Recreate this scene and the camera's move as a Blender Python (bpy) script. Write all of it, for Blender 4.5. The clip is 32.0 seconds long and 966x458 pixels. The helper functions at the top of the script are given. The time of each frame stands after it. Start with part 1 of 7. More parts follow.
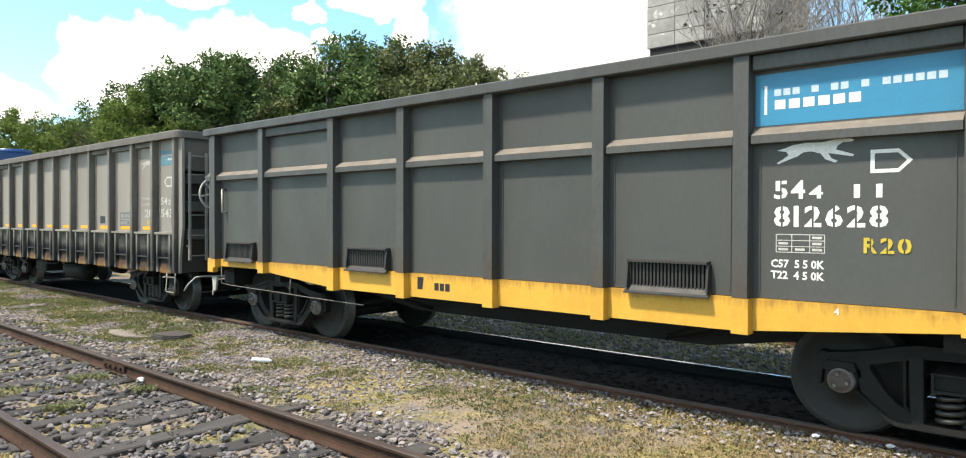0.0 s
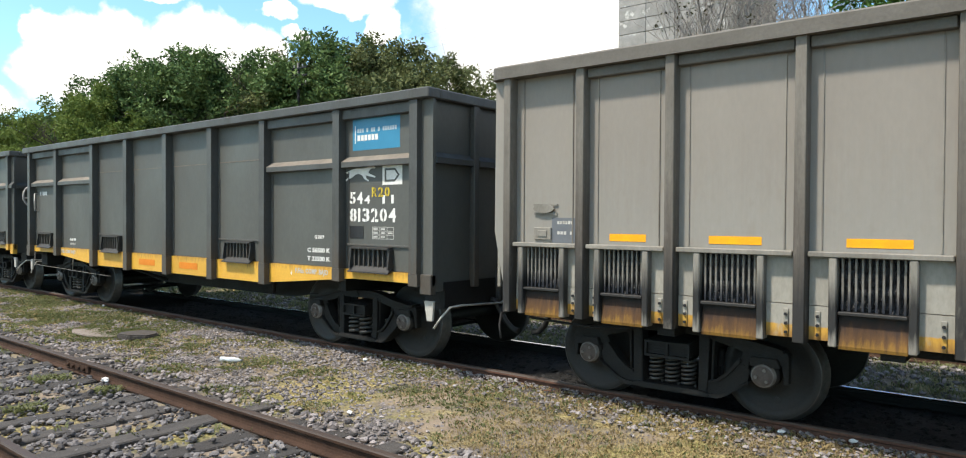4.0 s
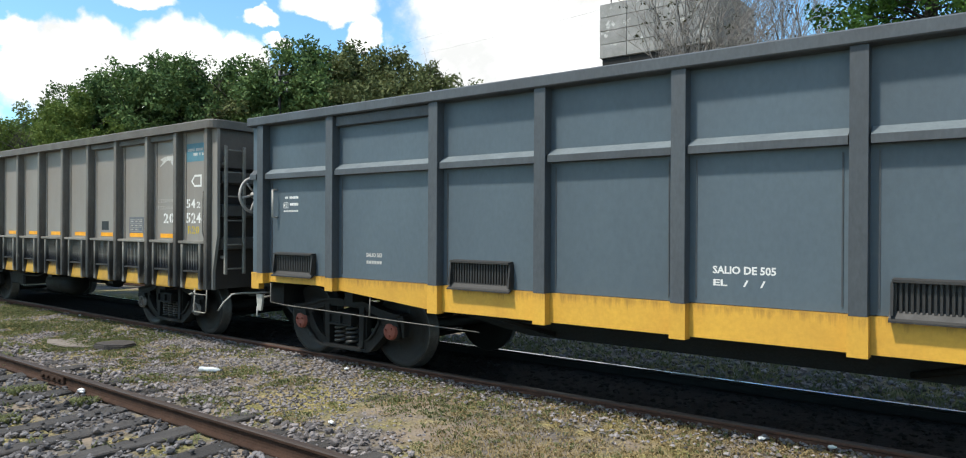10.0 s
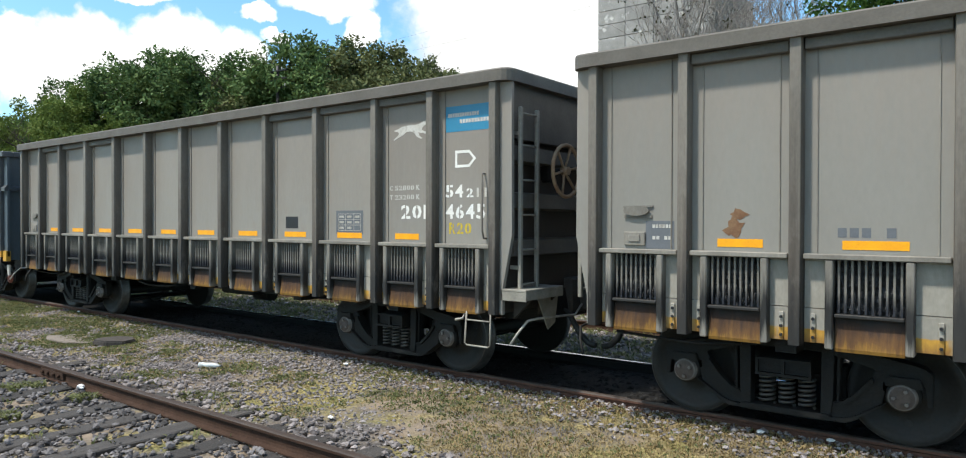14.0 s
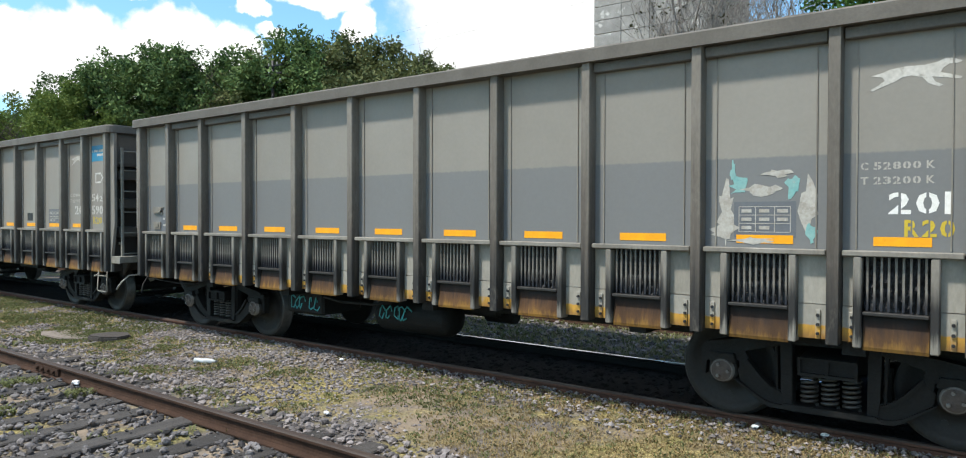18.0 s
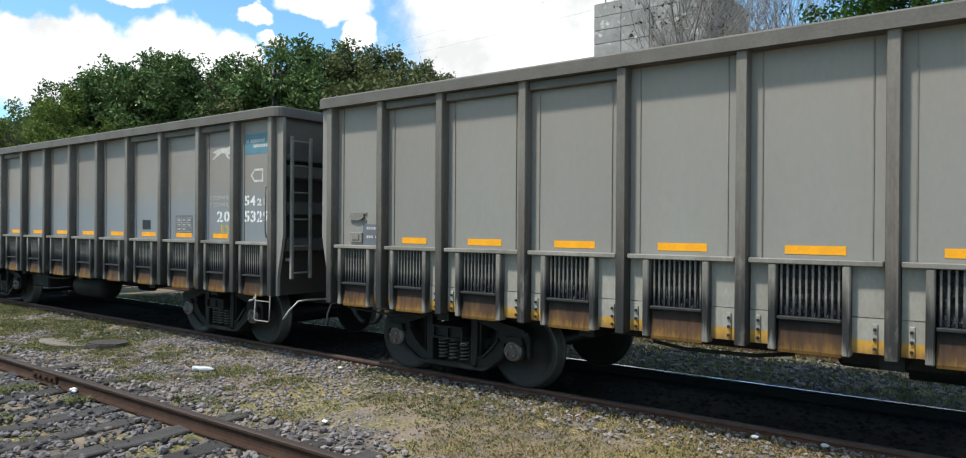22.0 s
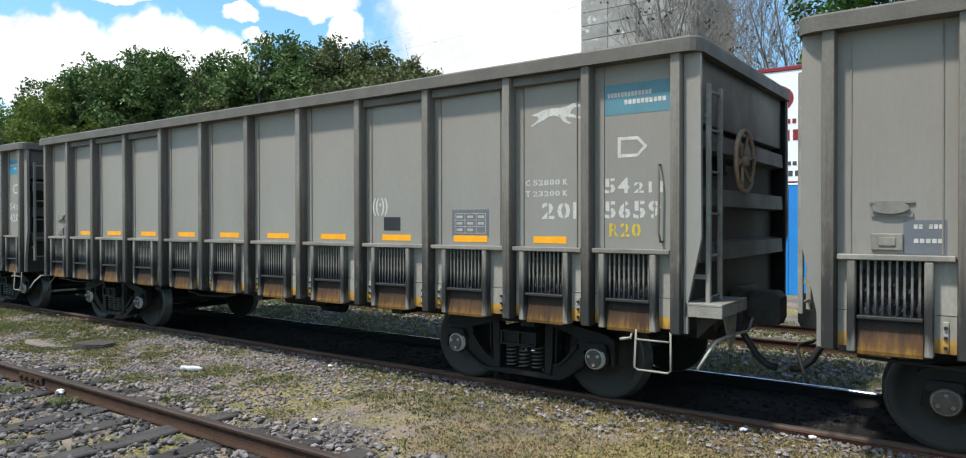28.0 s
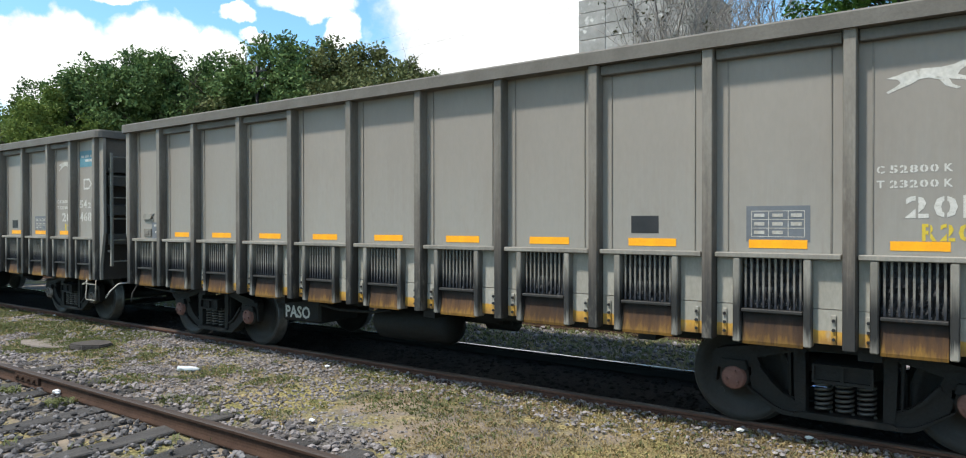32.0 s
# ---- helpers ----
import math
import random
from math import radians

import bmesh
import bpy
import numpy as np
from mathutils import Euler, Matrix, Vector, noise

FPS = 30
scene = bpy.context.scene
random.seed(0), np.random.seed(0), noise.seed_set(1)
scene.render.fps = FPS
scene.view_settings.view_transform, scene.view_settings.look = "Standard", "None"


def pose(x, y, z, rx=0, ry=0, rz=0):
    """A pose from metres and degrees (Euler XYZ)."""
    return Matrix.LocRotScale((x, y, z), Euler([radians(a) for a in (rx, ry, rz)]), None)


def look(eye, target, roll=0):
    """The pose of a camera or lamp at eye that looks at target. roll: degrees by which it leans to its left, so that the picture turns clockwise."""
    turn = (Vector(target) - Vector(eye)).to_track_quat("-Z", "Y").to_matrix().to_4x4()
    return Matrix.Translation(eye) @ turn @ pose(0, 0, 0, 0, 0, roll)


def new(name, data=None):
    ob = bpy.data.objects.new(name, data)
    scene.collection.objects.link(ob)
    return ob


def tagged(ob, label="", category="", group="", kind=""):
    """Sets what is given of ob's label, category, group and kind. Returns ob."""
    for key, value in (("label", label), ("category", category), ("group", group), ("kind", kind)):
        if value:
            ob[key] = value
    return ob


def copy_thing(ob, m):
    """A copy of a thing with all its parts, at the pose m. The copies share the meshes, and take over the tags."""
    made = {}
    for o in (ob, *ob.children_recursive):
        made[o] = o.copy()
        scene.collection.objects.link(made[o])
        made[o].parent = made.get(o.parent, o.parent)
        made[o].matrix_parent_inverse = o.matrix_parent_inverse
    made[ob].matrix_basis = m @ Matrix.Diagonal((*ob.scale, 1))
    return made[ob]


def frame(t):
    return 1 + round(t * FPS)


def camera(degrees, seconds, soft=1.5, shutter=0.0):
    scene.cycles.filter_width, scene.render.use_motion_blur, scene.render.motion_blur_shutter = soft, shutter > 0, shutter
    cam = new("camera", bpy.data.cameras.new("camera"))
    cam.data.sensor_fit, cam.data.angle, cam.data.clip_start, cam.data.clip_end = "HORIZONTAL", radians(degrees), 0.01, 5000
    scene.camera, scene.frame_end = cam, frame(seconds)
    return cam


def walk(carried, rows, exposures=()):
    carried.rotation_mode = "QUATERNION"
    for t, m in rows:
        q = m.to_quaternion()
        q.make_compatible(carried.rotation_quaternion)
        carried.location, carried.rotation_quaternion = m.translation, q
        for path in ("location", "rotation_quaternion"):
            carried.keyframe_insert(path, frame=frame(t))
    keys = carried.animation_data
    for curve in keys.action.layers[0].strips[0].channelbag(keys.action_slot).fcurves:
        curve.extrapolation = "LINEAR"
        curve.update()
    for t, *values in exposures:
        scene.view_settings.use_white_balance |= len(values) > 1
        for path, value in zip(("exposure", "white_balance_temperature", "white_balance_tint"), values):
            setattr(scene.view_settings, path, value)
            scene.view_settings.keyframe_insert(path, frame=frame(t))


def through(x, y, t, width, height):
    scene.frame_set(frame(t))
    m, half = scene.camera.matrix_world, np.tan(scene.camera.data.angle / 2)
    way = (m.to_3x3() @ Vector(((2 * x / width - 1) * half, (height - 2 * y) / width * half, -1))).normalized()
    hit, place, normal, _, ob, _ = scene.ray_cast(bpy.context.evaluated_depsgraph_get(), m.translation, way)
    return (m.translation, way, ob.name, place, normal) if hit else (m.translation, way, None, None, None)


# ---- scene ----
RT = 0.15            # height of the rail heads over the ground
TRACK_Y = 7.25       # middle of the line on which the train runs
GAUGE = 1.676

cam = camera(68.6, 32.0, soft=1.1)
# seconds, yaw, pitch, roll of a camera held by hand on one spot
HELD = [
    (0, 41.02, -0.74, -0.13), (0.5, 40.58, -0.58, -0.05), (1, 40.26, -0.50, -0.15), (1.5, 39.42, -0.95, -0.04),
    (2, 39.27, -0.69, -0.23), (2.5, 39.10, -1.04, -0.06), (3, 39.03, -0.85, -0.17), (3.5, 38.89, -0.80, -0.32),
    (5.5, 38.40, -1.05, -0.16), (6, 38.30, -0.89, -0.37), (6.5, 38.06, -0.95, -0.29), (7, 37.81, -1.02, -0.23),
    (7.5, 37.71, -1.09, -0.12), (8, 37.62, -0.48, -0.17), (8.5, 37.56, -0.15, -0.22), (9, 37.33, -0.11, -0.23),
    (9.5, 37.39, -0.03, -0.22), (10, 37.32, -0.18, -0.32), (10.5, 37.21, -0.32, -0.22), (11, 37.42, -0.37, -0.10),
    (11.5, 37.62, -0.27, -0.21), (12, 37.24, -0.60, -0.12), (12.5, 37.02, -0.71, -0.22), (13, 37.33, -0.79, -0.27),
    (13.5, 37.35, -0.52, -0.17), (14, 37.23, -0.59, -0.14), (14.5, 37.34, -0.85, -0.27), (16.5, 37.04, -0.63, -0.12),
    (17, 36.99, -0.83, -0.05), (17.5, 37.07, -0.89, -0.15), (18, 36.89, -0.95, -0.16), (18.5, 36.93, -1.01, -0.05),
    (19, 37.10, -0.79, 0.03), (19.5, 37.20, -0.81, 0.01), (20, 37.11, -0.93, -0.04), (20.5, 36.86, -0.47, -0.32),
    (21, 36.96, -0.03, -0.31), (21.5, 36.90, 0.18, -0.34), (22, 36.86, -0.25, -0.38), (22.5, 36.94, -0.33, -0.37),
    (23, 36.80, -0.07, -0.33), (23.5, 36.92, -0.25, -0.25), (24, 36.64, -0.55, -0.23), (24.5, 36.31, -0.57, -0.21),
    (25, 36.33, -0.50, -0.11), (25.5, 36.18, -0.55, -0.11), (27.5, 35.92, -0.65, 0.19), (28, 35.95, -0.54, 0.10),
    (28.5, 35.85, -0.57, 0.16), (29, 35.86, -0.67, 0.15), (29.5, 35.77, -0.92, 0.09), (30, 35.64, -0.30, -0.05),
    (30.5, 35.73, -0.22, 0.09), (31, 35.77, -0.37, 0.06), (31.5, 35.70, -0.46, 0.04), (32, 35.74, -0.50, 0.05),
]
# seconds, stops, kelvin, tint
EXPOSURES = [(0, 0.84, 7050, 12), (3, 0.67, 6950, 12), (6, 0.38, 6600, 11), (9, 0.28, 6500, 10), (10, 0.25, 6450, 10), (13, 0.33, 6500, 10), (19, 0.37, 6450, 10), (20.5, 0.31, 6400, 10),
             (22, 0.17, 6400, 10), (23.5, 0.20, 6380, 10), (25, 0.32, 6380, 10), (28, 0.28, 6400, 10), (30, 0.30, 6430, 10), (32, 0.36, 6430, 10)]
walk(cam, [(t, pose(0, 0, RT + 1.73, 90 + p, r, y)) for t, y, p, r in HELD], EXPOSURES)


# ------------------------------------------------------------------ world and sun
def direction(yaw, up):
    a, e = radians(yaw), radians(up)
    return (-math.sin(a) * math.cos(e), math.cos(a) * math.cos(e), math.sin(e))


SUN_YAW, SUN_UP = 153.0, 61.0
world = bpy.data.worlds.new("sky")
scene.world = world
world.use_nodes = True


def build_sky():
    nt = world.node_tree
    nt.nodes.clear()
    N, L = nt.nodes.new, nt.links.new
    out, bg = N("ShaderNodeOutputWorld"), N("ShaderNodeBackground")
    sky = N("ShaderNodeTexSky")
    sky.sky_type, sky.sun_disc = "NISHITA", False
    sky.sun_elevation, sky.sun_rotation = radians(SUN_UP), radians(-SUN_YAW)
    sky.altitude, sky.air_density, sky.dust_density, sky.ozone_density = 50, 1.0, 0.6, 2.0
    co = N("ShaderNodeTexCoord")

    def math_node(op, a, b):
        n = N("ShaderNodeMath")
        n.operation = op
        for i, v in enumerate((a, b)):
            if isinstance(v, (int, float)):
                n.inputs[i].default_value = v
            else:
                L(v, n.inputs[i])
        return n.outputs[0]

    noise_big = N("ShaderNodeTexNoise")
    noise_big.inputs["Scale"].default_value = 9.0
    noise_big.inputs["Detail"].default_value = 10.0
    noise_big.inputs["Roughness"].default_value = 0.60
    L(co.outputs["Generated"], noise_big.inputs["Vector"])
    xyz = N("ShaderNodeSeparateXYZ")
    L(co.outputs["Generated"], xyz.inputs[0])
    bearing = math_node("MULTIPLY", math_node("ARCTAN2", math_node("MULTIPLY", xyz.outputs[0], -1.0), xyz.outputs[1]), 57.2958)
    height = math_node("MULTIPLY", math_node("ARCSINE", xyz.outputs[2], 0.0), 57.2958)
    place = N("ShaderNodeCombineXYZ")
    L(bearing, place.inputs[0])
    L(height, place.inputs[1])
    spot = place.outputs[0]
    # billowing edges
    for size, push in ((14.0, 2.2), (45.0, 1.8)):
        n = N("ShaderNodeTexNoise")
        n.inputs["Scale"].default_value = size
        n.inputs["Detail"].default_value = 6.0
        L(co.outputs["Generated"], n.inputs["Vector"])
        c = N("ShaderNodeVectorMath")
        c.operation = "SUBTRACT"
        c.inputs[1].default_value = (0.5, 0.5, 0.5)
        L(n.outputs["Color"], c.inputs[0])
        w = N("ShaderNodeVectorMath")
        w.operation = "SCALE"
        w.inputs["Scale"].default_value = push
        L(c.outputs[0], w.inputs[0])
        a = N("ShaderNodeVectorMath")
        a.operation = "ADD"
        L(spot, a.inputs[0])
        L(w.outputs[0], a.inputs[1])
        spot = a.outputs[0]
    # cumulus clouds: yaw, height, half width, half height in degrees
    # the last five are out of view, added for their light on the wagons
    clouds = [(62.8, 9.9, 9.3, 3.7), (67.2, 12.3, 3.5, 2.3), (60.5, 12.9, 3.2, 2.5), (56.9, 11.6, 3.1, 2.4), (70.5, 12.9, 1.5, 1.2), (69.6, 10.2, 2.8, 1.9),
              (75.0, 7.8, 3.4, 1.7), (64.2, 16.1, 3.6, 0.7), (55.1, 15.7, 1.3, 0.8), (53.7, 13.9, 1.1, 0.6), (49.3, 16.9, 3.8, 1.1), (46.8, 15.0, 1.4, 1.4),
              (33.9, 14.2, 10.4, 30), (84, 5, 6, 5.5), (-20, 16, 17, 9), (-75, 32, 34, 16), (150, 34, 46, 15), (100, 38, 22, 12), (-150, 30, 20, 14)]
    total = None
    for yaw, up, wide, high in clouds:
        d = N("ShaderNodeVectorMath")
        d.operation = "SUBTRACT"
        d.inputs[1].default_value = (yaw, up, 0)
        L(spot, d.inputs[0])
        e = N("ShaderNodeVectorMath")
        e.operation = "MULTIPLY"
        e.inputs[1].default_value = (1 / wide, 1 / high, 0)
        L(d.outputs[0], e.inputs[0])
        r = N("ShaderNodeVectorMath")
        r.operation = "LENGTH"
        L(e.outputs[0], r.inputs[0])
        near = math_node("SUBTRACT", 1.0, r.outputs["Value"])
        total = near if total is None else math_node("MAXIMUM", total, near)
    rough = math_node("MULTIPLY", math_node("SUBTRACT", noise_big.outputs[0], 0.5), 0.9)
    cover = math_node("ADD", total, rough)
    mask = N("ShaderNodeMapRange")
    mask.interpolation_type = "SMOOTHSTEP"
    mask.inputs["From Min"].default_value, mask.inputs["From Max"].default_value = -0.10, 0.20
    L(cover, mask.inputs["Value"])
    shade = N("ShaderNodeMapRange")
    shade.inputs["From Min"].default_value, shade.inputs["From Max"].default_value = 0.35, 0.65
    shade.inputs["To Min"].default_value, shade.inputs["To Max"].default_value = 0.95, 1.35
    L(noise_big.outputs[0], shade.inputs["Value"])
    cloud = N("ShaderNodeMix")
    cloud.data_type = "RGBA"
    cloud.blend_type = "MULTIPLY"
    cloud.inputs["Factor"].default_value = 1.0
    cloud.inputs[6].default_value = (CLOUD, CLOUD * 1.01, CLOUD * 0.99, 1)
    L(shade.outputs[0], cloud.inputs[7])
    blue = N("ShaderNodeMix")
    blue.data_type = "RGBA"
    blue.blend_type = "MULTIPLY"
    blue.inputs["Factor"].default_value = 1.0
    blue.inputs[7].default_value = (SKY * 1.08, SKY * 1.46, SKY * 1.52, 1)
    L(sky.outputs[0], blue.inputs[6])
    mix = N("ShaderNodeMix")
    mix.data_type = "RGBA"
    L(mask.outputs[0], mix.inputs["Factor"])
    L(blue.outputs[2], mix.inputs[6])
    L(cloud.outputs[2], mix.inputs[7])
    L(mix.outputs[2], bg.inputs["Color"])
    bg.inputs["Strength"].default_value = 1.0
    L(bg.outputs[0], out.inputs[0])


SKY, CLOUD = 0.13, 0.85
build_sky()
sun_lamp = bpy.data.lights.new("sun", "SUN")
sun_lamp.energy, sun_lamp.angle, sun_lamp.color = 4.6, radians(4), (1.0, 0.955, 0.865)
sun = new("sun", sun_lamp)
sun.matrix_world = look((0, 0, 30), Vector((0, 0, 30)) - Vector(direction(SUN_YAW, SUN_UP)))


# ------------------------------------------------------------------ materials
def lin(r, g, b):
    return (r, g, b, 1.0)


def material(name, a, b=None, c=None, scale=6.0, fine=60.0, rough=0.6, metal=0.0, bump=0.15, spread=0.12,
             stretch=(1, 1, 1), wear=0.0, wear_scale=5.0, vary=0.0, island=False, bands=(), spec=0.4):
    """Paint, stone or wood: colour a, cloudy patches of b, worn spots of c, fine grain and relief.
    bands: (z from, z to, colour, amount) tints along the height, broken by noise."""
    mat = bpy.data.materials.new(name)
    mat.use_nodes = True
    nt = mat.node_tree
    N, L = nt.nodes.new, nt.links.new
    p = nt.nodes["Principled BSDF"]
    co = N("ShaderNodeTexCoord")
    mp = N("ShaderNodeMapping")
    mp.inputs["Scale"].default_value = stretch
    L(co.outputs["Object"], mp.inputs["Vector"])
    src = mp.outputs[0]
    if vary:
        info = N("ShaderNodeObjectInfo")
        off = N("ShaderNodeVectorMath")
        off.operation = "ADD"
        sc = N("ShaderNodeMath")
        sc.operation = "MULTIPLY"
        sc.inputs[1].default_value = 40.0
        L(info.outputs["Random"], sc.inputs[0])
        L(src, off.inputs[0])
        L(sc.outputs[0], off.inputs[1])
        src = off.outputs[0]

    def tex(s, detail=5.0, r=0.6, of=None):
        n = N("ShaderNodeTexNoise")
        n.inputs["Scale"].default_value = s
        n.inputs["Detail"].default_value = detail
        n.inputs["Roughness"].default_value = r
        L(of or src, n.inputs["Vector"])
        return n.outputs[0]

    def ramp(v, lo, hi, to0=0.0, to1=1.0):
        n = N("ShaderNodeMapRange")
        n.inputs["From Min"].default_value, n.inputs["From Max"].default_value = lo, hi
        n.inputs["To Min"].default_value, n.inputs["To Max"].default_value = to0, to1
        L(v, n.inputs["Value"])
        return n.outputs[0]

    def mixed(fac, x, y, mode="MIX"):
        n = N("ShaderNodeMix")
        n.data_type, n.blend_type = "RGBA", mode
        for sock, v in ((n.inputs["Factor"], fac), (n.inputs[6], x), (n.inputs[7], y)):
            if isinstance(v, (tuple, float, int)):
                sock.default_value = v
            else:
                L(v, sock)
        return n.outputs[2]

    def times(x, y):
        n = N("ShaderNodeMath")
        n.operation = "MULTIPLY"
        for i, v in enumerate((x, y)):
            if isinstance(v, (float, int)):
                n.inputs[i].default_value = v
            else:
                L(v, n.inputs[i])
        return n.outputs[0]

    big, small = tex(scale), tex(fine, 3.0)
    col = mixed(ramp(big, 0.32, 0.68), lin(*a), lin(*(b or a)))
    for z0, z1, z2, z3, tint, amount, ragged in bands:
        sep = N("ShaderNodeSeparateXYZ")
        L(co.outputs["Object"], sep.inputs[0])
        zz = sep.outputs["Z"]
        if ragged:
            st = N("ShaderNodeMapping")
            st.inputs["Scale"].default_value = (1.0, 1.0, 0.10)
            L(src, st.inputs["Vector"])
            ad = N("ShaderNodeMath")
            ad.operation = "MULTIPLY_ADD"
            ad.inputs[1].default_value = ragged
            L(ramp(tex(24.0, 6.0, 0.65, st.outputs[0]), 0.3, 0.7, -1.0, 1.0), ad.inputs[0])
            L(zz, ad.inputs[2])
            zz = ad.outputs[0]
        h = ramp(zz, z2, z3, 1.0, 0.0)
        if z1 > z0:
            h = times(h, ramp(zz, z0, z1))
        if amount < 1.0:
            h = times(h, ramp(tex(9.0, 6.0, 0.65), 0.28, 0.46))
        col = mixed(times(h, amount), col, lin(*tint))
    if c:
        col = mixed(times(ramp(tex(wear_scale, 8.0, 0.7), 0.66 - wear, 0.74 - wear), 0.85), col, lin(*c))
    if island:
        geo = N("ShaderNodeNewGeometry")
        col = mixed(1.0, col, ramp(geo.outputs["Random Per Island"], 0, 1, 1 - island, 1 + island), "MULTIPLY")
    if vary:
        col = mixed(1.0, col, ramp(info.outputs["Random"], 0, 1, 1 - vary, 1 + vary), "MULTIPLY")
    col = mixed(1.0, col, ramp(small, 0.3, 0.7, 1 - spread, 1 + spread), "MULTIPLY")
    L(col, p.inputs["Base Color"])
    L(ramp(big, 0.3, 0.7, max(rough - 0.1, 0.05), min(rough + 0.1, 1.0)), p.inputs["Roughness"])
    p.inputs["Metallic"].default_value = metal
    p.inputs["Specular IOR Level"].default_value = spec
    if bump:
        bn = N("ShaderNodeBump")
        bn.inputs["Strength"].default_value = bump
        bn.inputs["Distance"].default_value = 0.02
        L(small, bn.inputs["Height"])
        L(bn.outputs[0], p.inputs["Normal"])
    return mat


SOOT, RUST = (0.018, 0.017, 0.016), (0.10, 0.042, 0.018)
M = {}
M["beige"] = material("weathered_beige_paint", (0.2284, 0.2162, 0.1908), (0.1993, 0.188, 0.1673), (0.1316, 0.1034, 0.0799), scale=0.9, fine=30,
                      rough=0.5, bump=0.02, spread=0.03, wear=-0.05, wear_scale=9.0, vary=0.05, stretch=(1, 1, 0.4),
                      bands=[(2.0, 2.9, 9, 10, (0.228, 0.200, 0.170), 0.75, 0.3)])
M["beige_warm"] = material("weathered_brownish_beige_paint", (0.2303, 0.2049, 0.1748), (0.1993, 0.1777, 0.1532), (0.1316, 0.094, 0.0705), scale=0.9, fine=30,
                           rough=0.5, bump=0.02, spread=0.03, wear=-0.04, wear_scale=9.0, vary=0.05, stretch=(1, 1, 0.4),
                           bands=[(1.2, 1.5, 1.6, 2.4, (0.228, 0.216, 0.192), 0.8, 0.3)])
M["beige_two_tone"] = material("patched_beige_and_grey_paint", (0.232, 0.216, 0.188), (0.206, 0.193, 0.168), scale=0.9, fine=30, rough=0.5,
                               bump=0.02, spread=0.03, vary=0.04, bands=[(0, 0, 2.20, 2.215, (0.148, 0.149, 0.147), 1.0, 0.006)])
M["beige_bluish"] = material("faded_bluish_beige_paint", (0.226, 0.200, 0.174), (0.203, 0.181, 0.16), scale=0.9, fine=30, rough=0.5,
                             bump=0.02, spread=0.03, vary=0.04, bands=[(0, 0, 1.9, 2.3, (0.182, 0.197, 0.208), 1.0, 0.12)])
M["post"] = material("sooty_beige_post_paint", (0.175, 0.157, 0.132), (0.118, 0.105, 0.088), RUST, scale=3, fine=50, rough=0.6, bump=0.1,
                     wear=-0.04, vary=0.15, stretch=(1, 1, 0.35), bands=[(0, 0, 1.5, 2.6, (0.060, 0.047, 0.037), 0.7, 0.5), (0, 0, 1.05, 1.55, SOOT, 0.95, 0.22)])
M["chord"] = material("dusty_top_rail_paint", (0.115, 0.104, 0.088), (0.085, 0.077, 0.066), (0.055, 0.04, 0.03), scale=2.5, fine=40, rough=0.65,
                      bump=0.1, wear=-0.03)
M["lower"] = material("stained_beige_lower_sheet", (0.295, 0.282, 0.246), (0.238, 0.225, 0.192), RUST, scale=2.5, fine=40, rough=0.55, bump=0.08,
                      wear=-0.04, vary=0.08, stretch=(1, 1, 0.4), bands=[(0, 0, 0.915, 0.925, (0.46, 0.245, 0.02), 0.9, 0.006), (0, 0, 0.83, 0.90, (0.16, 0.08, 0.03), 0.7, 0.03)])
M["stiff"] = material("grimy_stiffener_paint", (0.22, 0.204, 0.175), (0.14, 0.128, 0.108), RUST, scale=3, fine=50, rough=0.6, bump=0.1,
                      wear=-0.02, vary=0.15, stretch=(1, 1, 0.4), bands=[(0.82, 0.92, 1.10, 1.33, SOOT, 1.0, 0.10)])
# rust brown, yellower at the foot, near-black along the top edge
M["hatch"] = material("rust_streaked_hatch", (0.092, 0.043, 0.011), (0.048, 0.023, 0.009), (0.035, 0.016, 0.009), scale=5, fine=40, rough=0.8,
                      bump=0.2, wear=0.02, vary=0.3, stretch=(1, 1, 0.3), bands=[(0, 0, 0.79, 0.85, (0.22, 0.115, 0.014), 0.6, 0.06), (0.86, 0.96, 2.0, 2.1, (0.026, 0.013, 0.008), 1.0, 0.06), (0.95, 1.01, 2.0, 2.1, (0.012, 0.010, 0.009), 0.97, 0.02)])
M["hatch_yellow"] = material("yellow_painted_hatch", (0.44, 0.255, 0.025), (0.33, 0.185, 0.025), RUST, scale=5, fine=40, rough=0.6, bump=0.1, wear=0.02, vary=0.12,
                             bands=[(0.93, 1.0, 2.0, 2.1, (0.07, 0.03, 0.012), 0.9, 0.03)])
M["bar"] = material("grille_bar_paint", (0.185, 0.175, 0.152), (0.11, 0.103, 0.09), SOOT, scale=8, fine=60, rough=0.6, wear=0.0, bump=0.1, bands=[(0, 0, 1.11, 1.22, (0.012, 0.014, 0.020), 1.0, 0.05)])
M["coal"] = material("coal_behind_grille", (0.006, 0.006, 0.007), (0.045, 0.046, 0.050), scale=32, fine=60, rough=0.5, bump=0.9, spread=0.6)
M["strip"] = material("orange_reflective_strip", (0.80, 0.345, 0.004), (0.70, 0.29, 0.004), (0.30, 0.12, 0.01), scale=8, fine=60, rough=0.4, bump=0.03, spread=0.06, wear=-0.10)
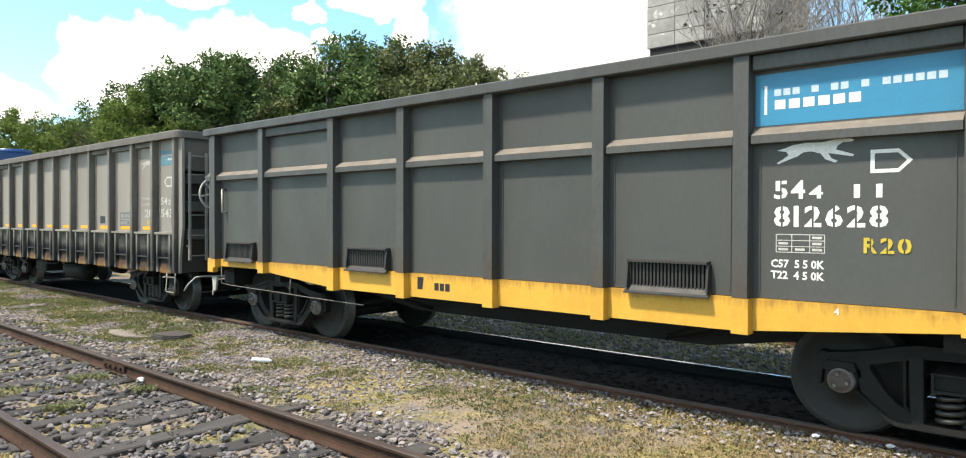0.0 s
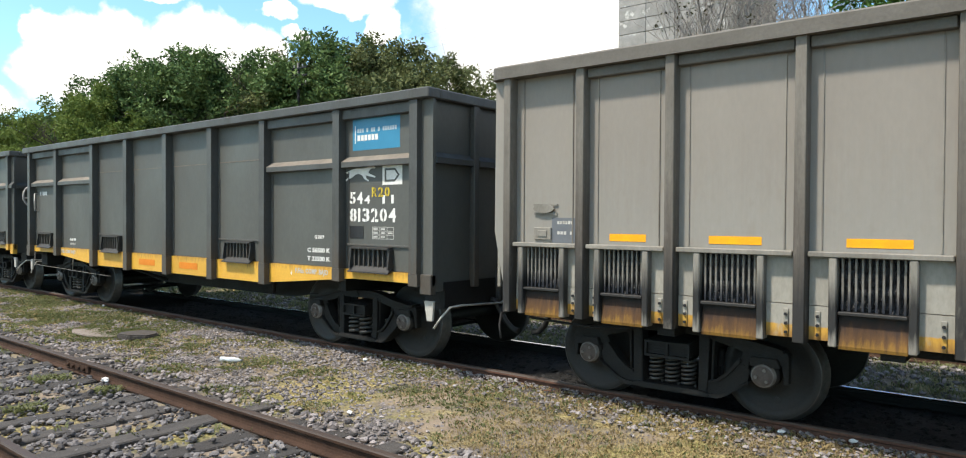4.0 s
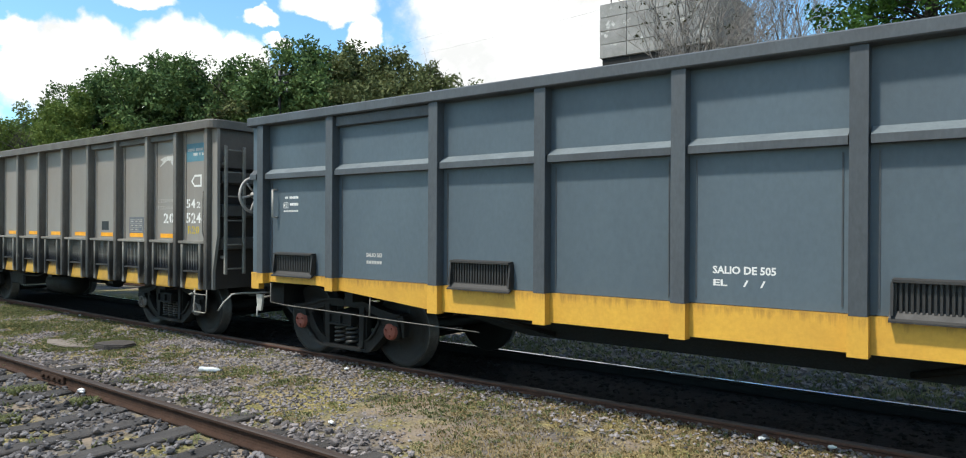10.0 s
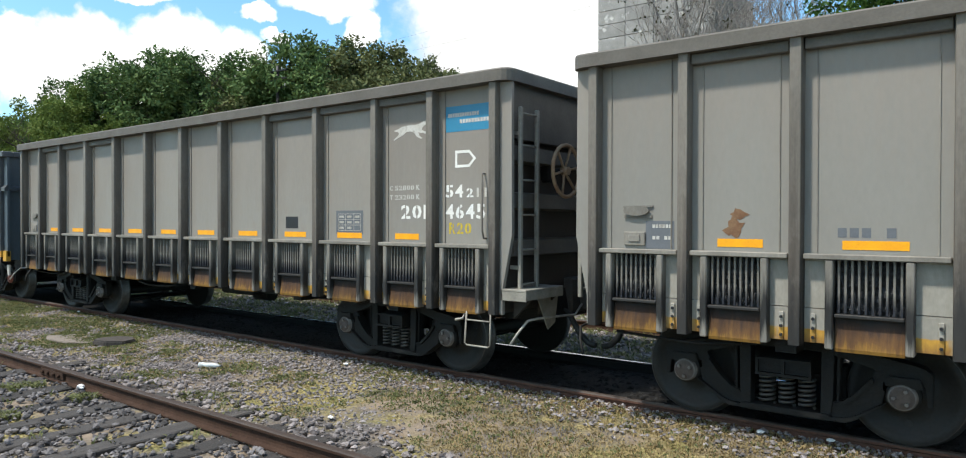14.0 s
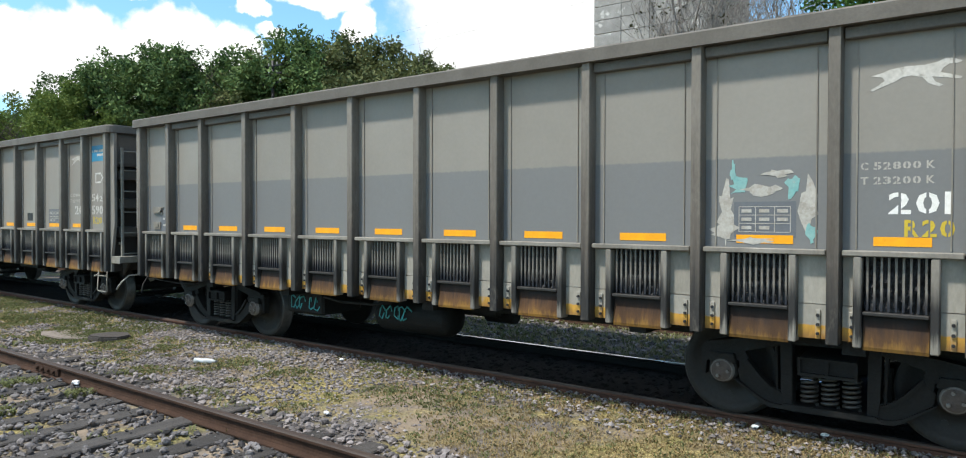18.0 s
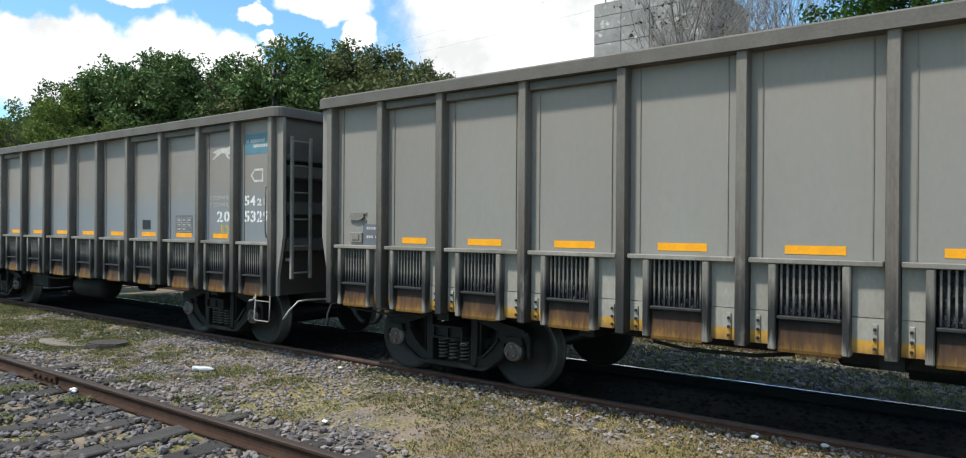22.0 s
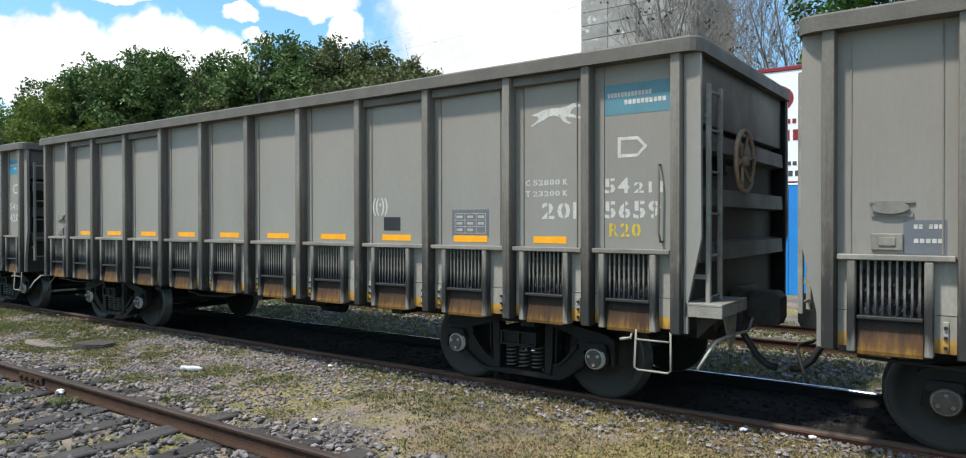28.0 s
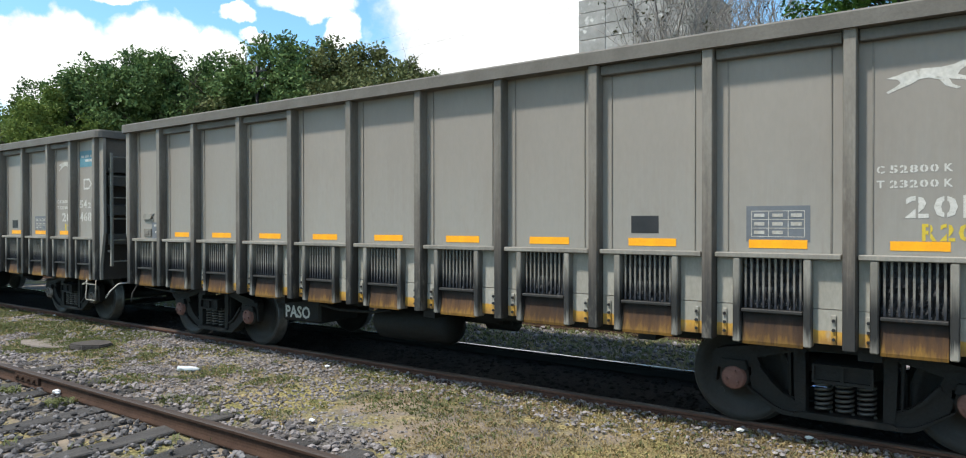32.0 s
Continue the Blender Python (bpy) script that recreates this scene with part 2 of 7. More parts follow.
M["grey"] = material("dark_grey_wagon_paint", (0.062, 0.064, 0.058), (0.050, 0.052, 0.048), (0.085, 0.08, 0.07), scale=1.1, fine=25, rough=0.52,
                     bump=0.04, spread=0.06, wear=-0.08, vary=0.06, stretch=(1, 1, 0.6))
M["grey_warm"] = material("brownish_grey_wagon_paint", (0.084, 0.085, 0.076), (0.072, 0.073, 0.066), (0.1, 0.09, 0.075), scale=1.1, fine=25, rough=0.52,
                          bump=0.04, spread=0.06, wear=-0.08, vary=0.06, stretch=(1, 1, 0.6))
M["grey_blue"] = material("bluish_grey_wagon_paint", (0.084, 0.108, 0.126), (0.072, 0.094, 0.111), (0.125, 0.14, 0.15), scale=1.1, fine=25, rough=0.42,
                          bump=0.04, spread=0.06, wear=-0.08, vary=0.06, stretch=(1, 1, 0.6))
M["gpost_blue"] = material("bluish_grey_post_paint", (0.068, 0.075, 0.081), (0.053, 0.059, 0.065), (0.1, 0.085, 0.06), scale=3, fine=40, rough=0.5, bump=0.06, wear=-0.05, vary=0.1, stretch=(1, 1, 0.4))
M["ledge_lit_blue"] = material("pale_bluish_ledge", (0.125, 0.150, 0.160), (0.10, 0.12, 0.13), scale=5, fine=40, rough=0.7, bump=0.06)
M["ladder"] = material("worn_beige_ladder_paint", (0.26, 0.245, 0.21), (0.18, 0.168, 0.14), RUST, scale=8, rough=0.55, bump=0.08, wear=0.0)
M["yellow"] = material("yellow_sill_paint", (0.60, 0.335, 0.045), (0.52, 0.28, 0.038), (0.20, 0.12, 0.04), scale=2, fine=30, rough=0.5, bump=0.04, spread=0.06, wear=-0.03, vary=0.06,
                       bands=[(1.03, 1.12, 9, 10, (0.15, 0.07, 0.02), 0.55, 0.07)])
M["orange_patch"] = material("bright_orange_patch", (0.62, 0.19, 0.006), (0.56, 0.165, 0.006), scale=4, rough=0.5, bump=0.02, spread=0.05)
M["vent_black"] = material("sooty_vent_steel", (0.022, 0.021, 0.020), (0.034, 0.032, 0.029), (0.06, 0.045, 0.03), scale=8, fine=50, rough=0.6, bump=0.1, wear=-0.04)
M["gpost"] = material("grey_post_paint", (0.066, 0.066, 0.061), (0.051, 0.051, 0.047), (0.1, 0.085, 0.06), scale=3, fine=40, rough=0.5, bump=0.06, wear=-0.05, vary=0.1, stretch=(1, 1, 0.4), bands=[(0, 0, 1.12, 1.5, (0.075, 0.045, 0.025), 0.4, 0.3)])
M["ledge_lit"] = material("dusty_ledge", (0.165, 0.140, 0.112), (0.12, 0.103, 0.085), scale=5, fine=40, rough=0.8, bump=0.08)
M["white"] = material("worn_white_stencil", (0.72, 0.71, 0.68), (0.62, 0.61, 0.57), scale=6, fine=50, rough=0.6, bump=0.0)
M["white_faded"] = material("faded_white_stencil", (0.50, 0.485, 0.45), (0.40, 0.385, 0.35), (0.29, 0.272, 0.235), scale=9, fine=40, rough=0.6, bump=0.0, wear=0.10, wear_scale=14)
M["white_thin"] = material("thin_white_print", (0.42, 0.50, 0.54), (0.36, 0.45, 0.50), scale=6, fine=50, rough=0.5, bump=0.0)
M["white_ghost"] = material("almost_gone_white_stencil", (0.42, 0.405, 0.37), (0.31, 0.293, 0.255), (0.285, 0.265, 0.225), scale=9, fine=40, rough=0.6, bump=0.0, wear=0.16, wear_scale=12)
M["yellow_mark"] = material("yellow_stencil", (0.50, 0.37, 0.03), (0.42, 0.31, 0.03), scale=9, fine=40, rough=0.6, bump=0.0)
M["sign_blue"] = material("bright_blue_sign_vinyl", (0.030, 0.20, 0.335), (0.026, 0.18, 0.305), scale=3, rough=0.4, bump=0.0, spread=0.04)
M["sign_teal"] = material("faded_teal_sign_paint", (0.085, 0.20, 0.245), (0.075, 0.175, 0.215), (0.2, 0.22, 0.2), scale=4, rough=0.5, bump=0.0, spread=0.06, wear=-0.07)
M["plate_grey"] = material("grey_stencil_panel", (0.118, 0.126, 0.139), (0.10, 0.108, 0.12), scale=5, rough=0.55, bump=0.0, spread=0.06)
M["black"] = material("black_paint", (0.012, 0.012, 0.013), (0.02, 0.02, 0.022), scale=8, rough=0.5, bump=0.05)
M["steel_dark"] = material("oily_black_cast_steel", (0.008, 0.0078, 0.0075), (0.014, 0.013, 0.012), (0.04, 0.032, 0.026), scale=5, fine=40, rough=0.68, bump=0.3, spread=0.25, wear=-0.05, vary=0.15, spec=0.25)
M["frame_steel"] = material("dusty_cast_frame_steel", (0.0085, 0.0083, 0.008), (0.015, 0.0142, 0.013), (0.045, 0.038, 0.031), scale=5, fine=40, rough=0.7, bump=0.3, spread=0.25, wear=-0.04, vary=0.15, spec=0.25)
M["wheel"] = material("grimy_wheel_steel", (0.014, 0.0134, 0.0128), (0.023, 0.021, 0.019), (0.045, 0.036, 0.028), scale=6, fine=40, rough=0.6, bump=0.15, spread=0.2, spec=0.3)
M["tread"] = material("worn_wheel_tread", (0.11, 0.105, 0.10), (0.07, 0.066, 0.062), scale=10, rough=0.5, metal=0.7, bump=0.02)
M["cap"] = material("bare_axle_cap", (0.20, 0.185, 0.17), (0.11, 0.10, 0.092), RUST, scale=14, fine=60, rough=0.5, metal=0.2, bump=0.2, wear=0.0)
M["cap_core"] = material("rusty_axle_end", (0.085, 0.065, 0.055), (0.05, 0.038, 0.032), SOOT, scale=20, fine=60, rough=0.7, bump=0.2, wear=0.06, wear_scale=12)
M["cap_rust"] = material("rust_brown_axle_cap", (0.16, 0.075, 0.06), (0.11, 0.052, 0.042), SOOT, scale=14, fine=60, rough=0.65, bump=0.2, wear=-0.02)
M["cap_red"] = material("red_axle_cap", (0.26, 0.07, 0.045), (0.20, 0.055, 0.035), SOOT, scale=14, fine=60, rough=0.6, bump=0.2, wear=-0.02)
M["cap_white"] = material("whitened_axle_cap", (0.42, 0.41, 0.39), (0.28, 0.27, 0.26), SOOT, scale=14, fine=60, rough=0.6, bump=0.2, wear=0.0)
M["spring"] = material("spring_steel", (0.065, 0.062, 0.057), (0.04, 0.038, 0.035), scale=10, rough=0.4, metal=0.4, bump=0.1)
M["rod"] = material("pale_painted_rod", (0.42, 0.40, 0.36), (0.30, 0.285, 0.25), RUST, scale=10, rough=0.5, bump=0.05, wear=0.0)
M["iron"] = material("worn_iron_bar", (0.16, 0.15, 0.13), (0.11, 0.10, 0.088), RUST, scale=8, rough=0.55, bump=0.1, wear=0.02)
M["rust_wheel"] = material("rusty_brake_wheel", (0.40, 0.29, 0.19), (0.27, 0.17, 0.10), SOOT, scale=9, rough=0.7, bump=0.2, wear=0.02)
M["pale_wheel"] = material("pale_grey_brake_wheel", (0.40, 0.38, 0.35), (0.28, 0.26, 0.24), scale=9, rough=0.5, bump=0.1)
M["rubber"] = material("black_rubber_hose", (0.014, 0.014, 0.014), (0.022, 0.021, 0.02), scale=10, rough=0.6, bump=0.1)
M["bare_rust"] = material("bare_rusty_steel", (0.13, 0.062, 0.03), (0.20, 0.12, 0.065), (0.045, 0.03, 0.022), scale=14, fine=60, rough=0.85, bump=0.2, wear=0.05)
M["teal_spray"] = material("teal_spray_paint", (0.05, 0.33, 0.33), (0.04, 0.26, 0.27), scale=6, rough=0.5, bump=0.0)
M["teal_faded"] = material("faded_teal_spray_paint", (0.14, 0.34, 0.33), (0.22, 0.36, 0.34), (0.27, 0.27, 0.25), scale=9, rough=0.5, bump=0.0, wear=0.05, wear_scale=14)
M["black_spray"] = material("black_spray_paint", (0.02, 0.02, 0.022), (0.03, 0.03, 0.03), scale=6, rough=0.5, bump=0.0)
M["loco_blue"] = material("deep_blue_locomotive_paint", (0.015, 0.06, 0.17), (0.012, 0.05, 0.14), (0.05, 0.05, 0.06), scale=2, rough=0.4, bump=0.03, wear=-0.06)
M["rail_side"] = material("rusty_rail_web", (0.052, 0.029, 0.019), (0.036, 0.021, 0.015), (0.08, 0.047, 0.028), scale=4, fine=50, rough=0.9, bump=0.25, spread=0.2, spec=0.15)
M["rail_rust"] = material("red_brown_rail_web", (0.115, 0.058, 0.040), (0.075, 0.039, 0.029), (0.15, 0.085, 0.055), scale=4, fine=50, rough=0.9, bump=0.25, spread=0.2, spec=0.15)
M["rail_oily"] = material("oil_blackened_rail_web", (0.012, 0.0115, 0.011), (0.018, 0.017, 0.016), scale=5, fine=50, rough=0.8, bump=0.2, spec=0.15)
M["rail_head"] = material("worn_rail_head", (0.060, 0.043, 0.034), (0.044, 0.031, 0.025), (0.10, 0.075, 0.06), scale=6, fine=60, rough=0.6, bump=0.05, stretch=(0.3, 1, 1), spec=0.3)
M["rail_shine"] = material("shiny_rail_head", (0.40, 0.41, 0.43), (0.30, 0.31, 0.33), scale=5, rough=0.22, metal=0.95, bump=0.02, stretch=(0.3, 1, 1))
M["sleeper"] = material("old_grey_timber_sleeper", (0.038, 0.034, 0.031), (0.066, 0.060, 0.055), (0.02, 0.018, 0.017), scale=3, fine=30, rough=0.9, bump=0.6,
                        spread=0.3, stretch=(6, 0.7, 6), vary=0.3)
M["stone"] = material("grey_violet_ballast_stones", (0.222, 0.198, 0.190), (0.138, 0.123, 0.119), (0.37, 0.34, 0.30), scale=8, fine=70, rough=0.9, bump=0.4, spread=0.2,
                      island=0.6)
M["stone_dark"] = material("sooty_grey_ballast_stones", (0.145, 0.134, 0.131), (0.074, 0.069, 0.069), (0.30, 0.28, 0.26), scale=2.2, fine=70, rough=0.9, bump=0.4, spread=0.25,
                      island=0.7)
M["stone_oily_shade"] = material("oily_black_ballast_stones", (0.014, 0.0138, 0.0135), (0.021, 0.0205, 0.02), scale=8, fine=70, rough=0.85, spec=0.15, bump=0.4, spread=0.3, island=0.5)
M["concrete"] = material("stained_concrete", (0.31, 0.305, 0.29), (0.19, 0.187, 0.178), (0.58, 0.57, 0.54), scale=0.9, fine=25, rough=0.9, bump=0.3, spread=0.12, wear=0.08, wear_scale=1.4, vary=0.1)
M["slab"] = material("broken_concrete_slab", (0.21, 0.178, 0.148), (0.14, 0.118, 0.098), (0.08, 0.07, 0.06), scale=5, fine=40, rough=0.9, bump=0.4, spread=0.15)
M["slab_dark"] = material("dark_lump", (0.045, 0.038, 0.033), (0.07, 0.06, 0.052), scale=6, fine=40, rough=0.9, bump=0.5, spread=0.25)
M["bark"] = material("dark_bark", (0.055, 0.045, 0.036), (0.035, 0.029, 0.023), scale=6, fine=25, rough=0.95, bump=0.8, spread=0.3, stretch=(3, 3, 0.6))
M["twig"] = material("pale_grey_dry_twigs", (0.30, 0.275, 0.25), (0.19, 0.17, 0.155), scale=3, fine=20, rough=0.9, bump=0.3, island=0.3)
M["board_white"] = material("white_board_sheet", (0.78, 0.78, 0.77), (0.72, 0.72, 0.71), scale=1.5, rough=0.5, bump=0.0, spread=0.03)
M["board_red"] = material("dark_red_board_ink", (0.22, 0.012, 0.02), (0.19, 0.01, 0.018), scale=4, rough=0.5, bump=0.0, spread=0.04)
M["board_dark"] = material("dark_grey_board_ink", (0.05, 0.045, 0.05), (0.06, 0.055, 0.06), scale=4, rough=0.5, bump=0.0)
M["shelter_blue"] = material("bright_blue_sheet_paint", (0.02, 0.22, 0.58), (0.018, 0.19, 0.52), (0.04, 0.25, 0.55), scale=2, rough=0.45, bump=0.03, spread=0.05)
M["poster"] = material("torn_poster_wall", (0.34, 0.33, 0.30), (0.16, 0.14, 0.12), (0.55, 0.53, 0.48), scale=4, fine=14, rough=0.8, bump=0.05, spread=0.35, wear=0.1)
M["glass_insulator"] = material("dusty_porcelain", (0.36, 0.36, 0.34), rough=0.2, bump=0.0, spread=0.02)
M["wire"] = material("black_cable", (0.02, 0.02, 0.02), rough=0.6, bump=0.0)
M["clear_plastic"] = material("dull_pale_plastic", (0.50, 0.52, 0.52), (0.36, 0.38, 0.38), scale=20, rough=0.25, bump=0.1, spec=0.5)
M["coupler_steel"] = material("dusty_coupler_casting", (0.055, 0.051, 0.046), (0.035, 0.032, 0.029), (0.09, 0.07, 0.055), scale=6, fine=40, rough=0.7, bump=0.25, wear=-0.03)
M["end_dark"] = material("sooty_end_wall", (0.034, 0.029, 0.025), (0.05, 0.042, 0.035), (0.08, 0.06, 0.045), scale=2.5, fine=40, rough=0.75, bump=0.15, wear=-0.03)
M["litter"] = material("white_litter", (0.75, 0.75, 0.74), (0.65, 0.65, 0.64), scale=20, rough=0.6, bump=0.1)


def leaf_material(name, a, b, through=0.25):
    mat = bpy.data.materials.new(name)
    mat.use_nodes = True
    nt = mat.node_tree
    N, L = nt.nodes.new, nt.links.new
    p = nt.nodes["Principled BSDF"]
    geo = N("ShaderNodeNewGeometry")
    co = N("ShaderNodeTexCoord")
    n = N("ShaderNodeTexNoise")
    n.inputs["Scale"].default_value = 0.8
    L(co.outputs["Object"], n.inputs["Vector"])
    add = N("ShaderNodeMath")
    add.operation = "MULTIPLY_ADD"
    add.inputs[1].default_value, add.inputs[2].default_value = 0.55, -0.05
    L(geo.outputs["Random Per Island"], add.inputs[0])
    add2 = N("ShaderNodeMath")
    L(add.outputs[0], add2.inputs[0])
    sc = N("ShaderNodeMapRange")
    sc.inputs["From Min"].default_value, sc.inputs["From Max"].default_value = 0.35, 0.65
    sc.inputs["To Max"].default_value = 0.5
    L(n.outputs[0], sc.inputs["Value"])
    L(sc.outputs[0], add2.inputs[1])
    mix = N("ShaderNodeMix")
    mix.data_type = "RGBA"
    mix.inputs[6].default_value, mix.inputs[7].default_value = lin(*a), lin(*b)
    L(add2.outputs[0], mix.inputs["Factor"])
    L(mix.outputs[2], p.inputs["Base Color"])
    p.inputs["Roughness"].default_value = 0.7
    p.inputs["Specular IOR Level"].default_value = 0.15
    tr = N("ShaderNodeBsdfTranslucent")
    L(mix.outputs[2], tr.inputs["Color"])
    ms = N("ShaderNodeMixShader")
    ms.inputs[0].default_value = through
    out = nt.nodes["Material Output"]
    L(p.outputs[0], ms.inputs[1])
    L(tr.outputs[0], ms.inputs[2])
    L(ms.outputs[0], out.inputs[0])
    return mat


M["leaf"] = leaf_material("dark_green_leaves", (0.027, 0.062, 0.022), (0.145, 0.215, 0.070), 0.15)
M["leaf_olive"] = leaf_material("olive_brown_leaves", (0.036, 0.056, 0.021), (0.175, 0.188, 0.075), 0.15)
M["leaf_light"] = leaf_material("yellow_green_leaves", (0.058, 0.098, 0.022), (0.165, 0.215, 0.05))
M["leaf_pine"] = leaf_material("bright_green_fronds", (0.018, 0.055, 0.012), (0.085, 0.165, 0.03))
M["leaf_dry"] = leaf_material("dry_sparse_leaves", (0.03, 0.035, 0.018), (0.07, 0.065, 0.03))
M["grass"] = leaf_material("short_green_grass", (0.080, 0.098, 0.038), (0.19, 0.195, 0.085))
M["grass_dry"] = leaf_material("dry_yellow_grass", (0.204, 0.1584, 0.0816), (0.396, 0.306, 0.156))


def ground_material():
    mat = bpy.data.materials.new("gravel_and_grass_ground")
    mat.use_nodes = True
    nt = mat.node_tree
    N, L = nt.nodes.new, nt.links.new
    p = nt.nodes["Principled BSDF"]
    co = N("ShaderNodeTexCoord")

    def tex(s, d=6.0, r=0.6):
        n = N("ShaderNodeTexNoise")
        n.inputs["Scale"].default_value, n.inputs["Detail"].default_value, n.inputs["Roughness"].default_value = s, d, r
        L(co.outputs["Object"], n.inputs["Vector"])
        return n.outputs[0]

    def ramp(v, lo, hi, to0=0.0, to1=1.0):
        n = N("ShaderNodeMapRange")
        n.inputs["From Min"].default_value, n.inputs["From Max"].default_value = lo, hi
        n.inputs["To Min"].default_value, n.inputs["To Max"].default_value = to0, to1
        L(v, n.inputs["Value"])
        return n.outputs[0]

    def mixed(fac, x, y, mode="MIX"):
        n = N("ShaderNodeMix")
        n.data_type, n.blend_type = "RGBA", mode
        for sock, v in ((n.inputs["Factor"], fac), (n.inputs[6], x), (n.inputs[7], y)):
            if isinstance(v, (tuple, float, int)):
                sock.default_value = v
            else:
                L(v, sock)
        return n.outputs[2]

    vor = N("ShaderNodeTexVoronoi")
    vor.inputs["Scale"].default_value = 22.0
    L(co.outputs["Object"], vor.inputs["Vector"])
    stones = mixed(ramp(vor.outputs["Distance"], 0.0, 0.6), lin(0.215, 0.194, 0.183), lin(0.075, 0.067, 0.062))
    tone = N("ShaderNodeRGBToBW")
    L(vor.outputs["Color"], tone.inputs[0])
    stones = mixed(0.5, stones, mixed(1.0, tone.outputs[0], lin(0.23, 0.21, 0.195), "MULTIPLY"))
    dirt = mixed(ramp(tex(3.0), 0.35, 0.65), lin(0.26, 0.207, 0.152), lin(0.17, 0.134, 0.10))
    base = mixed(ramp(tex(1.3), 0.42, 0.60), stones, dirt)
    turf = mixed(ramp(tex(2.2), 0.35, 0.65), lin(0.18, 0.168, 0.062), lin(0.32, 0.253, 0.12))
    turf = mixed(1.0, turf, ramp(tex(38.0, 5.0, 0.7), 0.3, 0.7, 0.42, 1.55), "MULTIPLY")
    clod = N("ShaderNodeTexVoronoi")
    clod.inputs["Scale"].default_value = 34.0
    L(co.outputs["Object"], clod.inputs["Vector"])
    turf = mixed(1.0, turf, ramp(clod.outputs["Distance"], 0.1, 0.7, 1.25, 0.6), "MULTIPLY")
    col = mixed(ramp(tex(0.7, 7.0, 0.65), 0.47, 0.58), base, turf)
    L(col, p.inputs["Base Color"])
    p.inputs["Roughness"].default_value = 0.95
    p.inputs["Specular IOR Level"].default_value = 0.15
    bn = N("ShaderNodeBump")
    bn.inputs["Strength"].default_value, bn.inputs["Distance"].default_value = 0.8, 0.03
    L(mixed(0.5, vor.outputs["Distance"], tex(40.0, 4.0)), bn.inputs["Height"])
    L(bn.outputs[0], p.inputs["Normal"])
    return mat


M["ground"] = ground_material()
# oily bed; its near-black also holds the shade under the wagons
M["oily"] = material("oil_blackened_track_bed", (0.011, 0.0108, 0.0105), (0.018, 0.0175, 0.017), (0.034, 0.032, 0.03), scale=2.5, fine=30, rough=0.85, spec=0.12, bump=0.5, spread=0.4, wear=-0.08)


# ------------------------------------------------------------------ mesh tools
def box(bm, x0, x1, y0, y1, z0, z1, bevel=0.0, mat=0):
    vs = [bm.verts.new((x, y, z)) for x in (x0, x1) for y in (y0, y1) for z in (z0, z1)]
    fs = [bm.faces.new([vs[i] for i in f]) for f in ((0, 1, 3, 2), (4, 6, 7, 5), (0, 4, 5, 1), (2, 3, 7, 6), (0, 2, 6, 4), (1, 5, 7, 3))]
    for f in fs:
        f.material_index = mat
    if bevel:
        edges = list({e for f in fs for e in f.edges})
        res = bmesh.ops.bevel(bm, geom=edges, offset=bevel, segments=1, affect="EDGES")
        for f in res["faces"]:
            f.material_index = mat
    return vs


def prism(bm, outline, y0, y1, mat=0, plane="xz"):
    """A flat outline given a thickness: outline in x and z runs from y0 to y1 (plane 'xz'), or in y and z from x0 to x1 ('yz')."""
    def at(a, b, c):
        return (a, c, b) if plane == "xz" else (c, a, b)
    n = len(outline)
    front = [bm.verts.new(at(a, b, y0)) for a, b in outline]
    back = [bm.verts.new(at(a, b, y1)) for a, b in outline]
    fs = [bm.faces.new(front), bm.faces.new(back[::-1])]
    for i in range(n):
        j = (i + 1) % n
        fs.append(bm.faces.new((front[j], front[i], back[i], back[j])))
    for f in fs:
        f.material_index = mat


def tube(bm, points, r, seg=6, mat=0, taper=None, closed=False):
    """A round bar along a line of points."""
    pts = [Vector(p) for p in points]
    rings = []
    up = Vector((0.13, 0.31, 0.94))
    n = len(pts)
    for i, p in enumerate(pts):
        if closed:
            d = pts[(i + 1) % n] - pts[i - 1]
        else:
            d = pts[min(i + 1, n - 1)] - pts[max(i - 1, 0)]
        d.normalize()
        a = d.cross(up)
        if a.length < 1e-3:
            a = d.cross(Vector((1, 0, 0)))
        a.normalize()
        b = d.cross(a)
        rad = r if taper is None else taper[i]
        rings.append([bm.verts.new(p + rad * (math.cos(2 * math.pi * k / seg) * a + math.sin(2 * math.pi * k / seg) * b)) for k in range(seg)])
    pairs = list(zip(rings, rings[1:])) + ([(rings[-1], rings[0])] if closed else [])
    for q, s in pairs:
        for k in range(seg):
            f = bm.faces.new((q[k], q[(k + 1) % seg], s[(k + 1) % seg], s[k]))
            f.material_index, f.smooth = mat, True
    if not closed:
        bm.faces.new(rings[0][::-1]).material_index = mat
        bm.faces.new(rings[-1]).material_index = mat


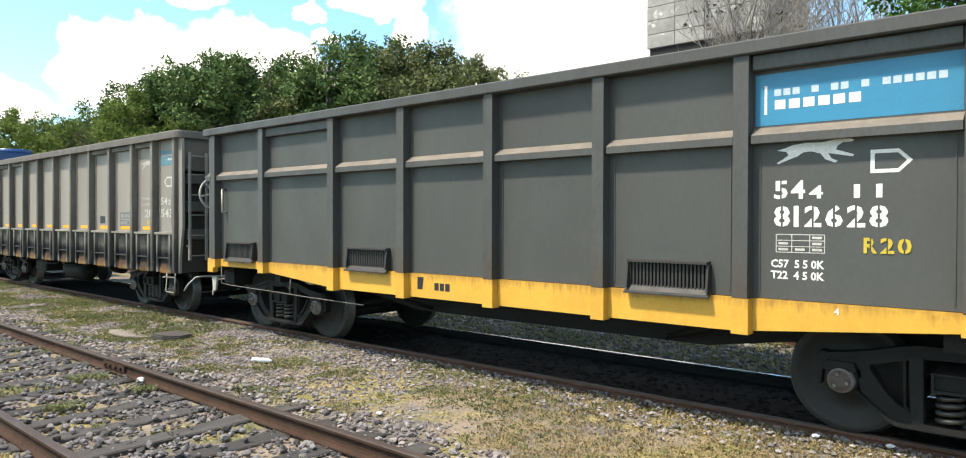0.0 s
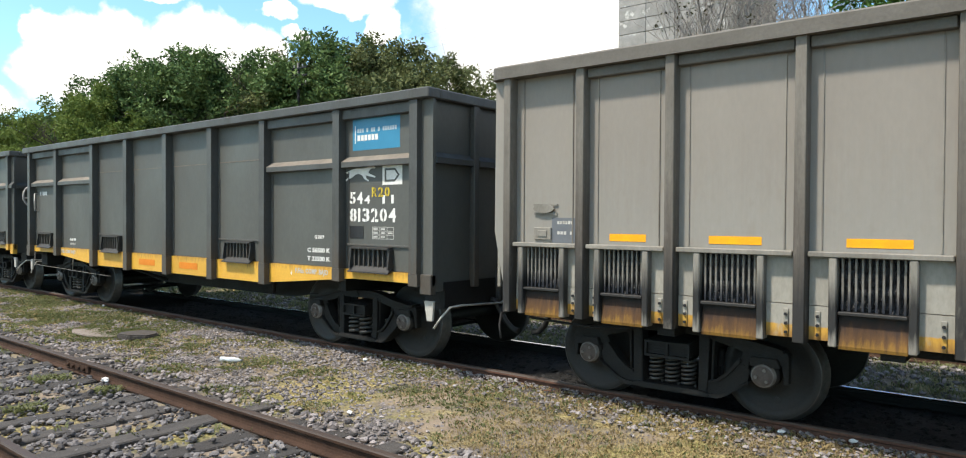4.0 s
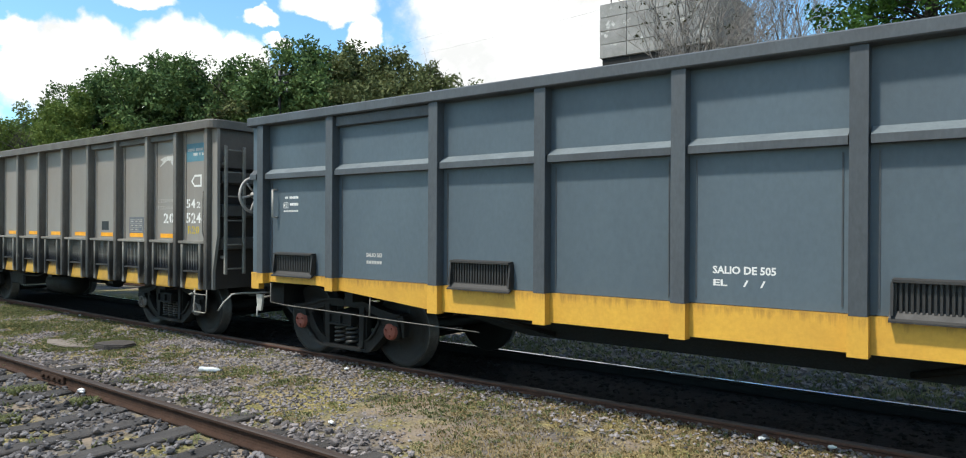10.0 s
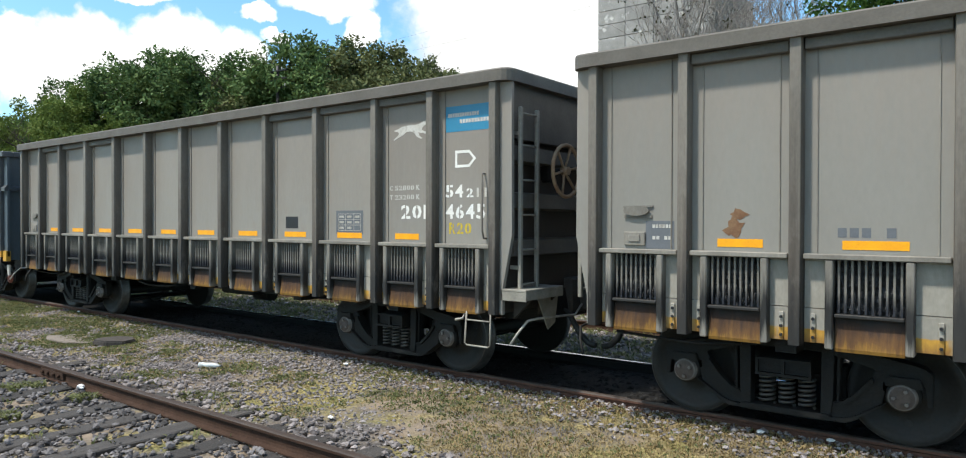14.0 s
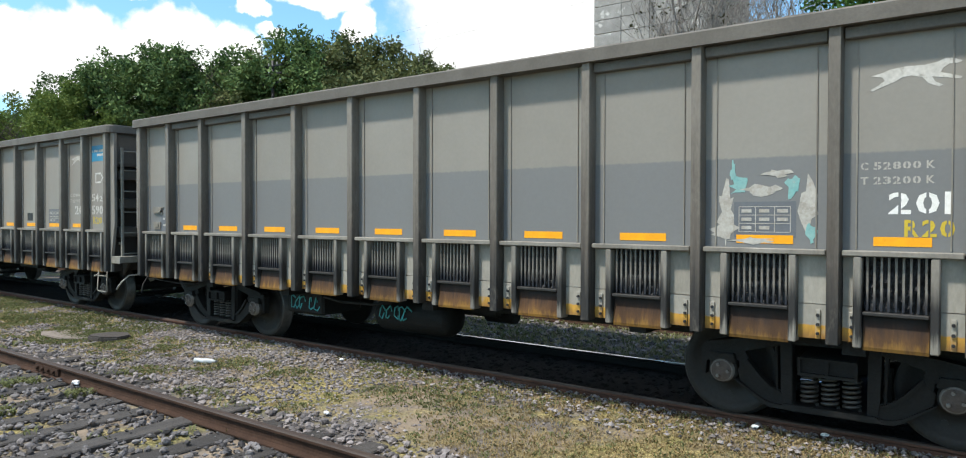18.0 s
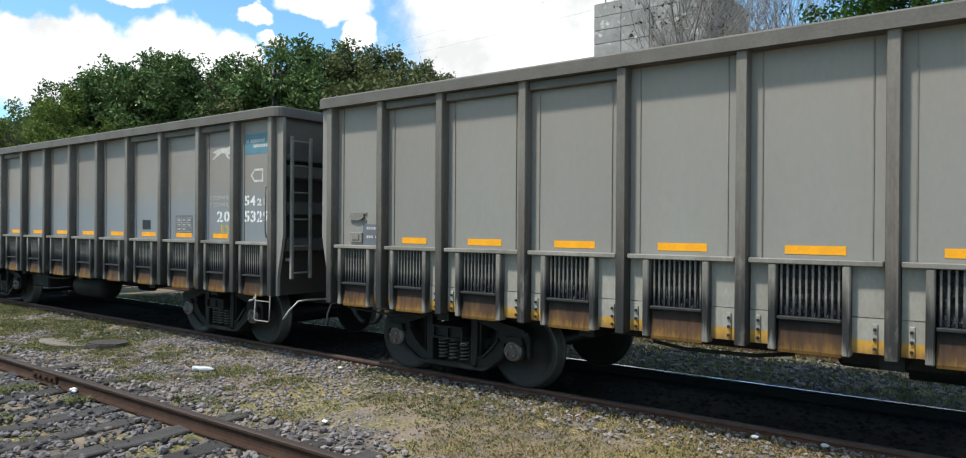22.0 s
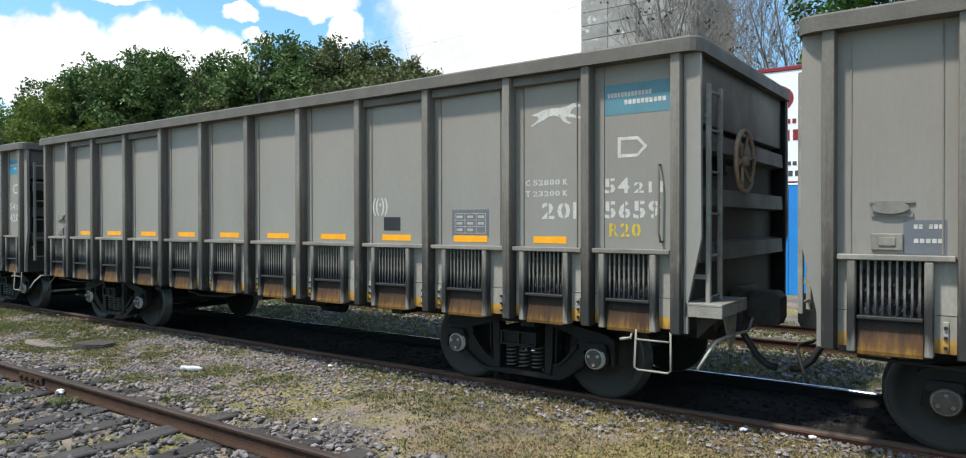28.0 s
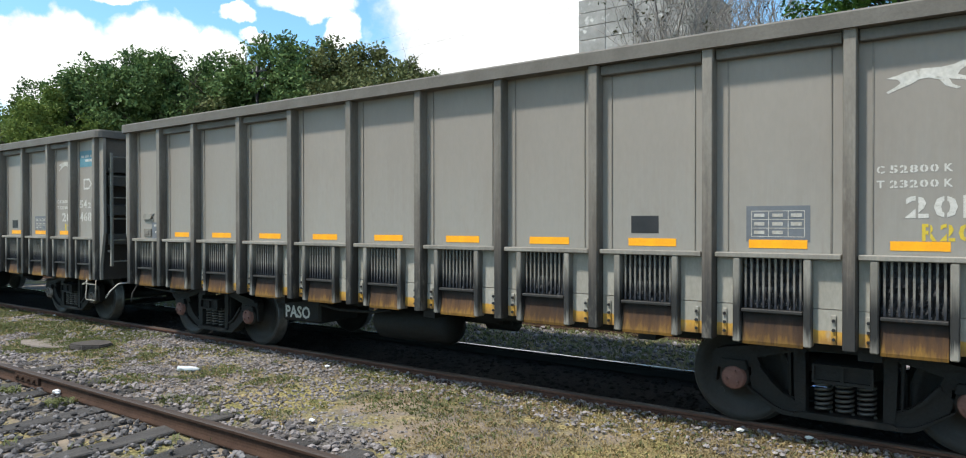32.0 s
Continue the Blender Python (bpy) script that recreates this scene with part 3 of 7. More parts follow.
def lathe(bm, profile, centre, seg=32, axis="y", mats=None):
    """Turns (distance along the axis, radius) round an axis through centre."""
    cx, cy, cz = centre
    rings = []
    for d, r in profile:
        ring = []
        for k in range(seg):
            a = 2 * math.pi * k / seg
            u, v = r * math.cos(a), r * math.sin(a)
            ring.append(bm.verts.new((cx + u, cy + d, cz + v) if axis == "y" else (cx + d, cy + u, cz + v) if axis == "x" else (cx + u, cy + v, cz + d)))
        rings.append(ring)
    for i, (q, s) in enumerate(zip(rings, rings[1:])):
        for k in range(seg):
            f = bm.faces.new((q[k], s[k], s[(k + 1) % seg], q[(k + 1) % seg]))
            f.smooth = True
            if mats:
                f.material_index = mats[i]
    f = bm.faces.new(rings[0]); f.material_index = mats[0] if mats else 0
    f = bm.faces.new(rings[-1][::-1]); f.material_index = mats[-1] if mats else 0


def mesh_of(name, bm, mats):
    me = bpy.data.meshes.new(name)
    bmesh.ops.recalc_face_normals(bm, faces=bm.faces)
    bm.to_mesh(me)
    bm.free()
    for m in mats if isinstance(mats, (list, tuple)) else [mats]:
        me.materials.append(m)
    return me


def part(name, bm, mats, parent=None, label=""):
    ob = new(name, bm if isinstance(bm, bpy.types.Mesh) else mesh_of(name, bm, mats))
    if parent:
        ob.parent = parent
    return tagged(ob, label)


def raw(name, verts, faces, mats, smooth=False):
    me = bpy.data.meshes.new(name)
    me.from_pydata(verts, [], faces)
    me.update()
    for m in mats if isinstance(mats, (list, tuple)) else [mats]:
        me.materials.append(m)
    if smooth:
        me.polygons.foreach_set("use_smooth", [True] * len(me.polygons))
    return me


def thing(name, label, category, group="", at=(0, 0, 0)):
    ob = new(name)
    ob.location = at
    ob.empty_display_size = 0.3
    return tagged(ob, label, category, group)


LETTERS = {}


def lettering(text, height, mat):
    """A mesh of built-in letters in the x-z plane, seen from -y, its lower left at the origin; height is that of a capital."""
    key = (text, mat.name)
    if key not in LETTERS:
        cu = bpy.data.curves.new("letters", "FONT")
        cu.body, cu.size, cu.extrude, cu.offset = text, 1.0, 0.0012, 0.026
        cu.resolution_u = 2
        ob = bpy.data.objects.new("letters", cu)
        scene.collection.objects.link(ob)
        bpy.context.view_layer.update()
        me = bpy.data.meshes.new_from_object(ob.evaluated_get(bpy.context.evaluated_depsgraph_get()))
        bpy.data.objects.remove(ob)
        bpy.data.curves.remove(cu)
        me.transform(Matrix.Rotation(radians(90), 4, "X"))
        me.materials.clear()
        me.materials.append(mat)
        LETTERS[key] = me
    return LETTERS[key], height / 0.70


BRIDGED = "0235689CRDSP"


def stencil(text, mat):
    """Stencil-cut figures of one height: round ones are parted by a bridge, the gaps between them are even."""
    key = (text, mat.name, "stencil")
    if key not in LETTERS:
        out, x = bmesh.new(), 0.0
        for ch in text:
            if ch == " ":
                x += 0.22
                continue
            me, _ = lettering(ch, 0.7, mat)
            bm = bmesh.new()
            bm.from_mesh(me)
            xs, zs = [v.co.x for v in bm.verts], [v.co.z for v in bm.verts]
            wide = 0.15 if ch == "1" else 0.50
            for v in bm.verts:
                v.co.x = (v.co.x - min(xs)) / (max(xs) - min(xs)) * wide
                v.co.z = (v.co.z - min(zs)) / (max(zs) - min(zs)) * 0.7
            if ch in BRIDGED:
                for cut in (wide / 2 - 0.03, wide / 2 + 0.03):
                    bmesh.ops.bisect_plane(bm, geom=bm.verts[:] + bm.edges[:] + bm.faces[:], plane_co=(cut, 0, 0), plane_no=(1, 0, 0))
                bmesh.ops.delete(bm, geom=[f for f in bm.faces if abs(f.calc_center_median().x - wide / 2) < 0.029], context="FACES")
            bmesh.ops.translate(bm, verts=bm.verts, vec=(x, 0, 0))
            tmp = bpy.data.meshes.new("figure")
            bm.to_mesh(tmp)
            bm.free()
            out.from_mesh(tmp)
            bpy.data.meshes.remove(tmp)
            x += wide + (0.17 if ch == "1" else 0.11)
        me = bpy.data.meshes.new("letters")
        out.to_mesh(me)
        out.free()
        me.materials.append(mat)
        LETTERS[key] = me
    return LETTERS[key]


def write(text, x, z, height, mat, parent, y, width=None, label="", name="lettering", cut=False):
    me, s = (stencil(text, mat), height / 0.70) if cut else lettering(text, height, mat)
    ob = new(name, me)
    ob.parent = parent
    ob.location = (x, y + 0.001, z)
    sx = s
    if width:
        w = max(v.co.x for v in me.vertices) or 1.0
        sx = width / w
    ob.scale = (sx, 1.0, s)
    return tagged(ob, label)


def flat(name, outline, y, mat, parent, label=""):
    """A painted patch or thin plate, 3 mm thick, its face at y."""
    bm = bmesh.new()
    prism(bm, outline, y, y + 0.003)
    return part(name, bm, mat, parent, label)


def rect(x0, x1, z0, z1):
    return [(x0, z0), (x1, z0), (x1, z1), (x0, z1)]


# ------------------------------------------------------------------ ground and tracks
def lift(y):
    """The low bank of stones and soil between the tracks, highest beside the train's rail."""
    if 4.2 < y < 6.36:
        u = (y - 4.2) / 2.16
        return 0.085 * u * u * (3 - 2 * u)
    if 8.14 < y < 9.4:
        u = 1 - (y - 8.14) / 1.26
        return 0.06 * u
    return 0.0


def grassy(x, y):
    """How much grass grows at a spot, 0 to 1."""
    n = 0.9 * noise.noise((x * 0.75, y * 1.1, 3.1)) + 0.7 * noise.noise((x * 1.9, y * 2.3, 7.7)) + 0.6 * noise.noise((x * 5.1, y * 5.3, 1.7))
    v = 0.26 + 0.85 * n
    if 4.2 < y < 6.36:
        v += 0.26 * max(0.0, min(1.0, (y - 4.5) / 0.7)) - 0.12
        v += 0.40 * max(0.0, min(1.0, (x + 5.2) / 2.0)) * max(0.0, min(1.0, (y - 4.0) / 0.5))
        v += 0.18 * max(0.0, min(1.0, (-9.5 - x) / 2.0))
    if 0.6 < y < 1.75:
        v += 0.30
    if 1.75 < y < 4.1:
        v -= 0.28
    if 6.36 <= y < 8.14:
        v -= 1.0
    if y > 8.14:
        v += 0.05
    return max(0.0, min(1.0, v))


def build_ground():
    xs = sorted({*np.round(np.arange(-40, 6.01, 0.5), 3), *[-1500, -700, -300, -160, -100, -70, -55, 9, 14, 20, 30, 50, 90, 180, 400, 900, 1500]})
    ys = sorted({*np.round(np.arange(0, 14.01, 0.25), 3), 6.36, 6.37, 8.13, 8.14, *[-1500, -500, -150, -60, -30, -15, -8, -4, -2, -1, 15, 17, 20, 25, 32, 45, 70, 110, 200, 500, 1500]})
    verts, faces = [], []
    for y in ys:
        for x in xs:
            near = -45 < x < 8 and -2 < y < 20
            z = -0.025 + (0.02 * noise.noise((x * 0.9, y * 0.9, 0)) if near else 0)
            z += lift(y)
            verts.append((x, y, z))
    w = len(xs)
    for j in range(len(ys) - 1):
        for i in range(w - 1):
            faces.append((j * w + i, j * w + i + 1, (j + 1) * w + i + 1, (j + 1) * w + i))
    tagged(new("ground", raw("ground", verts, faces, M["ground"], True)), "gravelly railway yard ground with patches of dry grass", "ground", kind="structure")
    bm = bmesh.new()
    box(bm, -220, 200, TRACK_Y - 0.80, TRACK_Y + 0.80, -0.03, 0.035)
    tagged(part("track_bed", bm, M["oily"]), "oily bed between the rails, coloured darker for the train's shade", "track bed", kind="structure")


RAIL = [(-0.065, 0.0), (0.065, 0.0), (0.065, 0.012), (0.02, 0.028), (0.012, 0.05), (0.012, 0.105), (0.034, 0.118), (0.034, 0.138), (0.026, 0.15),
        (-0.026, 0.15), (-0.034, 0.138), (-0.034, 0.118), (-0.012, 0.105), (-0.012, 0.05), (-0.02, 0.028), (-0.065, 0.012)]


def build_rail(y, label, head, side="rail_side"):
    verts, faces = [], []
    xs = list(np.arange(-60, 12, 3.0))
    xs = [-230.0, -120.0] + xs + [12.0, 60.0, 190.0]
    n = len(RAIL)
    for x in xs:
        wob = 0.006 * noise.noise((x * 0.2, y, 0))
        verts += [(x, y + a + wob, b) for a, b in RAIL]
    rail = thing("rail", label, "rail", "rails of the yard")
    for a in range(0, len(xs) - 1, 4):
        b = min(a + 4, len(xs) - 1)
        vs = verts[a * n:(b + 1) * n]
        fs = [(k * n + i, k * n + (i + 1) % n, (k + 1) * n + (i + 1) % n, (k + 1) * n + i) for k in range(b - a) for i in range(n)]
        me = raw("rail_length", vs, fs, [M[side], head])
        for f in me.polygons:
            f.material_index = 1 if f.index % n in (7, 8, 9) else 0
        part("rail_length", me, None, rail)
    return rail


def build_tracks():
    near = (1.93, 3.605)
    for y in near:
        build_rail(y, "rusty rail of the empty track", M["rail_head"])
    build_rail(TRACK_Y - GAUGE / 2 - 0.03, "rust-brown rail under the passing train", M["rail_head"], "rail_rust")
    build_rail(TRACK_Y + GAUGE / 2 + 0.03, "rail under the passing train, polished on top", M["rail_shine"], "rail_oily")
    for y in (11.0, 12.68):
        build_rail(y, "rusty rail of the track behind the train", M["rail_head"])
    # fishplate joint on the empty track
    joint = thing("rail_joint", "rusty bolted fishplate joint on the rail", "rail joint", at=(-9.10, 3.605, 0))
    for side in (-1, 1):
        bm = bmesh.new()
        prism(bm, [(-0.32, 0.035), (0.32, 0.035), (0.30, 0.11), (-0.30, 0.11)], side * 0.02, side * 0.045)
        part("fishplate", bm, M["rail_side"], joint)
        for x in (-0.22, -0.08, 0.08, 0.22):
            bm = bmesh.new()
            lathe(bm, [(-0.015, 0.022), (0.015, 0.02)], (x, side * 0.06, 0.072), 6)
            part("bolt", bm, M["rail_side"], joint)
    # timber sleepers
    rnd = random.Random(5)
    shapes = []
    for k in range(4):
        bm = bmesh.new()
        box(bm, -0.12, 0.12, -1.32 - 0.04 * k, 1.33 + 0.03 * k, -0.13, 0.0, 0.012)
        bmesh.ops.subdivide_edges(bm, edges=[e for e in bm.edges if e.calc_length() > 1], cuts=7)
        for v in bm.verts:
            v.co += 0.012 * noise.noise_vector(v.co * 3 + Vector((k * 9, 0, 0)))
        shapes.append(mesh_of("sleeper", bm, M["sleeper"]))
    bed = tagged(new("sleeper_bed"), "weathered timber sleepers half sunk in ballast", "sleepers", kind="structure")
    x = 1.6 + 0.64 * 20
    while x > -40:
        for yc, lift in ((2.77, 0.010), (TRACK_Y, -0.055), (11.84, -0.01)):
            s = new("sleeper", rnd.choice(shapes))
            s.parent = bed
            s.matrix_basis = pose(x + rnd.uniform(-0.05, 0.05), yc + rnd.uniform(-0.10, 0.10), lift + rnd.uniform(-0.018, 0.010), 0, rnd.uniform(-1, 1), rnd.uniform(-2.5, 2.5))
        x -= 0.64


def ico():
    bm = bmesh.new()
    bmesh.ops.create_icosphere(bm, subdivisions=1, radius=1.0)
    v = np.array([p.co[:] for p in bm.verts])
    f = np.array([[p.index for p in q.verts] for q in bm.faces])
    bm.free()
    return v, f


def stones(name, spots, mat, label):
    """Many broken stones as one mesh: spots are x, y, z, size."""
    rs = np.random.RandomState(len(spots))
    v0, f0 = ico()
    oct_v = np.array([(1, 0, 0), (-1, 0, 0), (0, 1, 0), (0, -1, 0), (0, 0, 1), (0, 0, -1)], float)
    oct_f = np.array([(0, 2, 4), (2, 1, 4), (1, 3, 4), (3, 0, 4), (2, 0, 5), (1, 2, 5), (3, 1, 5), (0, 3, 5)])
    V, F, off = [], [], 0
    for x, y, z, s in spots:
        v, f = (v0, f0) if s > 0.034 else (oct_v, oct_f)
        p = v * (1 + rs.uniform(-0.28, 0.28, (len(v), 1))) * np.array([1, rs.uniform(0.6, 0.95), rs.uniform(0.45, 0.75)]) * s
        a, b = rs.uniform(0, 6.28), rs.uniform(-0.5, 0.5)
        ca, sa, cb, sb = math.cos(a), math.sin(a), math.cos(b), math.sin(b)
        p = p @ np.array([[1, 0, 0], [0, cb, -sb], [0, sb, cb]]) @ np.array([[ca, -sa, 0], [sa, ca, 0], [0, 0, 1]])
        V.append(p + (x, y, z))
        F.append(f + off)
        off += len(v)
    me = raw(name, np.concatenate(V).tolist(), np.concatenate(F).tolist(), mat)
    tagged(new(name, me), label, "gravel", kind="stuff")


def build_ballast():
    rnd = random.Random(11)
    spots = []
    while len(spots) < 15000:
        x = 3.0 - 27.5 * rnd.random() ** 1.3
        y = rnd.uniform(0.9, 4.35)
        if min(abs(y - 1.93), abs(y - 3.605)) < 0.075:
            continue
        on_sleeper = abs((x - 1.6 + 0.32) % 0.64 - 0.32) < 0.12 and 1.5 < y < 4.05
        if on_sleeper and rnd.random() < 0.80:
            continue
        if grassy(x, y) > 0.55 and rnd.random() < 0.75:
            continue
        s = 0.012 + 0.034 * rnd.random() ** 1.4
        spots.append((x, y, -0.012 + rnd.uniform(0, 0.022) + (0.02 if on_sleeper else 0), s))
    stones("ballast", [q for q in spots if q[1] < 3.6], M["stone_dark"], "sooty grey broken ballast between the rails of the empty track")
    stones("ballast", [q for q in spots if q[1] > 3.6], M["stone"], "grey broken ballast stones beside the rail")
    spots = []
    while len(spots) < 12000:
        x = 3.0 - 26 * rnd.random() ** 1.4
        y = rnd.uniform(4.3, 6.36)
        if rnd.random() < grassy(x, y) * 1.25 + 0.45 * max(0.0, min(1.0, (x + 6.5) / 2)):
            continue
        spots.append((x, y, lift(y) - 0.016 + rnd.uniform(0, 0.010), 0.008 + 0.024 * rnd.random() ** 1.8))
    for _ in range(2600):
        y = 6.36 - 0.75 * rnd.random() ** 1.6
        spots.append((rnd.uniform(-12, 2.5), y, lift(y) - 0.010 + rnd.uniform(0, 0.012), rnd.uniform(0.010, 0.034)))
    stones("ballast", spots, M["stone"], "loose grey stones among the grass between the tracks")
    spots = []
    while len(spots) < 6500:
        x = 1.2 - 17 * rnd.random() ** 1.2
        y = rnd.uniform(8.25, 13.4)
        if min(abs(y - 11.0), abs(y - 12.68)) < 0.08 or rnd.random() < grassy(x, y) * 0.6:
            continue
        spots.append((x, y, lift(y) - 0.012 + rnd.uniform(0, 0.02), rnd.uniform(0.02, 0.055)))
    stones("ballast", spots, M["stone"], "grey stones on the far side of the train")
    # stones under the train, oily and darkened in colour for its shade
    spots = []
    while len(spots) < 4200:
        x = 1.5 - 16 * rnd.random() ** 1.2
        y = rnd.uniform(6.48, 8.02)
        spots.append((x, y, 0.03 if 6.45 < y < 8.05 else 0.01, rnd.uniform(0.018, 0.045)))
    stones("oily_ballast", spots, M["stone_oily_shade"], "oily stones between the rails, coloured darker for the train's shade")


def tufts(name, count, area, keep, mat, label, tall=(0.02, 0.06), seed=1):
    """Short blades of grass, three to six to a tuft, as one mesh."""
    rnd = random.Random(seed)
    V, F = [], []
    made = tries = 0
    while made < count and tries < count * 30:
        tries += 1
        x = area[1] - (area[1] - area[0]) * rnd.random() ** 1.5
        y = rnd.uniform(area[2], area[3])
        if rnd.random() > keep(x, y):
            continue
        made += 1
        z = lift(y) - 0.028
        for _ in range(rnd.randint(3, 6)):
            a, h = rnd.uniform(0, 6.283), rnd.uniform(*tall)
            bx, by = x + rnd.gauss(0, 0.025), y + rnd.gauss(0, 0.025)
            w = rnd.uniform(0.003, 0.008) * (1 + max(0, -x) * 0.06)
            ca, sa = math.cos(a), math.sin(a)
            lean = rnd.uniform(0.6, 1.8) * h + 0.012
            n = len(V)
            mx, my = bx + ca * lean * 0.5, by + sa * lean * 0.5
            V += [(bx, by, z), (mx - sa * w, my + ca * w, z + 0.018 + 0.7 * h), (bx + ca * lean, by + sa * lean, z + 0.018 + h), (mx + sa * w, my - ca * w, z + 0.018 + 0.7 * h)]
            F.append((n, n + 1, n + 2, n + 3))
    tagged(new(name, raw(name, V, F, mat)), label, "grass", kind="stuff")


def build_grass():
    def green(x, y):
        g = grassy(x, y)
        return g * max(0.10, min(1.0, (-x - 3.0) / 4)) if g > 0.38 else 0.0

    def dry(x, y):
        g = grassy(x, y)
        return g * (0.45 if x < -4 else 1.0) if g > 0.25 else 0.0
    tufts("grass", 11000, (-26, 2.0, 4.2, 6.3), green, M["grass"], "short green grass between the tracks", (0.004, 0.022), seed=2)
    tufts("grass", 11000, (-22, 2.5, 4.2, 6.35), dry, M["grass_dry"], "dry yellow grass between the tracks", (0.003, 0.014), seed=3)
    tufts("grass", 900, (-18, -0.5, 0.7, 4.3), green, M["grass"], "green tufts in the empty track", (0.02, 0.07), seed=4)
    tufts("grass", 1800, (-14, -0.5, 0.7, 1.9), dry, M["grass_dry"], "dry grass beside the empty track", seed=5)
    tufts("grass", 9000, (-18, 1.5, 8.3, 14), lambda x, y: 0.5 + 0.5 * grassy(x, y), M["grass"], "low weeds on the far side of the train", (0.03, 0.08), seed=6)
    for cx, cy, r, n, s in ((-7.75, 2.57, 0.13, 90, 7), (-9.0, 3.22, 0.16, 60, 8), (-7.92, 3.42, 0.12, 50, 9)):
        tufts("grass_tuft", n, (cx - r, cx + r, cy - r, cy + r), lambda x, y: 1.0, M["grass"], "green tuft of grass in the stones", (0.02, 0.06), seed=s)


def build_litter():
    rnd = random.Random(8)
    bottle = thing("plastic_bottle", "dented pale plastic bottle lying on the grass", "bottle", at=(-8.2, 5.06, 0.045))
    bottle.rotation_euler = (0, 0, radians(25))
    bm = bmesh.new()
    lathe(bm, [(-0.15, 0.02), (-0.145, 0.034), (-0.10, 0.036), (-0.07, 0.031), (-0.03, 0.036), (0.04, 0.035), (0.06, 0.031), (0.09, 0.034), (0.125, 0.018), (0.14, 0.014)], (0, 0, 0), 12, "x")
    for v in bm.verts:
        v.co += 0.008 * noise.noise_vector(v.co * 14)
    part("bottle_body", bm, M["clear_plastic"], bottle)
    bm = bmesh.new()
    lathe(bm, [(0.141, 0.016), (0.162, 0.016)], (0, 0, 0), 12, "x")
    part("cap", bm, M["plate_grey"], bottle)
    for x, y in ((-8.26, 3.53), (-8.17, 3.50), (-5.2, 4.46), (-14.7, 6.25), (-1.75, 6.2), (-1.22, 6.3), (-6.7, 6.0)):
        bm = bmesh.new()
        bmesh.ops.create_icosphere(bm, subdivisions=1, radius=0.05 if x == -8.26 else 0.026)
        for v in bm.verts:
            v.co = Vector((v.co.x * 1.3, v.co.y, v.co.z * 0.6)) * (1 + 0.5 * noise.noise(v.co * 20 + Vector((x, y, 0))))
        ob = part("litter", bm, M["litter"])
        ob.location = (x, y, (0.05 if y < 3.6 else 0.02) + lift(y))
        tagged(ob, "small white scrap of litter among the stones", "litter", "white scraps")
    slab = thing("concrete_slab", "broken pale concrete slab lying in the grass", "slab", at=(-11.76, 5.05, 0.0))
    for outline, z, m in (([(-0.78, -0.22), (-0.4, -0.36), (0.15, -0.33), (0.42, -0.2), (0.62, 0.02), (0.38, 0.22), (0.1, 0.27), (-0.5, 0.2)], 0.028, M["slab"]),
                          ([(0.5, 0.0), (0.66, -0.14), (0.95, -0.10), (1.12, 0.1), (1.05, 0.32), (0.8, 0.42), (0.56, 0.3)], 0.085, M["slab_dark"])):
        bm = bmesh.new()
        vs = [bm.verts.new((a, b, 0)) for a, b in outline]
        f = bm.faces.new(vs)
        ext = bmesh.ops.extrude_face_region(bm, geom=[f])
        for v in ext["geom"]:
            if isinstance(v, bmesh.types.BMVert):
                v.co.z = z + 0.02 * noise.noise(v.co * 4)
        bmesh.ops.bevel(bm, geom=bm.edges[:], offset=0.02, segments=2, affect="EDGES")
        part("slab_piece", bm, m, slab)


# ------------------------------------------------------------------ trees
def branches(seed, height, spread, levels, r0, start=0.3, rise=0.7, kids=(3, 5)):
    """Segments (a, b, radius at a, radius at b) of a limbed tree, and the ends of its twigs."""
    rnd = random.Random(seed)
    segs, tips = [], []

    def grow(p, d, length, r, lev):
        n = 4 if lev == 0 else 3
        q = p
        for i in range(n):
            d = (d + Vector((rnd.gauss(0, 0.13), rnd.gauss(0, 0.13), rnd.gauss(0.03, 0.06)))).normalized()
            e = q + d * length / n
            r2 = r * (1 - 0.16)
            segs.append((q, e, r, r2))
            if lev < levels and (lev > 0 or i >= n * start):
                for _ in range(rnd.randint(*kids) if lev == 0 else rnd.randint(1, 3)):
                    a = rnd.uniform(0, 6.283)
                    side = Vector((math.cos(a), math.sin(a), rnd.uniform(0.1, 1.1) * rise)).normalized()
                    grow(q.lerp(e, rnd.random()), (d * 0.35 + side * spread).normalized(), length * rnd.uniform(0.42, 0.68), r2 * 0.55, lev + 1)
            q, r = e, r2
        tips.append(q)
    grow(Vector((0, 0, 0)), Vector((0, 0, 1)), height, r0, 0)
    return segs, tips


def wood(name, segs, mat, sides=5):
    V, F = [], []
    for a, b, r, s in segs:
        d = (b - a).normalized()
        u = d.cross(Vector((0.3, 0.9, 0.2))).normalized()
        w = d.cross(u)
        k = sides if r > 0.05 else 3
        n = len(V)
        for p, rad in ((a, r), (b, s)):
            V += [tuple(p + rad * (math.cos(6.2832 * i / k) * u + math.sin(6.2832 * i / k) * w)) for i in range(k)]
        F += [(n + i, n + (i + 1) % k, n + k + (i + 1) % k, n + k + i) for i in range(k)]
    return raw(name, V, F, mat, True)


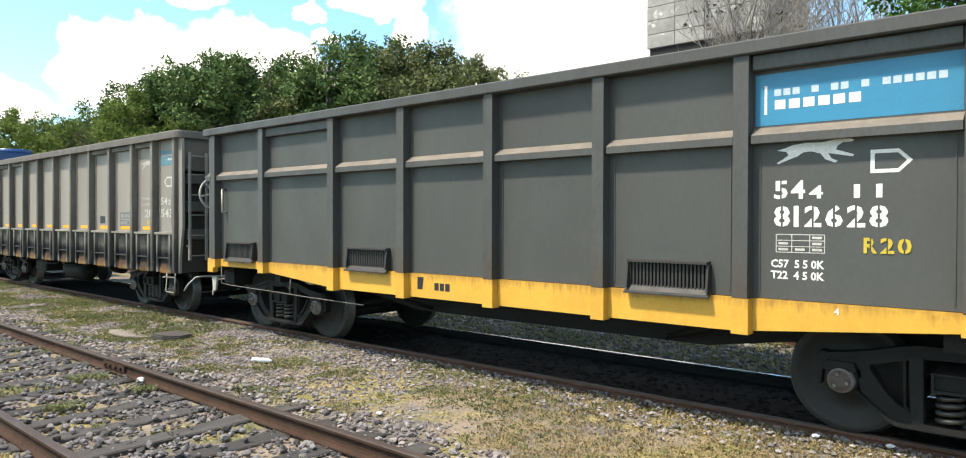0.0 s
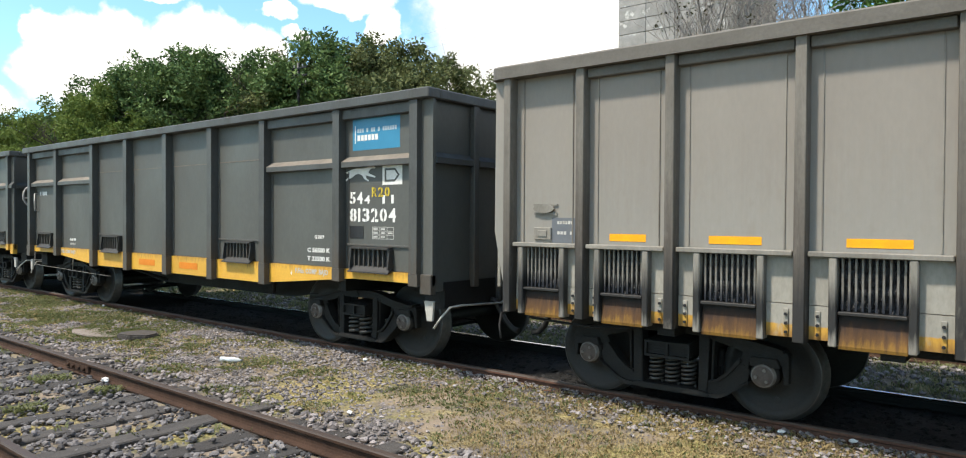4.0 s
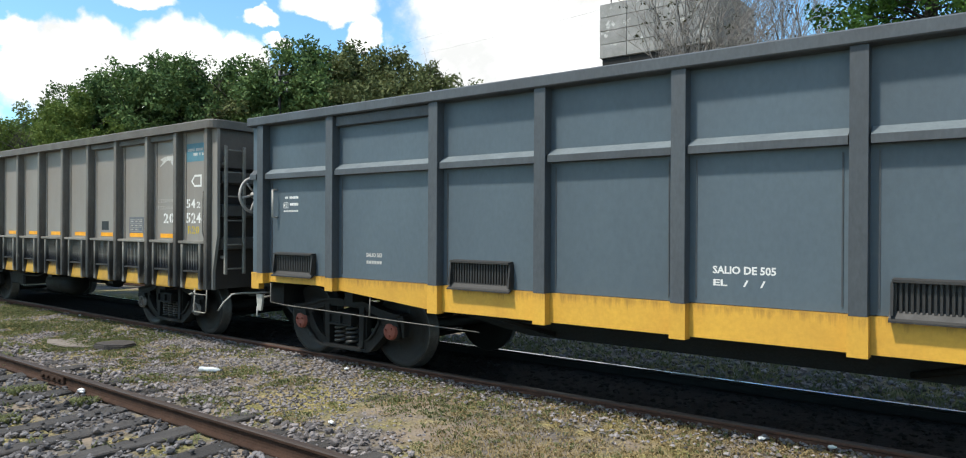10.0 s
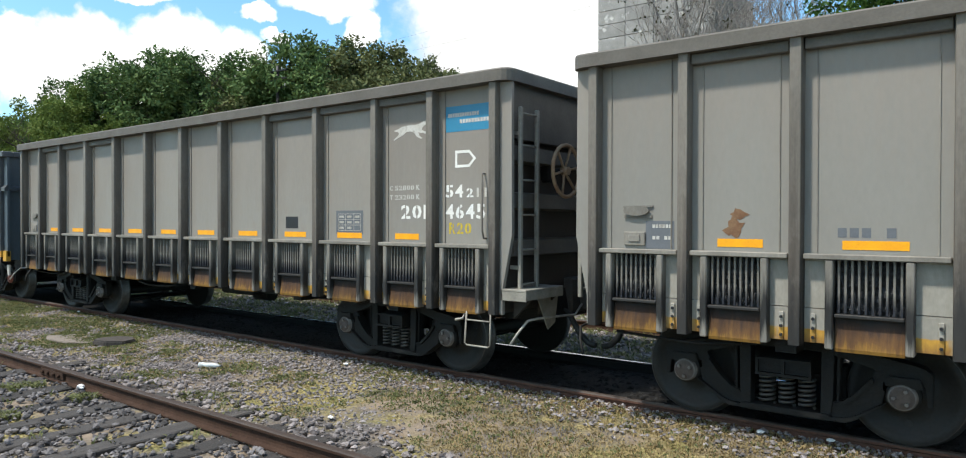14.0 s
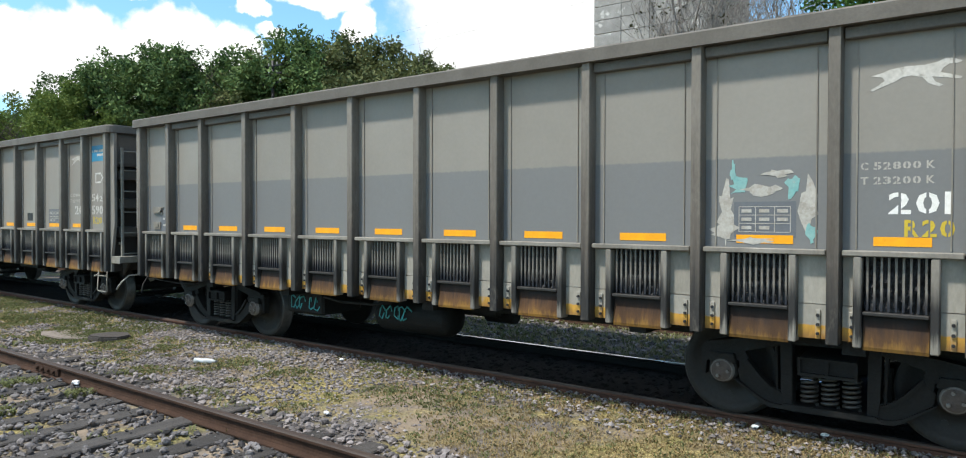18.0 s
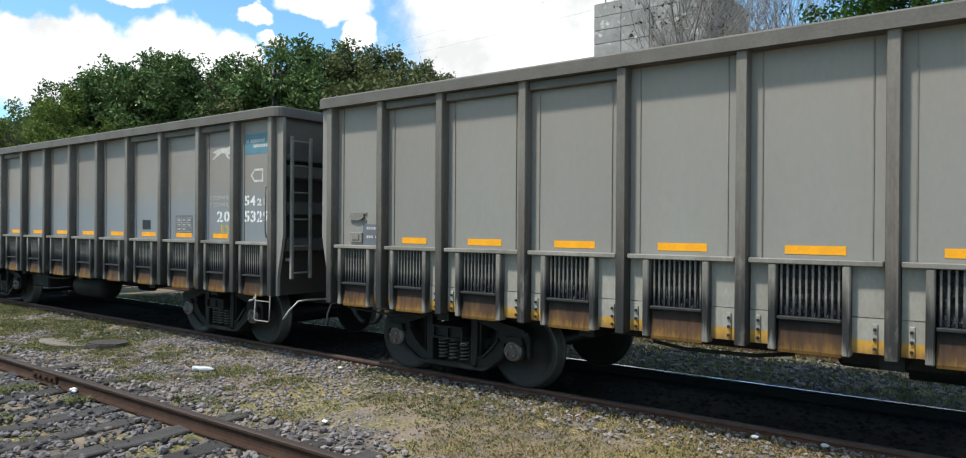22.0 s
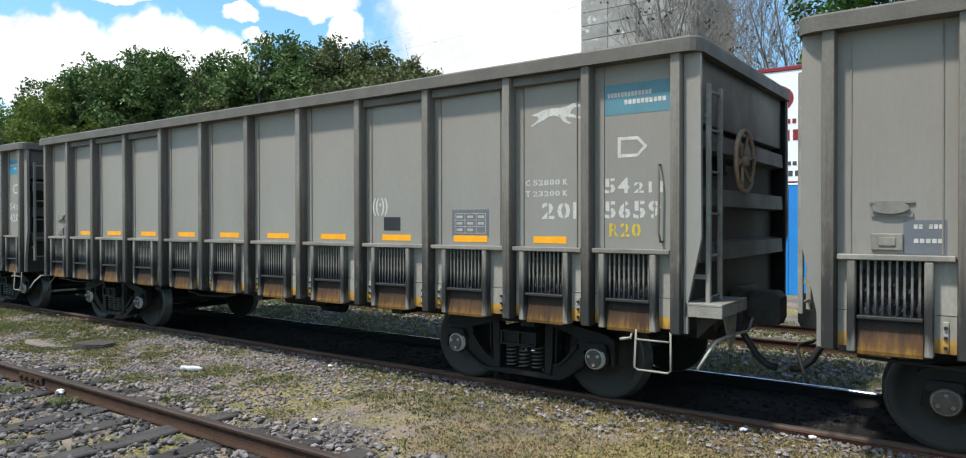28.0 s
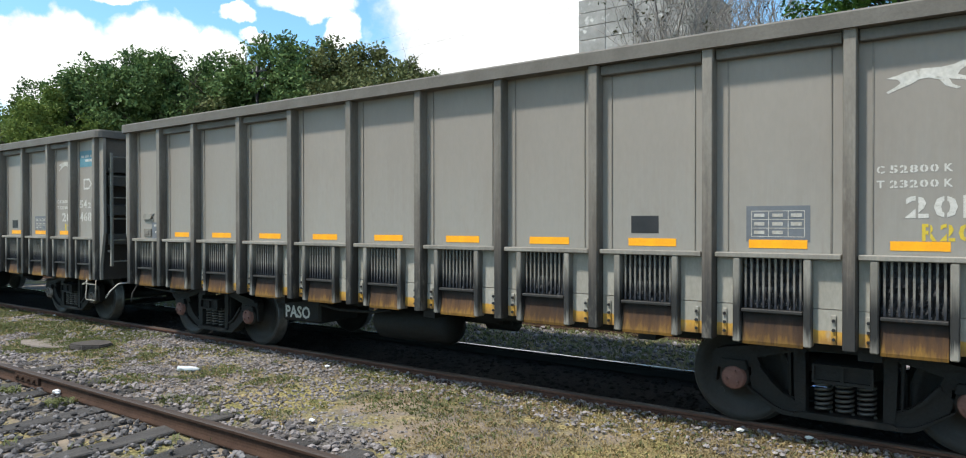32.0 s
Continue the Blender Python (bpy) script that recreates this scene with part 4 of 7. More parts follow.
def leaves(name, centres, per, reach, size, mat, seed, droop=0.0):
    """Clusters of small leaf sprays round the centres."""
    rs = np.random.RandomState(seed)
    c = np.repeat(np.array([tuple(p) for p in centres]), per, axis=0)
    n = len(c)
    off = rs.normal(0, 1, (n, 3))
    off *= (reach * rs.uniform(0.35, 1.0, (n, 1)) / np.linalg.norm(off, axis=1, keepdims=True))
    off[:, 2] *= 0.75
    c = c + off
    c[:, 2] -= droop * rs.uniform(0, 1, n)
    a = rs.normal(0, 1, (n, 3))
    a /= np.linalg.norm(a, axis=1, keepdims=True)
    b = np.cross(a, rs.normal(0, 1, (n, 3)))
    b /= np.linalg.norm(b, axis=1, keepdims=True)
    s = size * rs.uniform(0.5, 1.3, (n, 1))
    v = np.stack([c - a * s, c + b * s * 0.5, c + a * s, c - b * s * 0.5], 1).reshape(-1, 3)
    f = np.arange(4 * n).reshape(n, 4)
    return raw(name, v.tolist(), f.tolist(), mat)


def crown_points(seed, n, rx, rz, zc, lobes=9):
    rnd = random.Random(seed)
    blobs = []
    for i in range(lobes):
        a, e = rnd.uniform(0, 6.283), rnd.uniform(-0.55, 1.0)
        d = rnd.uniform(0.45, 0.85)
        blobs.append((Vector((math.cos(a) * rx * d * math.cos(e), math.sin(a) * rx * d * math.cos(e), zc + rz * d * math.sin(e))), rnd.uniform(0.26, 0.46) * rx))
    blobs.append((Vector((0, 0, zc)), 0.6 * rx))
    pts = []
    for _ in range(n):
        c, r = rnd.choice(blobs)
        d = Vector((rnd.gauss(0, 1), rnd.gauss(0, 1), rnd.gauss(0, 1))).normalized()
        pts.append(c + d * r * rnd.uniform(0.72, 1.12))
    return pts


def build_tree(kind, seed, height):
    """A broad-leaved tree of the given height, its foot at the origin."""
    mat = M[kind]
    tree = thing("tree", {"leaf": "dense dark green leafy tree behind the railway", "leaf_olive": "olive brown-green tree with an uneven thinning crown",
                          "leaf_light": "young yellow-green leafy tree"}[kind], "tree", "row of trees behind the train")
    segs, tips = branches(seed, height * 0.55, 0.85, 3, height * 0.024, 0.2)
    part("trunk", wood("trunk", segs, M["bark"]), None, tree)
    rx = height * 0.36
    thin = kind == "leaf_olive"
    pts = crown_points(seed + 1, 300 if thin else 360, rx, height * 0.31, height * 0.60, 15)
    pts += [p for p in tips if p.z > height * 0.25][:170]
    rnd = random.Random(seed + 5)
    # ragged sprays that stand out of the top
    for _ in range(11):
        a, d = rnd.uniform(0, 6.283), rnd.uniform(0.0, 0.75) * rx
        z = height * (0.80 + 0.10 * rnd.random()) - 0.35 * d
        for k in range(5):
            pts.append(Vector((math.cos(a) * d + rnd.gauss(0, 0.25), math.sin(a) * d + rnd.gauss(0, 0.25), z + 0.28 * k)))
    part("crown", leaves("crown", pts, 50 if thin else 60, 0.70, 0.14, mat, seed), None, tree)
    return tree


def build_trees():
    protos = {}
    rnd = random.Random(21)
    # bearing, top angle, distance, foliage
    row = [(78, 7.4, 80, "leaf_light"), (74.6, 7.6, 76, "leaf_light"), (71.4, 7.8, 70, "leaf_light"), (68.8, 8.8, 60, "leaf_light"), (67.0, 9.6, 55, "leaf_light"), (65.6, 10.8, 60, "leaf"),
           (62.4, 13.0, 57, "leaf"), (59.2, 12.4, 58, "leaf"), (57.0, 13.0, 56, "leaf"), (54.0, 13.2, 55, "leaf_olive"), (51.2, 14.8, 54, "leaf"),
           (48.0, 14.6, 54, "leaf_olive"), (45.2, 14.6, 53, "leaf_olive"), (42.2, 13.4, 53, "leaf_olive"),
           (66.8, 8.4, 72, "leaf"), (55.6, 10.5, 64, "leaf"), (46.8, 11.5, 62, "leaf"), (60.8, 10, 66, "leaf"), (50, 12, 63, "leaf_olive"), (43.6, 10.8, 60, "leaf_olive")]
    for i, (yaw, up, dist, kind) in enumerate(row):
        height = 1.88 + dist * math.tan(radians(up))
        key = (kind, i % 3)
        m = Matrix.Translation((-math.sin(radians(yaw)) * dist, math.cos(radians(yaw)) * dist, -0.02)) @ Matrix.Rotation(rnd.uniform(0, 6.28), 4, "Z")
        if key not in protos:
            protos[key] = (build_tree(kind, 30 + 7 * len(protos), 14.0), m, height)
            ob = protos[key][0]
            ob.matrix_basis = m
        else:
            ob = copy_thing(protos[key][0], m)
        s = height / 14.0
        ob.scale = (max(s, 0.8), max(s, 0.8), s)


def build_bare_tree(seed, height, at, leafy):
    tree = thing("bare_tree", "nearly leafless grey tree with fine dry twigs", "tree", "bare trees by the water tank", at)
    segs, tips = branches(seed, height * 0.75, 0.55, 4, 0.16, 0.05, 1.5, (4, 6))
    segs = segs[:3000]
    segs = [(a, b, max(r * 0.8, 0.009), max(s * 0.8, 0.007)) for a, b, r, s in segs]
    part("crown_wood", wood("crown_wood", segs, M["twig"], 5), None, tree)
    part("foliage", leaves("foliage", random.Random(seed).sample(tips, min(len(tips), leafy)), 5, 0.22, 0.075, M["leaf_dry"], seed), None, tree)


def build_conifer():
    rnd = random.Random(77)
    tree = thing("conifer", "tall evergreen tree with dense bright green fronds", "tree", at=(-2.4, 26.5, -0.02))
    bm = bmesh.new()
    tube(bm, [(0, 0, 0), (0.1, 0, 5), (0, 0.1, 11), (0, 0, 16)], 0.3, 8, taper=[0.34, 0.26, 0.15, 0.03])
    part("trunk", bm, M["bark"], tree)
    pts = []
    for _ in range(900):
        z = rnd.uniform(3.6, 16)
        r = 3.9 * (1 - (z - 3.6) / 14.5) ** 0.7 * rnd.uniform(0.55, 1.05)
        a = rnd.uniform(0, 6.283)
        bulge = 1 + 0.25 * math.sin(a * 5 + z * 1.7)
        pts.append(Vector((math.cos(a) * r * bulge, math.sin(a) * r * bulge, z)))
    part("crown", leaves("crown", pts, 60, 0.5, 0.095, M["leaf_pine"], 9, 0.25), None, tree)
    limbs = []
    for p in pts[:160]:
        limbs.append((Vector((0, 0, p.z - 0.6)), p, 0.05, 0.015))
    part("limb_work", wood("limb_work", limbs, M["bark"]), None, tree)


# ------------------------------------------------------------------ buildings and fixtures beyond the train
def build_water_tank():
    x0, x1, y0, y1, z0, z1 = -16.0, -10.4, 30.0, 35.2, 9.85, 12.4
    tank = thing("water_tank", "stained grey concrete water tank raised on columns", "water tank", at=(0, 0, 0))
    bm = bmesh.new()
    box(bm, x0 + 0.05, x1 - 0.05, y0 + 0.05, y1, z0, z1 - 0.02)
    part("core", bm, M["concrete"], tank)
    rnd = random.Random(3)
    nx, nz = 4, 4
    for i in range(nx):
        for j in range(nz):
            bm = bmesh.new()
            w, h = (x1 - x0) / nx, (z1 - z0) / nz
            box(bm, x0 + i * w + 0.012, x0 + (i + 1) * w - 0.012, y0 - rnd.uniform(0, 0.012), y0 + 0.06, z0 + j * h + 0.012, z0 + (j + 1) * h - 0.012, 0.01)
            part("concrete_panel", bm, M["concrete"], tank)
            bm = bmesh.new()
            w = (y1 - y0) / nx
            box(bm, x1 - 0.06, x1 + rnd.uniform(0, 0.012), y0 + 0.02 + i * w + 0.012, y0 + (i + 1) * w - 0.012, z0 + j * h + 0.012, z0 + (j + 1) * h - 0.012, 0.01)
            part("concrete_panel", bm, M["concrete"], tank)
    # slab in a near-black material: the underside's shade is put into its colour
    bm = bmesh.new()
    box(bm, x0 + 0.1, x1 - 0.1, y0 + 0.1, y1 - 0.1, z0 - 0.35, z0 - 0.004, 0.02)
    part("floor_slab", bm, M["steel_dark"], tank)
    for x in (x0 + 0.5, (x0 + x1) / 2, x1 - 0.5):
        for y in (y0 + 0.5, y1 - 0.5):
            bm = bmesh.new()
            box(bm, x - 0.22, x + 0.22, y - 0.22, y + 0.22, -0.05, z0 - 0.35, 0.03)
            part("column", bm, M["concrete"], tank)
    bm = bmesh.new()
    box(bm, x0 + 0.1, x0 + 1.6, y0 - 0.05, y0 + 1.2, z0 - 1.5, z0 - 0.36, 0.05)
    part("pipe_box", bm, M["loco_blue"], tank, "dark blue box under the tank")
    for x in (x0 + 0.5, x0 + 2.2, x0 + 4.2):
        bm = bmesh.new()
        tube(bm, [(x, y0 + 0.2, z1 - 0.05), (x, y0 + 0.2, z1 + 0.35)], 0.03)
        part("rail_stub", bm, M["iron"], tank)


BOARD_Y = 19.5


def build_board():
    x0, x1, z0, z1, y = -5.6, 3.4, 2.88, 5.80, BOARD_Y
    board = thing("billboard", "white billboard with dark red lettering and a red top strip", "billboard", at=(0, 0, 0))
    bm = bmesh.new()
    box(bm, x0, x1, y, y + 0.08, z0, z1, 0.01)
    part("panel", bm, M["board_white"], board)
    bm = bmesh.new()
    box(bm, x0 - 0.02, x1 + 0.02, y - 0.03, y + 0.1, z1 + 0.002, z1 + 0.10, 0.01)
    part("top_strip", bm, M["board_red"], board)
    bm = bmesh.new()
    box(bm, x0, x1, y - 0.012, y - 0.004, z0 + 0.002, z0 + 0.05)
    part("bottom_strip", bm, M["board_red"], board)
    for x in (-5.2, -2.6, 0.2, 2.8):
        bm = bmesh.new()
        box(bm, x - 0.07, x + 0.07, y + 0.1, y + 0.24, -0.05, z1 - 0.1, 0.01)
        part("support_post", bm, M["iron"], board)
    rnd = random.Random(14)

    def bars(za, zb, lo, hi, gap, mat, name):
        x = x0 + 0.35
        while x < x1 - 0.4:
            w = rnd.uniform(lo, hi)
            if rnd.random() < 0.86:
                flat(name, rect(x, x + w, za, zb), y - 0.008, mat, board)
            x += w + gap

    def ring(cx, cz, rx, rz, t, gap):
        bm = bmesh.new()
        n = 20
        pts = [2 * math.pi * (gap + (1 - 2 * gap) * i / n) for i in range(n + 1)]
        for a, b in zip(pts, pts[1:]):
            q = [(cx + k * rx * math.cos(w), cz + k2 * rz * math.sin(w)) for w, k, k2 in ((a, 1, 1), (b, 1, 1), (b, 1 - 1.6 * t, 1 - 0.5 * t), (a, 1 - 1.6 * t, 1 - 0.5 * t))]
            bm.faces.new([bm.verts.new((p, y - 0.008, r)) for p, r in q])
        bmesh.ops.remove_doubles(bm, verts=bm.verts, dist=0.001)
        bmesh.ops.solidify(bm, geom=bm.faces[:], thickness=0.004)
        part("printed_shape", bm, M["board_red"], board)
    for cx, gap in ((-4.7, 0.0), (-3.55, 0.0), (-2.55, 0.1), (-1.15, 0.1), (0.1, 0.0), (1.5, 0.1)):
        ring(cx, 5.08, 0.46, 0.36, 0.28, gap)
    bars(4.42, 4.54, 0.08, 0.16, 0.05, M["board_red"], "printed_bar")
    bars(3.98, 4.26, 0.16, 0.30, 0.08, M["board_red"], "printed_bar")
    bars(3.58, 3.82, 0.14, 0.26, 0.07, M["board_red"], "printed_bar")
    bars(3.34, 3.44, 0.05, 0.12, 0.04, M["board_dark"], "printed_bar")
    bars(3.06, 3.20, 0.08, 0.16, 0.06, M["board_dark"], "printed_bar")
    # shelter under it
    hut = thing("shelter", "bright blue painted sheet shelter with an open bay", "shelter", at=(0, 0, 0))
    bm = bmesh.new()
    box(bm, -5.6, -2.35, y + 0.02, y + 0.07, -0.03, 2.84, 0.006)
    part("side_sheet", bm, M["shelter_blue"], hut)
    for x in np.arange(-5.4, -2.4, 0.5):
        bm = bmesh.new()
        box(bm, x, x + 0.03, y, y + 0.02, 0.0, 2.8, 0.005)
        part("sheet_rib", bm, M["shelter_blue"], hut)
    bm = bmesh.new()
    tube(bm, [(-1.32, y, -0.03), (-1.32, y, 1.5), (-1.32, y, 2.25), (-1.42, y, 2.42), (-1.62, y, 2.47), (-2.4, y, 2.47)], 0.13, 10)
    part("bent_post", bm, M["shelter_blue"], hut)
    bm = bmesh.new()
    box(bm, -2.40, -1.25, y - 0.1, y + 1.2, 2.50, 2.66, 0.03)
    part("canopy", bm, M["shelter_blue"], hut)
    wall = thing("poster_wall", "pale wall covered with torn posters", "wall", at=(0, 0, 0))
    bm = bmesh.new()
    box(bm, -2.34, -1.05, y + 1.25, y + 1.4, -0.03, 2.45)
    part("wall_face", bm, M["poster"], wall)
    rnd = random.Random(4)
    for i in range(9):
        px, pz = rnd.uniform(-2.2, -1.4), rnd.uniform(0.5, 2.0)
        flat("poster_scrap", rect(px, px + rnd.uniform(0.15, 0.3), pz, pz + rnd.uniform(0.12, 0.35)), y + 1.244 - 0.004 * (i % 3), rnd.choice([M["board_white"], M["board_red"], M["orange_patch"], M["plate_grey"], M["poster"]]), wall)
    gate = thing("metal_gate", "grey metal slatted gate beside the shelter", "gate", at=(0, 0, 0))
    for i in range(26):
        bm = bmesh.new()
        box(bm, -1.05 + i * 0.12, -1.05 + i * 0.12 + 0.09, y + 0.5, y + 0.53, 0.05, 2.55, 0.005)
        part("slat", bm, M["plate_grey"], gate)
    for z in (0.3, 1.3, 2.3):
        bm = bmesh.new()
        box(bm, -1.1, 2.1, y + 0.53, y + 0.57, z, z + 0.06, 0.005)
        part("gate_rail", bm, M["plate_grey"], gate)
    for x in (-1.12, 2.1):
        bm = bmesh.new()
        box(bm, x - 0.04, x + 0.04, y + 0.49, y + 0.57, -0.03, 2.6, 0.005)
        part("gate_post", bm, M["plate_grey"], gate)


def build_pole():
    yaw, dist = radians(53.4), 50.5
    x, y = -math.sin(yaw) * dist, math.cos(yaw) * dist
    pole = thing("telegraph_pole", "old telegraph pole with crossarms and white insulators", "utility pole", at=(x, y, 0))
    bm = bmesh.new()
    tube(bm, [(0, 0, -0.1), (0, 0, 6), (0, 0, 12.5)], 0.13, 8, taper=[0.16, 0.13, 0.1])
    part("pole", bm, M["black"], pole)
    for k, z in enumerate((10.9, 11.5, 12.05)):
        bm = bmesh.new()
        box(bm, -1.1, 1.1, -0.16, -0.06, z, z + 0.10, 0.01)
        part("crossarm", bm, M["black"], pole)
        for dx in ((-0.95, -0.3, 0.6) if k else (-0.6, 0.28, 0.95)):
            bm = bmesh.new()
            lathe(bm, [(0.0, 0.035), (0.05, 0.06), (0.09, 0.035), (0.13, 0.055), (0.18, 0.02)], (dx, -0.11, z + 0.104), 8, "z")
            part("insulator", bm, M["glass_insulator"], pole)
    for (ax, ay, az), (bx, by, bz) in (((x, y, 12.4), (-14.5, 33.0, 14.6)), ((x, y, 11.7), (-14.5, 33.0, 13.4))):
        bm = bmesh.new()
        pts = [(ax + (bx - ax) * s, ay + (by - ay) * s, az + (bz - az) * s - 1.0 * 4 * s * (1 - s) * 0.3) for s in [i / 12 for i in range(13)]]
        tube(bm, pts, 0.004, 4)
        tagged(part("overhead_cable", bm, M["wire"]), "thin black overhead cable against the sky", "cable", "overhead cables")


# ------------------------------------------------------------------ running gear
HALF = 1.57          # half width over the posts
WHEEL_R = 0.42
WHEELSETS = []       # wheelset, its axle's place under the bogie


def wheelset_mesh(cap, radius):
    bm = bmesh.new()
    g = radius - 0.42
    half = [(-0.78, 0.12), (-0.78, 0.33), (-0.785, 0.36), (-0.785, 0.44), (-0.80, 0.45), (-0.815, 0.44), (-0.825, 0.424), (-0.925, 0.416), (-0.932, 0.405), (-0.932, 0.355),
            (-0.915, 0.335), (-0.892, 0.25), (-0.892, 0.165), (-0.945, 0.135), (-0.945, 0.088), (-1.0, 0.085), (-1.0, 0.118), (-1.11, 0.118), (-1.12, 0.102), (-1.155, 0.098), (-1.165, 0.085), (-1.165, 0.03)]
    half = [(d, r + g if r > 0.2 else r) for d, r in half]
    mats = [0, 0, 0, 1, 1, 1, 1, 1, 0, 0, 0, 0, 0, 0, 0, 0, 0, 0, 2, 2, 4]
    for s in (1, -1):
        lathe(bm, [(d * s, r) for d, r in half], (0, 0, 0), 44, "y", mats)
        for k in range(3):
            a = 2 * math.pi * k / 3 + 0.4
            lathe(bm, [(-1.163 * s, 0.016), (-1.185 * s, 0.015)], (0.055 * math.cos(a), 0, 0.055 * math.sin(a)), 6, "y", [2])
        for k in range(2):
            a = math.pi * k + 0.9
            lathe(bm, [(-0.894 * s, 0.028), (-0.900 * s, 0.028)], (0.25 * math.cos(a), 0, 0.25 * math.sin(a)), 10, "y", [3])
    lathe(bm, [(-0.78, 0.085), (-0.3, 0.075), (0.3, 0.075), (0.78, 0.085)], (0, 0, 0), 14, "y", [0, 0, 0])
    return mesh_of("wheelset", bm, [M["wheel"], M["tread"], cap, M["black"], cap if cap in (M["cap_red"], M["cap_rust"]) else M["cap_core"]])


def frame_mesh(s, zc):
    """The cast side frame of a bogie with its two windows; s = -1 for the side at -y, zc the height of the axles."""
    bm = bmesh.new()

    def member(pts, y0, y1, both=True):
        """A piece of the casting from the depth y0 to y1, outermost first, on both halves of the frame."""
        for k in (-1, 1) if both else (1,):
            a, b = sorted((s * y0, s * y1))
            out = [(x * k, z) for x, z in pts]
            prism(bm, out if k > 0 else out[::-1], a, b)
    # top chord, arched over the bolster and dropping to the axle boxes
    member([(0.0, 0.70), (0.30, 0.70), (0.46, 0.655), (0.66, 0.60), (0.78, zc + 0.14), (1.00, zc + 0.13), (1.035, zc + 0.16), (1.02, zc + 0.20), (0.92, 0.655),
            (0.66, 0.70), (0.42, 0.765), (0.30, 0.785), (0.0, 0.785)], 1.115, 1.01)
    member([(0.0, 0.765), (0.30, 0.765), (0.42, 0.745), (0.66, 0.68), (0.92, 0.635), (0.99, zc + 0.20), (1.0, zc + 0.225), (0.92, 0.668), (0.66, 0.713), (0.42, 0.778), (0.30, 0.798), (0.0, 0.798)], 1.145, 1.0)
    # axle box jaws
    member([(1.03, zc - 0.06), (0.995, zc - 0.06), (0.985, zc + 0.10), (0.70, zc + 0.10), (0.70, zc - 0.09), (0.64, zc - 0.06), (0.60, zc + 0.06), (0.66, zc + 0.185), (0.80, zc + 0.20), (1.03, zc + 0.17)], 1.105, 1.015)
    member([(0.975, zc + 0.075), (0.72, zc + 0.075), (0.74, zc + 0.15), (0.95, zc + 0.15)], 1.155, 1.0)
    # lower tension member, with a raised lower flange
    member([(0.70, zc - 0.07), (0.72, zc + 0.02), (0.63, zc + 0.10), (0.52, 0.40), (0.44, 0.325), (0.34, 0.30), (0.30, 0.30), (0.30, 0.17), (0.44, 0.175), (0.50, 0.205)], 1.11, 1.02)
    member([(0.715, zc - 0.085), (0.735, zc - 0.055), (0.51, 0.225), (0.45, 0.198), (0.28, 0.190), (0.28, 0.160), (0.45, 0.163), (0.52, 0.195)], 1.15, 1.0)
    member([(0.62, zc + 0.105), (0.64, zc + 0.12), (0.645, zc + 0.085), (0.54, 0.385), (0.45, 0.305), (0.36, 0.283), (0.36, 0.303), (0.44, 0.325), (0.52, 0.403)], 1.14, 1.01)
    # columns either side of the springs
    member([(0.27, 0.20), (0.345, 0.20), (0.36, 0.34), (0.37, 0.72), (0.275, 0.72)], 1.13, 1.005)
    member([(0.385, 0.30), (0.40, 0.30), (0.415, 0.70), (0.39, 0.70)], 1.122, 1.03)
    # spring seat
    member([(-0.40, 0.165), (0.40, 0.165), (0.33, 0.212), (-0.33, 0.212)], 1.16, 0.96, False)
    member([(-0.30, 0.150), (0.30, 0.150), (0.34, 0.172), (-0.34, 0.172)], 1.125, 1.0, False)
    bmesh.ops.bevel(bm, geom=bm.edges[:], offset=0.006, segments=2, affect="EDGES")
    return mesh_of("side_frame", bm, M["frame_steel"])


def spring_mesh(radius, wire, turns):
    bm = bmesh.new()
    n = int(12 * turns)
    tube(bm, [(radius * math.cos(6.2832 * turns * i / n), radius * math.sin(6.2832 * turns * i / n), 0.222 + 0.25 * i / n) for i in range(n + 1)], wire, 6)
    return mesh_of("coil_spring", bm, M["spring"])


GEAR = {}


